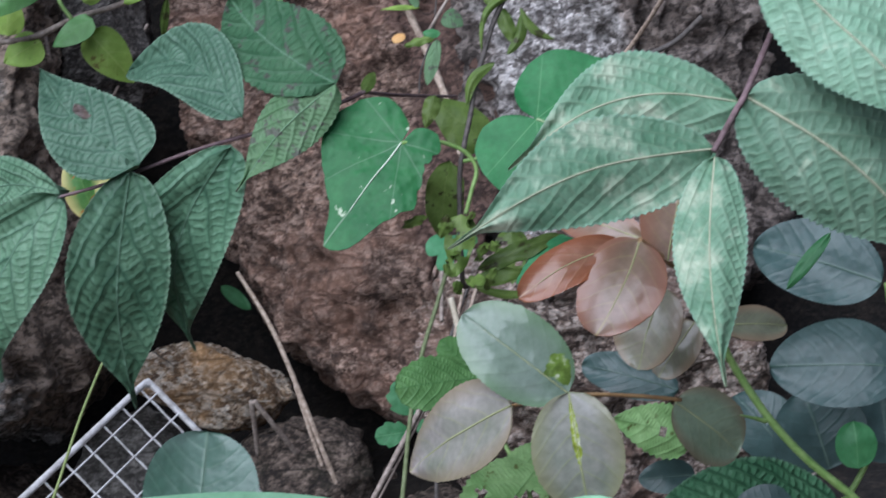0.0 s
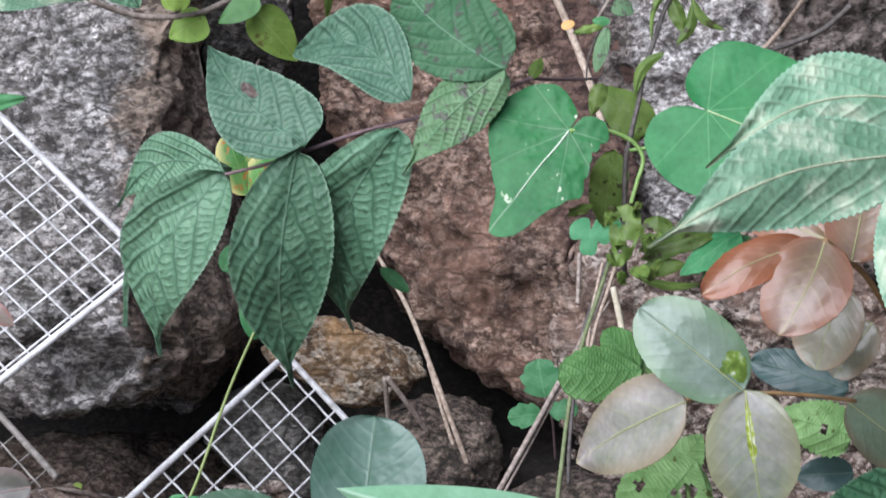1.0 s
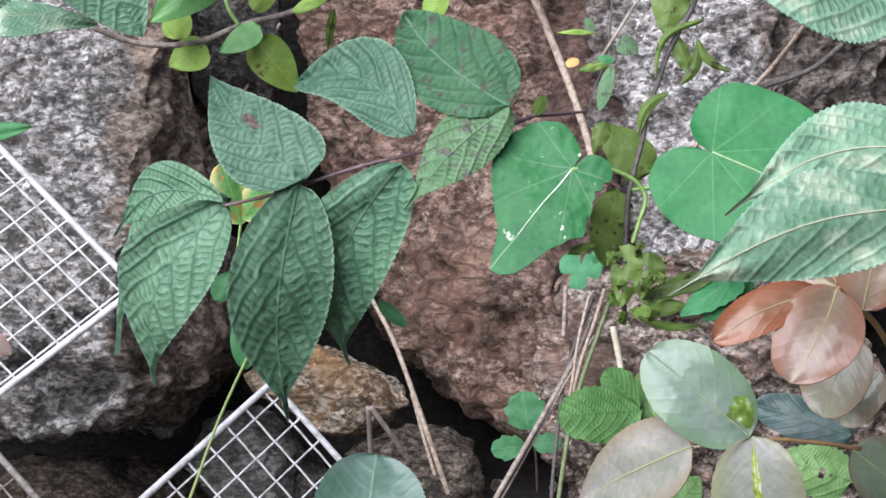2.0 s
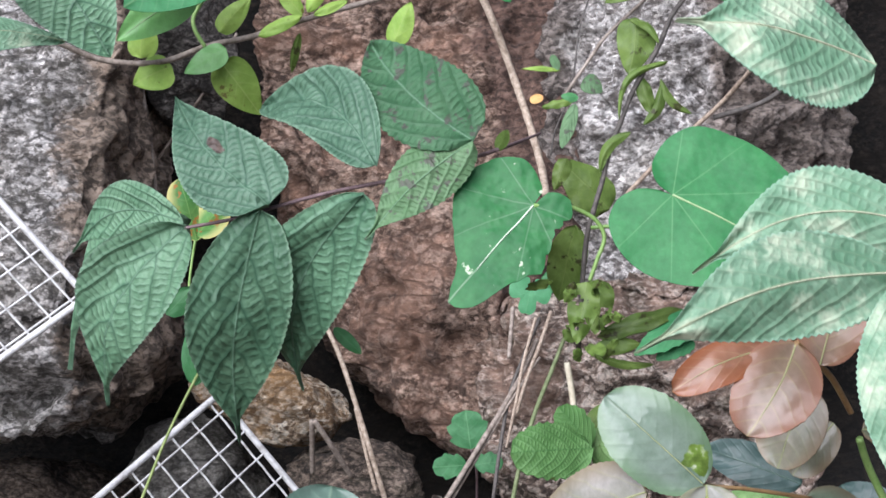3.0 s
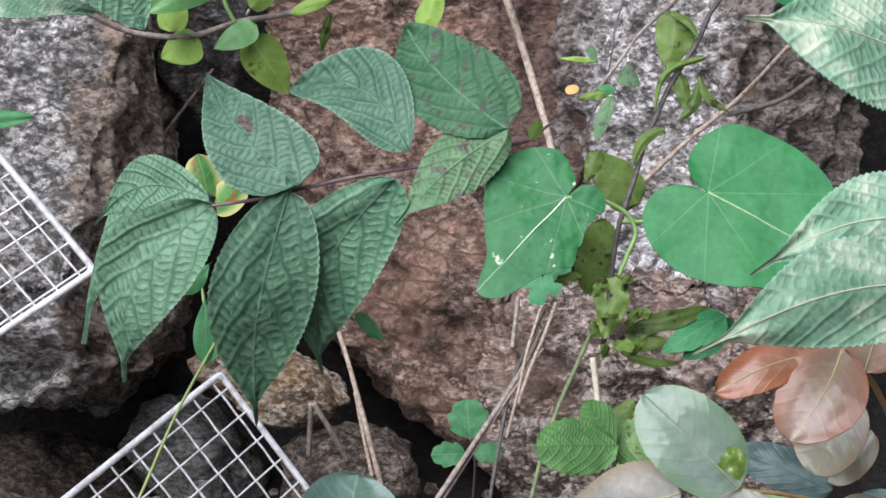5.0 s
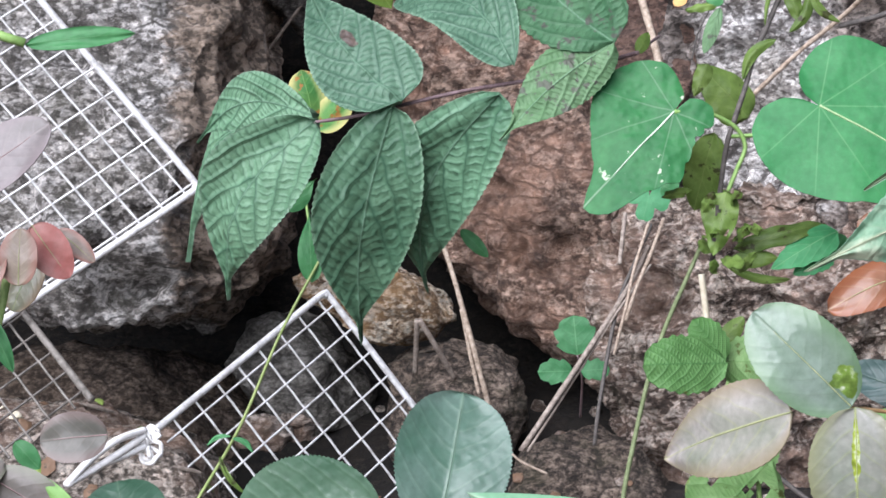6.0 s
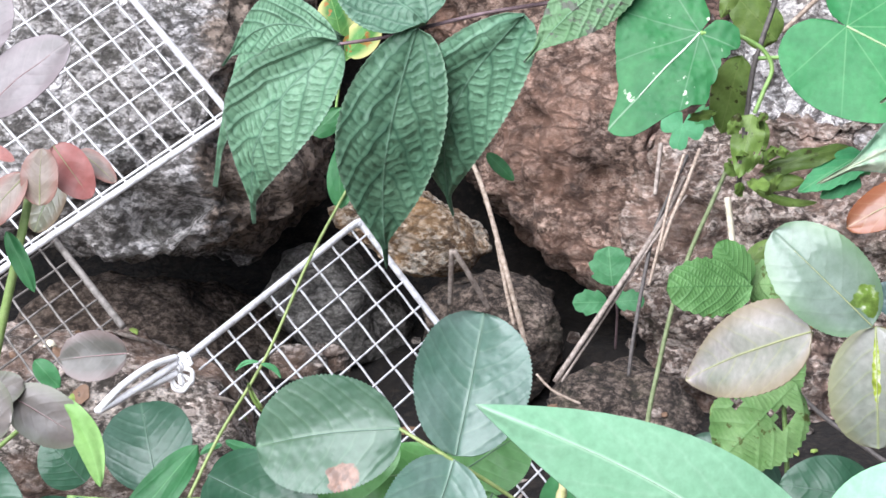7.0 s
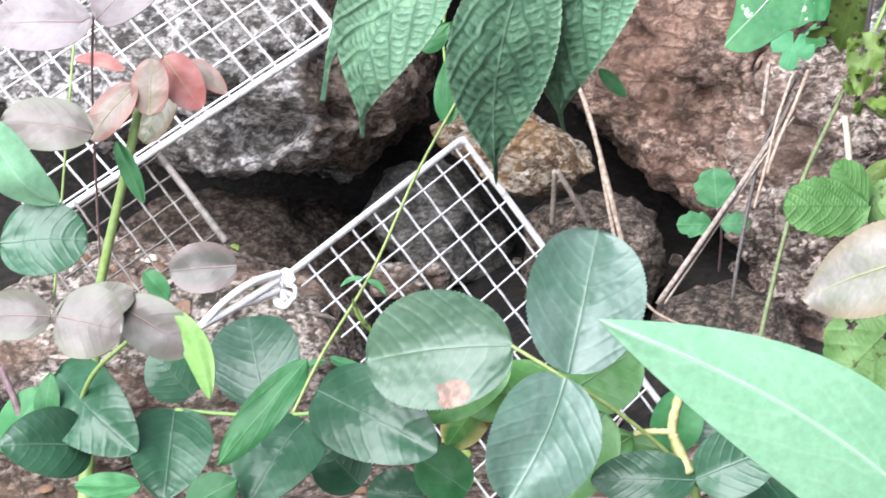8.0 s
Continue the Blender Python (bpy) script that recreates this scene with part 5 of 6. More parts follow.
leaf(rose_shoot, (0.1744, -0.2900, 0.2609), (0.1400, -0.2400, 0.2445), 0.0275, BRONZE_LEAF, "broad", rib=VEIN_YELLOW, teeth=22, bite=0.02, fold=-0.12, arch=0.06)
leaf(rose_shoot, (0.1919, -0.3000, 0.2626), (0.1941, -0.2900, 0.2261), 0.0284, BRONZE_STREAK, "round", rib=VEIN_YELLOW, teeth=22, bite=0.02, fold=-0.12, arch=0.06)
leaf(rose_shoot, (0.2112, -0.3300, 0.3037), (0.1788, -0.3350, 0.2913), 0.0130, RED_LEAF, "round", sweep=0.03, rib=VEIN_YELLOW, teeth=22, bite=0.02, fold=-0.12, arch=0.06)
leaf(rose_shoot, (0.2167, -0.3300, 0.3041), (0.1994, -0.3400, 0.2773), 0.0247, BLUSH_LEAF, "round", sweep=-0.06, rib=VEIN_YELLOW, teeth=22, bite=0.02, fold=-0.12, arch=0.06)
leaf(rose_shoot, (0.2211, -0.3000, 0.3065), (0.1965, -0.2800, 0.3193), 0.0124, BLUSH_LEAF, "round", rib=VEIN_YELLOW, teeth=22, bite=0.02, fold=-0.12, arch=0.06)
leaf(rose_shoot, (0.2251, -0.3000, 0.2908), (0.2140, -0.3000, 0.2668), 0.0226, BLUSH_PALE, "round", turn=20, rib=VEIN_YELLOW, teeth=22, bite=0.02, fold=-0.12, arch=0.06)
leaf(rose_shoot, (0.2355, -0.2800, 0.2801), (0.2217, -0.2800, 0.2642), 0.0143, BLUSH_PALE, "round", rib=VEIN_YELLOW, teeth=22, bite=0.02, fold=-0.12, arch=0.06)
leaf(rose_shoot, (0.2426, -0.2900, 0.2777), (0.2641, -0.2800, 0.2754), 0.0117, BLUSH_PALE, "round", rib=VEIN_YELLOW, teeth=22, bite=0.02, fold=-0.12, arch=0.06)
leaf(rose_shoot, (0.2280, -0.2600, 0.2559), (0.2476, -0.2500, 0.2373), 0.0240, BRONZE_GREEN, "round", rib=VEIN_YELLOW, teeth=22, bite=0.02, fold=-0.12, arch=0.06)
leaf(rose_shoot, (0.2252, -0.3200, 0.2976), (0.2331, -0.3200, 0.3220), 0.0202, BLUSH_LEAF, "round", rib=VEIN_YELLOW, teeth=22, bite=0.02, fold=-0.12, arch=0.06)
leaf(rose_shoot, (0.2325, -0.2300, 0.2601), (0.2022, -0.2200, 0.2729), 0.0144, ROSE_DARK, "round", rib=VEIN_GREY, teeth=22, bite=0.02, fold=-0.12, arch=0.06)
tube("leaf_stalk", [Vector(p) - Vector(rose_shoot["root"]) for p in ((0.1730, -0.2400, 0.2613), (0.1935, -0.2800, 0.2619), (0.2112, -0.2800, 0.2597), (0.2289, -0.2700, 0.2563))], 0.0006, RED_STEM, rose_shoot, taper=1.2)
tube("leaf_stalk", [Vector(p) - Vector(rose_shoot["root"]) for p in ((0.2167, -0.3300, 0.3041), (0.2235, -0.3200, 0.2992), (0.2305, -0.3100, 0.2934), (0.2375, -0.3000, 0.2831))], 0.00099, RED_STEM, rose_shoot)
tube("cane", [Vector(p) - Vector(rose_shoot["root"]) for p in ((0.2397, -0.3000, 0.2750), (0.2447, -0.2900, 0.2642), (0.2545, -0.2800, 0.2472), (0.2665, -0.2700, 0.2322), (0.2809, -0.2600, 0.2185), (0.2905, -0.2500, 0.2079))], 0.00122, GREEN_STEM, rose_shoot, taper=1.15)
tube("thorn", [Vector(p) - Vector(rose_shoot["root"]) for p in ((0.2535, -0.2800, 0.2464), (0.2445, -0.2900, 0.2492))], 0.00089, GREEN_STEM, rose_shoot, taper=0.2)

rose_bush = thing("rose_bush", (0.3009, -0.1600, 0.2513), "rose bush with dark bluish-green serrated leaves", "rose")
tube("cane", [Vector(p) - Vector(rose_bush["root"]) for p in ((0.2990, -0.1400, 0.2140), (0.3000, -0.1400, 0.1000), (0.3020, -0.1400, -0.0800))], 0.0025, GREEN_STEM, rose_bush)
leaf(rose_bush, (0.3151, -0.1800, 0.2898), (0.2745, -0.1600, 0.3099), 0.0307, ROSE_DARK, "ovate", rib=VEIN_GREY, teeth=36, bite=0.032, fold=-0.16, arch=0.07)
leaf(rose_bush, (0.3169, -0.1900, 0.2586), (0.2712, -0.1800, 0.2647), 0.0321, ROSE_DARK, "ovate", rib=VEIN_GREY, teeth=36, bite=0.032, fold=-0.16, arch=0.07)
leaf(rose_bush, (0.2927, -0.1500, 0.2253), (0.2864, -0.1500, 0.2554), 0.0355, ROSE_DARK, "ovate", rib=VEIN_GREY, teeth=36, bite=0.032, fold=-0.16, arch=0.07)
leaf(rose_bush, (0.3137, -0.1500, 0.2248), (0.3151, -0.1500, 0.2497), 0.0272, ROSE_DARK, "ovate", rib=VEIN_GREY, teeth=36, bite=0.032, fold=-0.16, arch=0.07)
leaf(rose_bush, (0.2803, -0.1400, 0.2310), (0.2637, -0.1300, 0.2566), 0.0255, ROSE_DARK, "ovate", rib=VEIN_GREY, teeth=36, bite=0.032, fold=-0.16, arch=0.07)
leaf(rose_bush, (0.2460, -0.1200, 0.2287), (0.2244, -0.1200, 0.2293), 0.0130, ROSE_DARK, "ovate", rib=VEIN_GREY, teeth=36, bite=0.032, fold=-0.16, arch=0.07)
leaf(rose_bush, (0.2961, -0.1900, 0.2252), (0.2965, -0.1900, 0.2421), 0.0150, GRASS_LEAF, "round")
leaf(rose_bush, (0.2602, -0.2600, 0.2109), (0.2416, -0.2600, 0.2203), 0.0217, ROSE_DARK, "ovate", rib=VEIN_GREY, teeth=36, bite=0.032, fold=-0.16, arch=0.07)
leaf(rose_bush, (0.2889, -0.2400, 0.3056), (0.2718, -0.2400, 0.2887), 0.0049, GRASS_LEAF, "lance", fold=0.4)
leaf(rose_bush, (0.2059, -0.2000, 0.2025), (0.1738, -0.2000, 0.2075), 0.0242, ROSE_LEAF, "ovate", rib=VEIN_GREY, teeth=36, bite=0.032, fold=-0.16, arch=0.07)
leaf(rose_bush, (0.1820, -0.1200, 0.1980), (0.1493, -0.1200, 0.2171), 0.0202, ROSE_SATIN, "ovate", rib=VEIN_GREY, teeth=36, bite=0.032, fold=-0.16, arch=0.07)
leaf(rose_bush, (0.1878, -0.2100, 0.1939), (0.1682, -0.2100, 0.1978), 0.0119, ROSE_BLOOM_SHEEN, "ovate", rib=VEIN_GREY, teeth=36, bite=0.032, fold=-0.16, arch=0.07)
tube("stem", [Vector(p) - Vector(rose_bush["root"]) for p in ((0.2992, -0.1400, 0.2138), (0.3099, -0.1400, 0.2294), (0.3229, -0.1400, 0.2618), (0.3250, -0.1400, 0.2914))], 0.00127, GREEN_STEM, rose_bush)

quilted_weed = thing("quilted_weed", (0.2845, -0.2000, 0.1909), "low weed with lush dark green quilted leaves", "weed")
leaf(quilted_weed, (0.2853, -0.2100, 0.2114), (0.2192, -0.2200, 0.2161), 0.0417, ROUGH_LUSH_LEAF, "ovate", teeth=40, bite=0.03, quilt=0.05, ribs=8, fold=0.2, arch=0.1, seed=4)
leaf(quilted_weed, (0.2769, -0.1800, 0.1820), (0.2210, -0.1900, 0.2067), 0.0338, ROUGH_LUSH_LEAF, "ovate", teeth=40, bite=0.03, quilt=0.05, ribs=8, fold=0.2, arch=0.1, seed=4)
tube("stem", [Vector(p) - Vector(quilted_weed["root"]) for p in ((0.2853, -0.2100, 0.2114), (0.2845, -0.2000, 0.1909), (0.2950, -0.2000, 0.1000), (0.2950, -0.2000, -0.1200))], 0.0014, OLIVE_STEM, quilted_weed, taper=1.3)

quilted_sprig = thing("quilted_sprig", (0.2388, -0.4200, 0.3298), "near twig with large pale green quilted leaves", "shrub")
tube("twig", [Vector(p) - Vector(quilted_sprig["root"]) for p in ((0.2610, -0.3900, 0.3640), (0.3300, -0.3600, 0.3950), (0.3750, -0.3000, 0.3000), (0.3850, -0.2600, 0.1000), (0.3850, -0.2400, -0.1300))], 0.003, TWIG, quilted_sprig, taper=1.8)
leaf(quilted_sprig, (0.2301, -0.4200, 0.3182), (0.1588, -0.4400, 0.2995), 0.0271, PALE_ROUGH_LEAF, "acuminate", sweep=0.07, fold=0.2, rib=VEIN_TAN, teeth=36, bite=0.045, quilt=0.006, ribs=7)
leaf(quilted_sprig, (0.2395, -0.4100, 0.3312), (0.1774, -0.4100, 0.3208), 0.0244, PALE_ROUGH_LEAF, "acuminate", sweep=0.14, fold=0.25, rib=VEIN_TAN, teeth=36, bite=0.045, quilt=0.006, ribs=7)
leaf(quilted_sprig, (0.2404, -0.4200, 0.3311), (0.2886, -0.4000, 0.2807), 0.0362, GREEN_ROUGH_LEAF, "acuminate", sweep=-0.06, fold=0.15, rib=VEIN_TAN, teeth=36, bite=0.05, quilt=0.006, ribs=7)
leaf(quilted_sprig, (0.2290, -0.4300, 0.3152), (0.2228, -0.4400, 0.2568), 0.0181, PALE_ROUGH_LEAF, "acuminate", sweep=0.04, fold=0.3, rib=VEIN_TAN, teeth=36, bite=0.045, quilt=0.006, ribs=7)
leaf(quilted_sprig, (0.2495, -0.4300, 0.3639), (0.2889, -0.4300, 0.3119), 0.0279, GREEN_ROUGH_LEAF, "acuminate", fold=0.2, rib=VEIN_TAN, teeth=36, bite=0.045, quilt=0.006, ribs=7)
leaf(quilted_sprig, (0.2305, -0.4000, 0.3757), (0.1748, -0.4200, 0.3864), 0.0352, PALE_ROUGH_LEAF, "acuminate", fold=0.2, sweep=0.03, rib=VEIN_TAN, teeth=36, bite=0.045, quilt=0.006, ribs=7)
tube("twig", [Vector(p) - Vector(quilted_sprig["root"]) for p in ((0.2613, -0.3900, 0.3644), (0.2508, -0.4100, 0.3480), (0.2405, -0.4200, 0.3318), (0.2369, -0.4200, 0.3270), (0.2296, -0.4250, 0.3172))], 0.00091, TWIG, quilted_sprig, taper=0.9)

lance_leaf_herb = thing("lance_leaf_herb", (0.1536, -0.4000, 0.1992), "near herb with long pale green lance-shaped leaves", "herb")
tube("stem", [Vector(p) - Vector(lance_leaf_herb["root"]) for p in ((0.1700, -0.4200, 0.2030), (0.1710, -0.4100, 0.1200), (0.1720, -0.4000, -0.0400), (0.1720, -0.4000, -0.2000))], 0.003, GREEN_STEM, lance_leaf_herb)
leaf(lance_leaf_herb, (0.1787, -0.4100, 0.1783), (0.0775, -0.4550, 0.2475), 0.0332, LANCE_LEAF, "willow", rib=VEIN_SOFT, sweep=0.06, fold=0.15, arch=0.04, uneven=0.012, seed=4)
leaf(lance_leaf_herb, (0.1669, -0.4200, 0.1959), (0.1948, -0.4400, 0.2314), 0.0356, LANCE_LEAF, "ovate", rib=VEIN_SOFT, sweep=-0.05, fold=0.1, arch=0.05, seed=4)
tube("stem", [Vector(p) - Vector(lance_leaf_herb["root"]) for p in ((0.1628, -0.4000, 0.1903), (0.1711, -0.4000, 0.1574))], 0.00057, GREEN_STEM, lance_leaf_herb)

rose_bush = thing("rose_bush", (0.0924, -0.2400, 0.2007), "low rose bush with dark green serrated leaflets and yellow-green stems", "rose")
tube("cane", [Vector(p) - Vector(rose_bush["root"]) for p in ((0.1090, -0.2200, 0.1770), (0.1100, -0.2200, 0.0800), (0.1050, -0.2200, -0.1200))], 0.003, YELLOW_CANE, rose_bush, taper=1.4)
tube("cane", [Vector(p) - Vector(rose_bush["root"]) for p in ((-0.0400, -0.2200, 0.1950), (-0.0350, -0.2200, 0.1200), (-0.0300, -0.2200, -0.1200))], 0.0022, YELLOW_CANE, rose_bush, taper=1.4)
leaf(rose_bush, (0.0666, -0.2600, 0.2210), (0.0749, -0.2400, 0.2653), 0.0376, ROSE_BLOOM_SHEEN, "round", rib=VEIN_GREY, teeth=36, bite=0.032, fold=-0.16, arch=0.07)
leaf(rose_bush, (0.0495, -0.2600, 0.2294), (0.0027, -0.2500, 0.2229), 0.0373, ROSE_SCORCHED, "round", sweep=0.03, turn=-22, rib=VEIN_GREY, teeth=36, bite=0.032, fold=-0.16, arch=0.07)
leaf(rose_bush, (0.0661, -0.2600, 0.2199), (0.0493, -0.2700, 0.1818), 0.0347, ROSE_BLOOM_SHEEN, "round", sweep=-0.03, turn=-14, rib=VEIN_GREY, teeth=36, bite=0.032, fold=-0.16, arch=0.07)
leaf(rose_bush, (0.0647, -0.2100, 0.2103), (0.0886, -0.2100, 0.2257), 0.0280, ROSE_LIGHT, "round", rib=VEIN_GREY, teeth=36, bite=0.032, fold=-0.16, arch=0.07)
leaf(rose_bush, (0.0779, -0.2300, 0.2067), (0.0629, -0.2300, 0.1790), 0.0237, ROSE_LIGHT, "round", rib=VEIN_GREY, teeth=36, bite=0.032, fold=-0.16, arch=0.07)
leaf(rose_bush, (0.0463, -0.2200, 0.2218), (0.0169, -0.2200, 0.2036), 0.0175, ROSE_LIGHT, "round", rib=VEIN_GREY, teeth=36, bite=0.032, fold=-0.16, arch=0.07)
leaf(rose_bush, (0.0639, -0.2150, 0.2147), (0.0295, -0.2050, 0.2068), 0.0201, ROSE_LIGHT, "ovate", rib=VEIN_PALE, teeth=36, bite=0.032, fold=-0.16, arch=0.07)
leaf(rose_bush, (0.0867, -0.2100, 0.1972), (0.0630, -0.2000, 0.1799), 0.0165, ROSE_LIGHT, "ovate", rib=VEIN_PALE, teeth=36, bite=0.032, fold=-0.16, arch=0.07)
leaf(rose_bush, (0.0379, -0.2000, 0.2089), (0.0249, -0.2000, 0.1915), 0.0151, YELLOW_EDGE_LEAF, "round", ripple=0.03)
leaf(rose_bush, (0.0835, -0.2000, 0.1966), (0.0989, -0.2000, 0.1762), 0.0170, ROSE_LIGHT, "round", rib=VEIN_GREY, teeth=36, bite=0.032, fold=-0.16, arch=0.07)
leaf(rose_bush, (-0.0168, -0.2200, 0.2112), (0.0251, -0.2400, 0.1938), 0.0300, ROSE_LEAF, "ovate", rib=VEIN_GREY, teeth=34, bite=0.03, fold=-0.3, arch=0.08)
leaf(rose_bush, (-0.0204, -0.2200, 0.2009), (-0.0357, -0.2400, 0.1760), 0.0300, ROSE_LEAF, "ovate", rib=VEIN_GREY, teeth=34, bite=0.03, fold=-0.3, arch=0.08)
leaf(rose_bush, (-0.0637, -0.2200, 0.2037), (-0.0632, -0.2400, 0.1763), 0.0273, ROSE_LEAF, "ovate", rib=VEIN_GREY, teeth=34, bite=0.03, fold=-0.3, arch=0.08)
leaf(rose_bush, (-0.1036, -0.2200, 0.2151), (-0.0726, -0.2400, 0.1916), 0.0264, ROSE_LEAF, "ovate", rib=VEIN_GREY, teeth=34, bite=0.03, fold=-0.3, arch=0.08)
leaf(rose_bush, (-0.0897, -0.2300, 0.1920), (-0.1145, -0.2500, 0.1935), 0.0233, ROSE_LEAF, "ovate", rib=VEIN_GREY, teeth=34, bite=0.03, fold=-0.3, arch=0.08)
leaf(rose_bush, (-0.0425, -0.1600, 0.2000), (-0.0522, -0.1400, 0.2306), 0.0331, ROSE_SATIN, "round", rib=VEIN_GREY, teeth=36, bite=0.032, fold=-0.16, arch=0.07)
leaf(rose_bush, (-0.0145, -0.2600, 0.2241), (-0.0408, -0.2700, 0.1910), 0.0125, GRASS_LEAF, "lance")
leaf(rose_bush, (-0.0584, -0.2800, 0.2418), (-0.0417, -0.2800, 0.2123), 0.0091, FRESH_BLADE, "lance", sweep=-0.12, fold=0.25)
leaf(rose_bush, (-0.1048, -0.2300, 0.1972), (-0.1031, -0.2300, 0.2158), 0.0091, GRASS_LEAF, "lance")
leaf(rose_bush, (-0.0689, -0.1600, 0.2035), (-0.0833, -0.1600, 0.2193), 0.0198, ROSE_LEAF, "ovate", rib=VEIN_GREY, teeth=34, bite=0.03, fold=-0.3, arch=0.08)
leaf(rose_bush, (-0.0036, -0.2000, 0.1775), (-0.0191, -0.2000, 0.1925), 0.0208, ROSE_LEAF, "ovate", rib=VEIN_GREY, teeth=34, bite=0.03, fold=-0.3, arch=0.08)
leaf(rose_bush, (0.0175, -0.2000, 0.1742), (-0.0016, -0.2000, 0.1757), 0.0170, ROSE_LEAF, "ovate", rib=VEIN_GREY, teeth=34, bite=0.03, fold=-0.3, arch=0.08)
leaf(rose_bush, (0.0327, -0.2000, 0.1765), (0.0154, -0.2000, 0.1875), 0.0189, GRASS_LEAF, "round", rib=VEIN_GREY, teeth=36, bite=0.032, fold=-0.16, arch=0.07)
leaf(rose_bush, (0.1069, -0.2400, 0.1867), (0.0739, -0.2400, 0.1859), 0.0171, ROSE_LEAF, "ovate", rib=VEIN_GREY, teeth=34, bite=0.03, fold=-0.3, arch=0.08)
leaf(rose_bush, (0.1069, -0.2400, 0.1867), (0.1334, -0.2400, 0.1980), 0.0215, ROSE_LEAF, "ovate", rib=VEIN_GREY, teeth=34, bite=0.03, fold=-0.3, arch=0.08)
leaf(rose_bush, (0.1130, -0.2200, 0.1882), (0.1440, -0.2200, 0.1834), 0.0203, ROSE_LEAF, "ovate", rib=VEIN_GREY, teeth=34, bite=0.03, fold=-0.3, arch=0.08)
leaf(rose_bush, (0.0982, -0.2200, 0.1934), (0.1043, -0.2200, 0.2137), 0.0166, GRASS_LEAF, "round", rib=VEIN_GREY, teeth=36, bite=0.032, fold=-0.16, arch=0.07)
leaf(rose_bush, (0.1023, -0.2000, 0.1970), (0.1190, -0.2000, 0.2068), 0.0132, ROSE_LEAF, "ovate", rib=VEIN_GREY, teeth=34, bite=0.03, fold=-0.3, arch=0.08)
leaf(rose_bush, (-0.0666, -0.2600, 0.1831), (-0.0882, -0.2600, 0.1826), 0.0087, GRASS_LEAF, "lance")
leaf(rose_bush, (-0.1276, -0.2000, 0.1862), (-0.1122, -0.2000, 0.2077), 0.0170, GRASS_LEAF, "round")
leaf(rose_bush, (-0.0540, -0.2500, 0.1750), (-0.0378, -0.2500, 0.1844), 0.0142, GRASS_LEAF, "lance")
tube("cane", [Vector(p) - Vector(rose_bush["root"]) for p in ((0.0490, -0.2600, 0.2294), (0.0657, -0.2600, 0.2196), (0.0834, -0.2500, 0.2077), (0.0978, -0.2400, 0.1954), (0.1082, -0.2300, 0.1837))], 0.00062, OLIVE_CANE, rose_bush, taper=1.2)
tube("cane", [Vector(p) - Vector(rose_bush["root"]) for p in ((0.1025, -0.2400, 0.2170), (0.0995, -0.2400, 0.2044), (0.1005, -0.2400, 0.1990), (0.1054, -0.2400, 0.1887))], 0.00166, TAN_CANE, rose_bush, "tan knotted cane", knots=0.35)
tube("cane", [Vector(p) - Vector(rose_bush["root"]) for p in ((0.0995, -0.2400, 0.2019), (0.0924, -0.2400, 0.2017), (0.0874, -0.2400, 0.2009))], 0.00111, TAN_CANE, rose_bush, "tan knotted cane", knots=0.35)
tube("leaf_stalk", [Vector(p) - Vector(rose_bush["root"]) for p in ((-0.0637, -0.2200, 0.2037), (-0.0410, -0.2200, 0.2024), (-0.0185, -0.2200, 0.2032))], 0.00074, GREEN_STEM, rose_bush)
tube("cane", [Vector(p) - Vector(rose_bush["root"]) for p in ((0.1016, -0.2200, 0.2137), (0.1000, -0.2200, 0.1989), (0.1047, -0.2200, 0.1880), (0.1086, -0.2200, 0.1770))], 0.00166, YELLOW_CANE, rose_bush, knots=0.3)
tube("cane", [Vector(p) - Vector(rose_bush["root"]) for p in ((-0.1279, -0.2000, 0.2151), (-0.1219, -0.2000, 0.2018), (-0.1178, -0.2000, 0.1864))], 0.00132, TWIG, rose_bush)
tube("cane", [Vector(p) - Vector(rose_bush["root"]) for p in ((-0.1042, -0.2000, 0.1887), (-0.0877, -0.2400, 0.2150), (-0.0719, -0.2500, 0.2295), (-0.0619, -0.2600, 0.2400))], 0.00095, YELLOW_CANE, rose_bush, taper=0.7)

rose_shoot = thing("rose_shoot", (-0.0809, -0.2400, 0.2643), "upright rose shoot with crimson tip and purple-grey leaflets", "rose")
tube("cane", [Vector(p) - Vector(rose_shoot["root"]) for p in ((-0.0970, -0.1900, 0.2380), (-0.1000, -0.1900, 0.1700), (-0.1000, -0.1900, 0.0600), (-0.0950, -0.1900, -0.1100))], 0.0026, YELLOW_CANE, rose_shoot, taper=1.3)
tube("cane", [Vector(p) - Vector(rose_shoot["root"]) for p in ((-0.0792, -0.2100, 0.3028), (-0.0828, -0.2100, 0.2848), (-0.0904, -0.2000, 0.2600), (-0.0969, -0.1900, 0.2384))], 0.00149, YELLOW_CANE, rose_shoot, taper=1.2)
leaf(rose_shoot, (-0.0838, -0.2100, 0.3160), (-0.1015, -0.2100, 0.3194), 0.0052, CRIMSON_LEAF, "lance", sweep=0.1)
leaf(rose_shoot, (-0.0734, -0.2200, 0.3006), (-0.0727, -0.2200, 0.3196), 0.0125, YOUNG_LEAF, "round", rib=VEIN_YELLOW, teeth=22, bite=0.02, fold=-0.12, arch=0.06)
leaf(rose_shoot, (-0.0709, -0.2100, 0.3211), (-0.0581, -0.2100, 0.3034), 0.0137, CRIMSON_LEAF, "ovate", rib=VEIN_YELLOW, teeth=22, bite=0.02, fold=-0.12, arch=0.06)
leaf(rose_shoot, (-0.0633, -0.2050, 0.3195), (-0.0505, -0.2050, 0.3088), 0.0071, YOUNG_LEAF, "ovate", rib=VEIN_YELLOW, teeth=22, bite=0.02, fold=-0.12, arch=0.06)
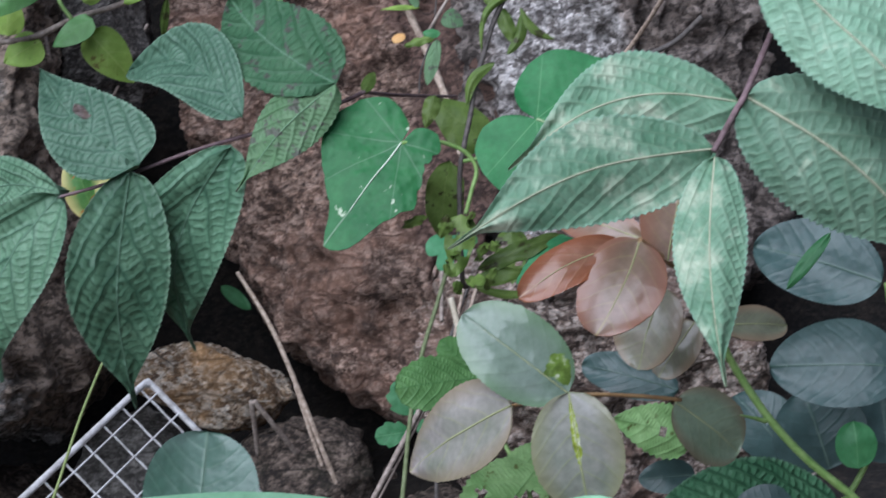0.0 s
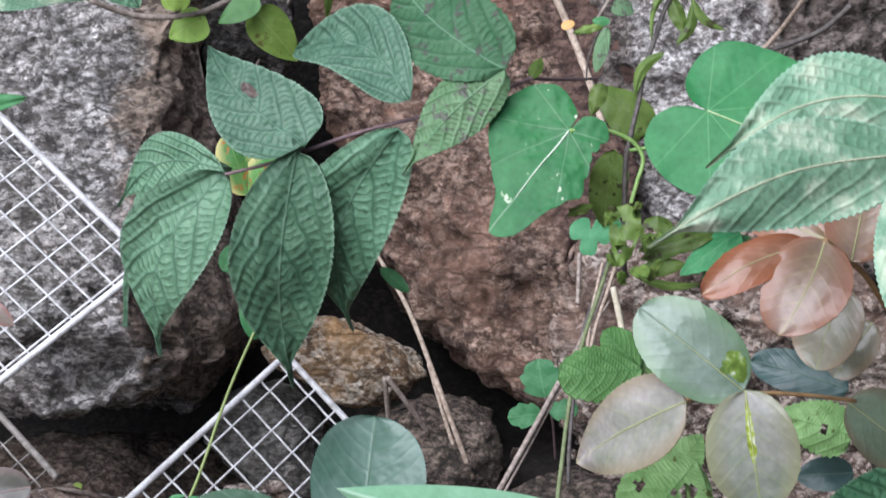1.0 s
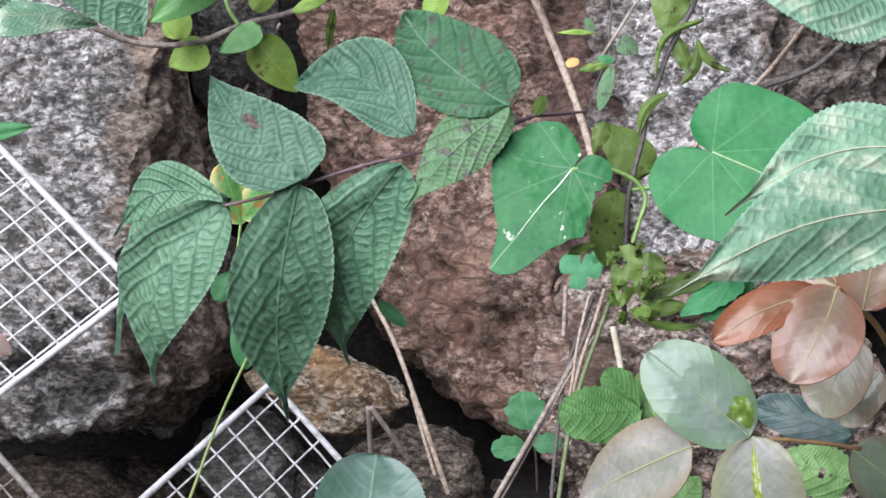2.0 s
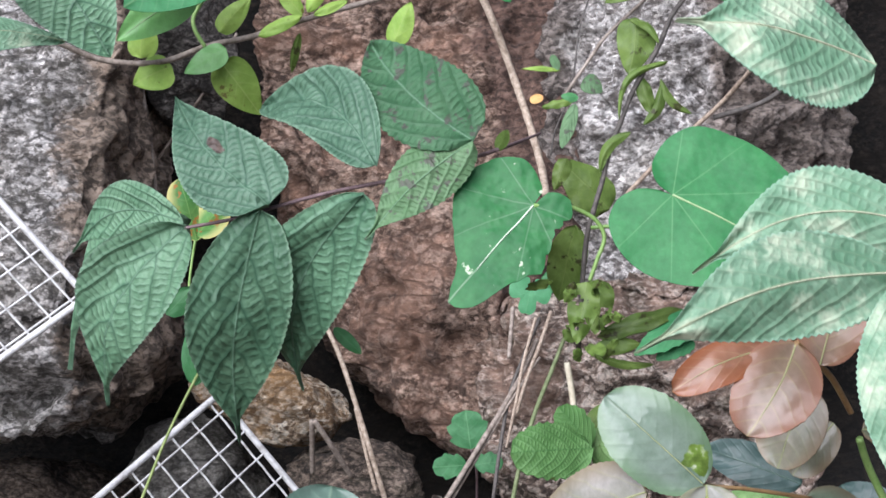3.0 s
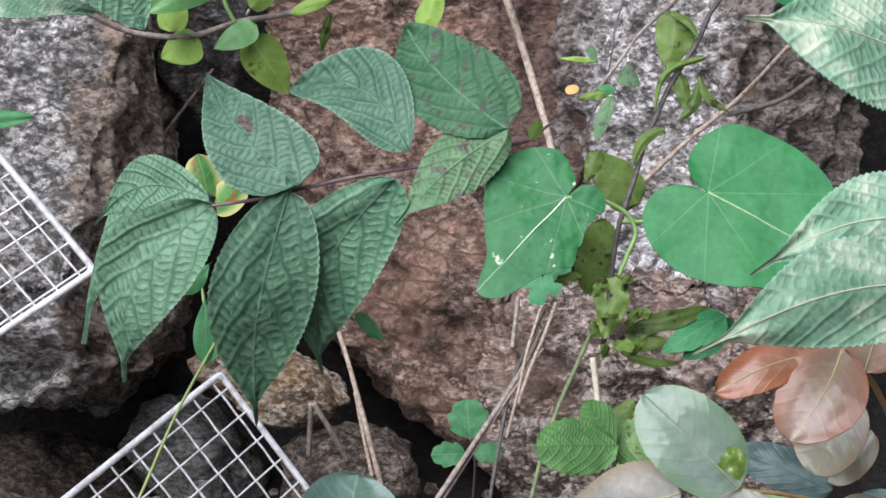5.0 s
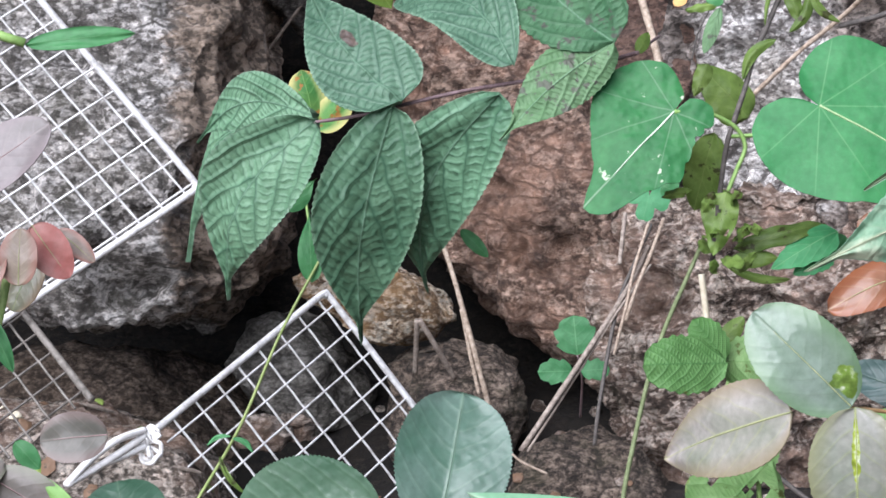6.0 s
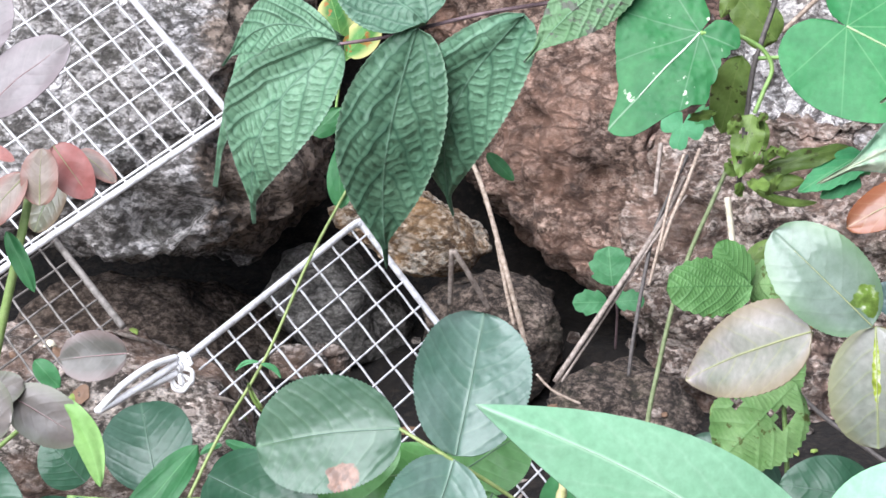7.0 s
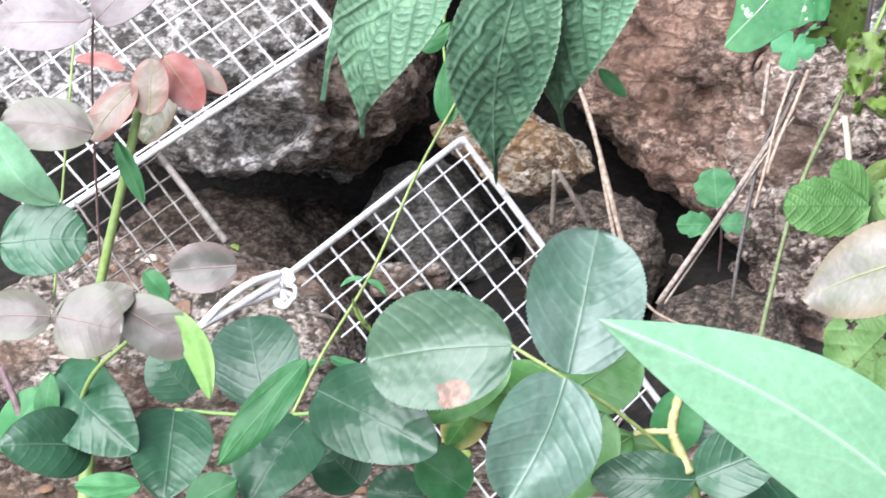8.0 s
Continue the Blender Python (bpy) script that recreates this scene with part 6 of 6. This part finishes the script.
leaf(rose_shoot, (-0.0782, -0.2200, 0.3108), (-0.0931, -0.2200, 0.2924), 0.0122, YOUNG_LEAF, "round", rib=VEIN_YELLOW, teeth=22, bite=0.02, fold=-0.12, arch=0.06)
leaf(rose_shoot, (-0.0724, -0.1950, 0.3121), (-0.0802, -0.1950, 0.2921), 0.0151, BLUSH_PALE, "ovate", rib=VEIN_PALE, teeth=22, bite=0.02, fold=-0.12, arch=0.06)
leaf(rose_shoot, (-0.0845, -0.2600, 0.3282), (-0.1169, -0.2600, 0.3270), 0.0192, LILAC_LEAF, "round", rib=PURPLE_STEM, teeth=22, bite=0.02, fold=-0.12, arch=0.06)
leaf(rose_shoot, (-0.0841, -0.2550, 0.3293), (-0.0569, -0.2550, 0.3517), 0.0200, LILAC_LEAF, "round", rib=PURPLE_STEM, teeth=22, bite=0.02, fold=-0.12, arch=0.06)
leaf(rose_shoot, (-0.0863, -0.2550, 0.3478), (-0.0791, -0.2550, 0.3688), 0.0165, LILAC_LEAF, "round", rib=PURPLE_STEM, teeth=22, bite=0.02, fold=-0.12, arch=0.06)
leaf(rose_shoot, (-0.0843, -0.2600, 0.3300), (-0.0983, -0.2600, 0.3223), 0.0091, LILAC_LEAF, "round", rib=PURPLE_STEM, teeth=22, bite=0.02, fold=-0.12, arch=0.06)
leaf(rose_shoot, (-0.0855, -0.2500, 0.2940), (-0.1156, -0.2500, 0.2972), 0.0186, PURPLE_LEAF, "round", rib=PURPLE_STEM, teeth=22, bite=0.02, fold=-0.12, arch=0.06)
tube("leaf_stalk", [Vector(p) - Vector(rose_shoot["root"]) for p in ((-0.0859, -0.2500, 0.3325), (-0.0928, -0.2200, 0.3106), (-0.1044, -0.1600, 0.2773), (-0.1107, -0.1200, 0.2375))], 0.00046, PURPLE_STEM, rose_shoot)
tube("leaf_stalk", [Vector(p) - Vector(rose_shoot["root"]) for p in ((-0.1082, -0.1800, 0.3301), (-0.1099, -0.1800, 0.3046), (-0.1146, -0.1700, 0.2691), (-0.1191, -0.1600, 0.2388))], 0.00046, YELLOW_CANE, rose_shoot)
leaf(rose_shoot, (-0.0846, -0.2200, 0.2921), (-0.0749, -0.2200, 0.2717), 0.0063, GRASS_LEAF, "lance", fold=0.3)
leaf(rose_shoot, (-0.1058, -0.3000, 0.2956), (-0.0890, -0.2800, 0.2706), 0.0151, LANCE_LEAF, "lance", sweep=0.1)
leaf(rose_shoot, (-0.1073, -0.2800, 0.2591), (-0.0801, -0.2800, 0.2604), 0.0247, ROSE_LEAF, "round", rib=VEIN_GREY, teeth=36, bite=0.032, fold=-0.16, arch=0.07)
leaf(rose_shoot, (-0.0371, -0.2600, 0.2528), (-0.0585, -0.2600, 0.2507), 0.0157, DUSK_LEAF, "round", rib=PURPLE_STEM, teeth=22, bite=0.02, fold=-0.12, arch=0.06)
leaf(rose_shoot, (-0.0847, -0.3000, 0.2379), (-0.0650, -0.3000, 0.2333), 0.0235, PURPLE_LEAF, "round", rib=PURPLE_STEM, teeth=22, bite=0.02, fold=-0.12, arch=0.06)
leaf(rose_shoot, (-0.0864, -0.3000, 0.2379), (-0.1086, -0.3000, 0.2375), 0.0149, PURPLE_LEAF, "round", rib=PURPLE_STEM, teeth=22, bite=0.02, fold=-0.12, arch=0.06)
leaf(rose_shoot, (-0.0891, -0.2850, 0.2345), (-0.0654, -0.2800, 0.2446), 0.0136, PURPLE_LEAF, "round", rib=PURPLE_STEM, teeth=22, bite=0.02, fold=-0.12, arch=0.06)
leaf(rose_shoot, (-0.0702, -0.2800, 0.2407), (-0.0474, -0.2800, 0.2273), 0.0170, PURPLE_LEAF, "round", rib=PURPLE_STEM, teeth=22, bite=0.02, fold=-0.12, arch=0.06)
leaf(rose_shoot, (-0.0665, -0.2600, 0.2506), (-0.0584, -0.2600, 0.2419), 0.0070, GRASS_LEAF, "lance")

leafy_branch = thing("leafy_branch", (0.0661, -0.0700, 0.4513), "grey branch with lime-green young leaves", "shrub")
tube("twig", [Vector(p) - Vector(leafy_branch["root"]) for p in ((0.1370, -0.0400, 0.4870), (0.1650, 0.1000, 0.5250), (0.2000, 0.2800, 0.5750), (0.2400, 0.5200, 0.6500))], 0.0022, BARK, leafy_branch, taper=1.5)
tube("twig", [Vector(p) - Vector(leafy_branch["root"]) for p in ((-0.0354, -0.0800, 0.4447), (-0.0184, -0.0700, 0.4383), (0.0045, -0.0700, 0.4365), (0.0250, -0.0700, 0.4426), (0.0432, -0.0700, 0.4459), (0.0661, -0.0700, 0.4525), (0.0937, -0.0600, 0.4613), (0.1172, -0.0500, 0.4703), (0.1365, -0.0400, 0.4867))], 0.00124, BARK, leafy_branch, knots=0.25)
leaf(leafy_branch, (0.0099, -0.0700, 0.4349), (-0.0060, -0.0700, 0.4277), 0.0150, LIME_LEAF, "broad")
leaf(leafy_branch, (0.0296, -0.0700, 0.4362), (0.0448, -0.0600, 0.4149), 0.0171, LIME_LEAF, "broad")
leaf(leafy_branch, (0.0329, -0.0800, 0.4397), (0.0158, -0.0800, 0.4300), 0.0112, ROSE_LIGHT, "broad", fold=0.3)
leaf(leafy_branch, (-0.0015, -0.0800, 0.4368), (0.0006, -0.0800, 0.4547), 0.0124, LIME_LEAF, "broad", fold=0.3)
leaf(leafy_branch, (0.0301, -0.0800, 0.4465), (0.0436, -0.0800, 0.4603), 0.0094, LIME_LEAF, "broad", fold=0.3)
leaf(leafy_branch, (0.0460, -0.0800, 0.4443), (0.0641, -0.0800, 0.4519), 0.0058, LIME_LEAF, "lance", fold=0.3)
leaf(leafy_branch, (0.0641, -0.0800, 0.4519), (0.0545, -0.0800, 0.4645), 0.0076, LIME_LEAF, "lance", fold=0.3)
leaf(leafy_branch, (0.0663, -0.0800, 0.4531), (0.0776, -0.0800, 0.4738), 0.0076, LIME_LEAF, "lance", fold=0.3)
leaf(leafy_branch, (0.0686, -0.0800, 0.4520), (0.0827, -0.0800, 0.4573), 0.0045, LIME_LEAF, "lance", fold=0.3)
leaf(leafy_branch, (0.0620, -0.0600, 0.4483), (0.0576, -0.0500, 0.4334), 0.0037, OLIVE_LEAF, "lance", fold=0.3)
leaf(leafy_branch, (0.1002, 0.0000, 0.4521), (0.1088, 0.0000, 0.4708), 0.0112, LIME_LEAF, "broad", fold=0.3)
leaf(leafy_branch, (0.0277, -0.0800, 0.4598), (0.0162, -0.0800, 0.4828), 0.0135, LIME_LEAF, "broad", fold=0.3)
tube("leaf_stalk", [Vector(p) - Vector(leafy_branch["root"]) for p in ((0.0242, -0.0750, 0.4411), (0.0195, -0.0750, 0.4526), (0.0274, -0.0750, 0.4653))], 0.00090, GREEN_STEM, leafy_branch)

leafy_branch = thing("leafy_branch", (-0.0317, -0.1600, 0.4663), "overhanging sprig with broad green leaves", "shrub")
tube("twig", [Vector(p) - Vector(leafy_branch["root"]) for p in ((-0.0470, -0.1400, 0.4750), (-0.0700, 0.0400, 0.5300), (-0.1000, 0.2500, 0.6000), (-0.1200, 0.4400, 0.6600))], 0.002, TWIG, leafy_branch, taper=1.5)
leaf(leafy_branch, (-0.0317, -0.1600, 0.4684), (-0.0039, -0.1600, 0.4248), 0.0350, ROUGH_LEAF, "broad", teeth=36, bite=0.024, quilt=0.05, ribs=5.5)
leaf(leafy_branch, (-0.0721, -0.1400, 0.4401), (-0.0247, -0.1300, 0.4365), 0.0159, PALE_ROUGH_LEAF, "broad", teeth=20, bite=0.04, quilt=0.03)
leaf(leafy_branch, (-0.0396, -0.1900, 0.4642), (-0.0551, -0.1900, 0.4316), 0.0258, ROUGH_LEAF, "broad", teeth=36, bite=0.024, quilt=0.05, ribs=5.5)
leaf(leafy_branch, (0.0223, -0.1000, 0.4607), (-0.0089, -0.1000, 0.4408), 0.0176, ROSE_LIGHT, "broad", rib=VEIN_PALE)
leaf(leafy_branch, (0.0323, -0.1200, 0.4725), (-0.0033, -0.1200, 0.4503), 0.0323, HEART_BRIGHT, "broad", rib=VEIN_PALE)
tube("twig", [Vector(p) - Vector(leafy_branch["root"]) for p in ((0.0165, -0.1400, 0.4705), (-0.0175, -0.1400, 0.4769), (-0.0472, -0.1400, 0.4746))], 0.00105, TWIG, leafy_branch)

grass_tuft = thing("grass_tuft", (-0.0586, -0.2500, 0.3794), "broad green grass blade reaching in", "grass")
tube("stem", [Vector(p) - Vector(grass_tuft["root"]) for p in ((-0.0660, -0.2500, 0.3780), (-0.1500, -0.2600, 0.3900), (-0.2000, -0.2600, 0.2400), (-0.2050, -0.2600, -0.1300))], 0.0016, GREEN_STEM, grass_tuft)
leaf(grass_tuft, (-0.0658, -0.2500, 0.3775), (-0.0303, -0.2500, 0.3811), 0.0073, GRASS_LEAF, "lance")
leaf(grass_tuft, (0.1355, -0.0600, 0.4827), (0.1494, -0.0600, 0.4580), 0.0126, HEART_LEAF, "lance", label='leaf')

stick = thing("dry_stalk", (0.0389, 0.4650, 0.3757), "dry straw-coloured stalk leaning on the stones", "stick")
tube("stalk", [Vector(p) - Vector(stick["root"]) for p in ((0.0389, 0.4650, 0.3757), (0.0574, 0.4350, 0.3378), (0.0705, 0.4250, 0.2956), (0.0801, 0.4250, 0.2599), (0.0888, 0.4350, 0.2276))], 0.0014, STRAW, stick, taper=1.3, knots=0.2)

stick = thing("dry_stalk", (0.0685, 0.4250, 0.2995), "broken straw piece beside the stalk", "stick")
tube("stalk", [Vector(p) - Vector(stick["root"]) for p in ((0.0685, 0.4250, 0.2995), (0.0738, 0.4250, 0.2725), (0.0790, 0.4250, 0.2488))], 0.0012, STRAW, stick, knots=0.2)

stick = thing("dry_stalk", (0.1903, 0.4350, 0.3579), "dry split stalk leaning across the stones", "stick")
tube("stalk", [Vector(p) - Vector(stick["root"]) for p in ((0.1903, 0.4350, 0.3579), (0.1671, 0.3950, 0.3123), (0.1362, 0.3750, 0.2658), (0.1031, 0.3550, 0.2177))], 0.00165, BARK, stick, knots=0.25)

stick = thing("dry_stalk", (0.1864, 0.4300, 0.3577), "thin brown stalk behind the split one", "stick")
tube("stalk", [Vector(p) - Vector(stick["root"]) for p in ((0.1864, 0.4300, 0.3577), (0.1707, 0.4000, 0.3258), (0.1600, 0.3900, 0.2989), (0.1490, 0.3700, 0.2463), (0.1457, 0.3700, 0.2203))], 0.0012, VINE, stick, knots=0.25)

stick = thing("dry_stalk", (0.1891, 0.4100, 0.3532), "thin straw-coloured stalk in a loose bundle", "stick")
tube("stalk", [Vector(p) - Vector(stick["root"]) for p in ((0.1891, 0.4100, 0.3532), (0.1802, 0.3900, 0.3321), (0.1711, 0.3800, 0.3120), (0.1645, 0.3800, 0.2921))], 0.00118, STRAW, stick, knots=0.2)

stick = thing("dry_stalk", (0.1792, 0.4000, 0.3494), "thin bent straw behind the split stalk", "stick")
tube("stalk", [Vector(p) - Vector(stick["root"]) for p in ((0.1792, 0.4000, 0.3494), (0.1701, 0.3900, 0.3223), (0.1644, 0.3800, 0.2988), (0.1577, 0.3800, 0.2725))], 0.00101, STRAW, stick, knots=0.2)

stick = thing("dry_stalk", (0.1805, 0.3950, 0.3255), "brown split fibre along the dry stalk", "stick")
tube("stalk", [Vector(p) - Vector(stick["root"]) for p in ((0.1805, 0.3950, 0.3255), (0.1565, 0.3850, 0.2922), (0.1329, 0.3750, 0.2560), (0.1070, 0.3550, 0.2177))], 0.00080, BARK, stick, knots=0.25)

stick = thing("dry_stalk", (0.1657, 0.4000, 0.3561), "short brown stalk lodged between the stones", "stick")
tube("stalk", [Vector(p) - Vector(stick["root"]) for p in ((0.1657, 0.4000, 0.3561), (0.1617, 0.3900, 0.3256))], 0.00134, BARK, stick)

stick = thing("dry_stalk", (0.1432, 0.3700, 0.5648), "upright dry stalk with a knot", "stick")
tube("stalk", [Vector(p) - Vector(stick["root"]) for p in ((0.1432, 0.3700, 0.5648), (0.1587, 0.3800, 0.5293), (0.1693, 0.3900, 0.5002), (0.1788, 0.3800, 0.4648), (0.1840, 0.3600, 0.4357), (0.1847, 0.3400, 0.4175))], 0.0024, STRAW, stick, knots=0.2)

stick = thing("dry_stalk", (0.3135, 0.3000, 0.4944), "grey forked twig crossing the pale boulder", "stick")
tube("stalk", [Vector(p) - Vector(stick["root"]) for p in ((0.3135, 0.3000, 0.4944), (0.2918, 0.3500, 0.4703), (0.2643, 0.3700, 0.4476), (0.2361, 0.3900, 0.4209))], 0.00141, STRAW, stick, knots=0.3)

stick = thing("dry_stalk", (0.3350, 0.3500, 0.4821), "dark twig on the pale boulder", "stick")
tube("stalk", [Vector(p) - Vector(stick["root"]) for p in ((0.3350, 0.3500, 0.4821), (0.3166, 0.3600, 0.4700), (0.2865, 0.3600, 0.4616))], 0.00163, VINE, stick)

stick = thing("dry_stalk", (0.0438, 0.4050, 0.2929), "short broken brown stick", "stick")
tube("stalk", [Vector(p) - Vector(stick["root"]) for p in ((0.0438, 0.4050, 0.2929), (0.0529, 0.4150, 0.2779), (0.0644, 0.4350, 0.2576))], 0.00167, BARK, stick)

stick = thing("dry_stalk", (0.0424, 0.4050, 0.2929), "short upright brown stick", "stick")
tube("stalk", [Vector(p) - Vector(stick["root"]) for p in ((0.0424, 0.4050, 0.2929), (0.0405, 0.4350, 0.2608))], 0.00167, BARK, stick)

stick = thing("dry_stalk", (0.0926, 0.3200, 0.2235), "curved pale straw on the soil", "stick")
tube("stalk", [Vector(p) - Vector(stick["root"]) for p in ((0.0926, 0.3200, 0.2235), (0.1021, 0.3200, 0.2141), (0.1171, 0.3200, 0.2070))], 0.00075, STRAW, stick)

stick = thing("dry_stalk", (-0.0591, 0.4200, 0.5423), "thin root hanging in the gap", "root")
tube("stalk", [Vector(p) - Vector(stick["root"]) for p in ((-0.0591, 0.4200, 0.5423), (-0.0542, 0.4100, 0.4955), (-0.0495, 0.4000, 0.4667), (-0.0468, 0.4000, 0.4325), (-0.0455, 0.4000, 0.3985))], 0.00137, BARK, stick)

stick = thing("dry_stalk", (0.0008, 0.4600, 0.5387), "thin root crossing the gap", "root")
tube("stalk", [Vector(p) - Vector(stick["root"]) for p in ((0.0008, 0.4600, 0.5387), (-0.0188, 0.4500, 0.5031), (-0.0307, 0.4600, 0.4884), (-0.0535, 0.4800, 0.4622))], 0.00106, BARK, stick)

stick = thing("dry_stalk", (0.1619, -0.1300, 0.3066), "bleached grey stalk lodged between the stones", "stick")
tube("stalk", [Vector(p) - Vector(stick["root"]) for p in ((0.1619, -0.1300, 0.3066), (0.1633, -0.1300, 0.2949), (0.1639, -0.1300, 0.2864))], 0.00128, CHIP, stick)

stick = thing("dry_stalk", (0.2383, 0.3000, 0.2113), "dark twig lying at the foot of the stones", "stick")
tube("stalk", [Vector(p) - Vector(stick["root"]) for p in ((0.2383, 0.3000, 0.2113), (0.2521, 0.3000, 0.1992), (0.2872, 0.2900, 0.1733))], 0.0014, VINE, stick, knots=0.25)

petal = thing("fallen_petal", (0.1538, -0.1300, 0.4079), "small yellow-orange withered petal caught on the vine", "petal")
leaf(petal, (0.1518, -0.1300, 0.4070), (0.1570, -0.1300, 0.4084), 0.0036, PETAL, "round", name='petal')

stick = thing("green_stalk", (0.0090, 0.0600, 0.3195), "thin green stalk standing before the stones", "stalk")
tube("stalk", [Vector(p) - Vector(stick["root"]) for p in ((0.0090, 0.0600, 0.3195), (-0.0084, 0.0500, 0.2853), (-0.0253, 0.0300, 0.2428), (-0.0435, 0.0100, 0.2087), (-0.0548, 0.0000, 0.1835))], 0.00068, OLIVE_CANE, stick, taper=1.2)
leaf(stick, (-0.0276, 0.0200, 0.2404), (-0.0381, 0.0200, 0.2362), 0.0021, SEEDLING_LEAF, "lance", fold=0.35, sweep=0.15)
leaf(stick, (-0.0269, 0.0200, 0.2396), (-0.0178, 0.0200, 0.2331), 0.0026, SEEDLING_LEAF, "lance", fold=0.35, sweep=-0.15)
leaf(stick, (-0.0325, 0.0200, 0.2318), (-0.0209, 0.0200, 0.2153), 0.0026, OLIVE_LEAF, "lance", fold=0.35, sweep=0.1)
leaf(stick, (-0.0422, 0.0200, 0.2062), (-0.0275, 0.0200, 0.2021), 0.0047, SEEDLING_LEAF, "lance", fold=0.35, sweep=0.05)
leaf(stick, (-0.0434, 0.0200, 0.2045), (-0.0532, 0.0200, 0.2001), 0.0034, SEEDLING_LEAF, "lance", fold=0.35, sweep=0.1)


# ---- litter on the soil and the earthy stone ----
bpy.context.view_layer.update()
FLOOR = [o for o in scene.objects if o.type == "MESH" and (o.name.startswith("ground") or (o.name.startswith("stone") and "earthy" in o["label"]) or (o.name.startswith("stone") and "sunk" in o["label"]))]


def drop_on(x, y):
    """The highest floor under a place, in the world, with its slope."""
    best = None
    for o in FLOOR:
        inv = o.matrix_world.inverted()
        hit, p, n, _ = o.ray_cast(inv @ Vector((x, y, 0.6)), (inv.to_3x3() @ Vector((0, 0, -1))).normalized())
        if hit:
            p, n = o.matrix_world @ p, (o.matrix_world.to_3x3() @ n).normalized()
            if best is None or p.z > best[0].z:
                best = (p, n)
    return best


def scatter(name, count, material, label, category, size, seed, stretch=2.5, bend=0.25, area=(-0.42, 0.3, -0.05, 0.46)):
    """Bits lying about: bent flakes of uneven size, one object."""
    rng = random.Random(seed)
    verts, faces = [], []
    for _ in range(count):
        found = drop_on(rng.uniform(area[0], area[1]), rng.uniform(area[2], area[3]))
        if not found:
            continue
        p, n = found
        a = Vector((rng.uniform(-1, 1), rng.uniform(-1, 1), rng.uniform(-0.3, 0.5)))
        a = (a - n * a.dot(n) * 0.8).normalized()
        b = n.cross(a).normalized()
        up = a.cross(b).normalized()
        s = size * rng.uniform(0.4, 1.5)
        w = s / stretch * rng.uniform(0.6, 1.4)
        at = len(verts)
        for lift in (0.0, -0.0007):
            for i in range(5):
                t = i / 4 - 0.5
                g = (1 - (2 * t) ** 2) ** 0.5 * 0.9 + 0.1
                for v in (-1, 0, 1):
                    z = bend * s * (1 - 4 * t * t) * rng.uniform(0.5, 1) - 0.3 * w * abs(v) * g + 0.002 + lift
                    verts.append(tuple(p + a * (t * s) + b * (v * w * g * rng.uniform(0.7, 1.2)) + up * z))
        for k in (0, 15):
            for i in range(4):
                for j in range(2):
                    q = (at + k + i * 3 + j, at + k + i * 3 + j + 1, at + k + i * 3 + j + 4, at + k + i * 3 + j + 3)
                    faces.append(q if k == 0 else q[::-1])
    ob = mesh_object(name, verts, faces, material, uvs=[(0.5, 0.5)] * len(verts))
    return tagged(ob, label=label, category=category, kind="stuff")


scatter("leaf_litter", 240, DEAD_LEAF, "dry brown leaf bits strewn over the soil", "leaf litter", 0.008, 3)
scatter("leaf_litter", 60, LIME_LEAF, "yellowed leaf bits strewn over the soil", "leaf litter", 0.006, 4)
scatter("dry_chips", 45, CHIP, "pale dry petals and chips on the soil", "dry chips", 0.006, 5, stretch=3.0, bend=0.5, area=(-0.42, 0.0, -0.05, 0.46))
scatter("twig_litter", 150, BARK, "thin broken twigs and straw on the soil", "twigs", 0.028, 6, stretch=16.0, bend=0.05)


def pebbles(count, seed):
    rng = random.Random(seed)
    v0, f0 = BALLS[2]
    verts, faces = [], []
    for _ in range(count):
        found = drop_on(rng.uniform(-0.45, 0.4), rng.uniform(-0.1, 0.6))
        if not found:
            continue
        p, s = found[0], rng.uniform(0.0015, 0.005)
        sx, sy, sz = (rng.uniform(0.7, 1.3) for _ in range(3))
        at = len(verts)
        for q in v0:
            k = s * (1 + 0.35 * noise.noise(Vector(q) * 1.7 + Vector((at, 0, 0))))
            verts.append((p.x + q[0] * k * sx, p.y + q[1] * k * sy, p.z + q[2] * k * sz + s * 0.3))
        faces += [[i + at for i in f] for f in f0]
    return tagged(mesh_object("gravel", verts, faces, ROCK_EARTH), label="small earthy pebbles and crumbs on the soil", category="gravel", kind="stuff")


pebbles(150, 8)
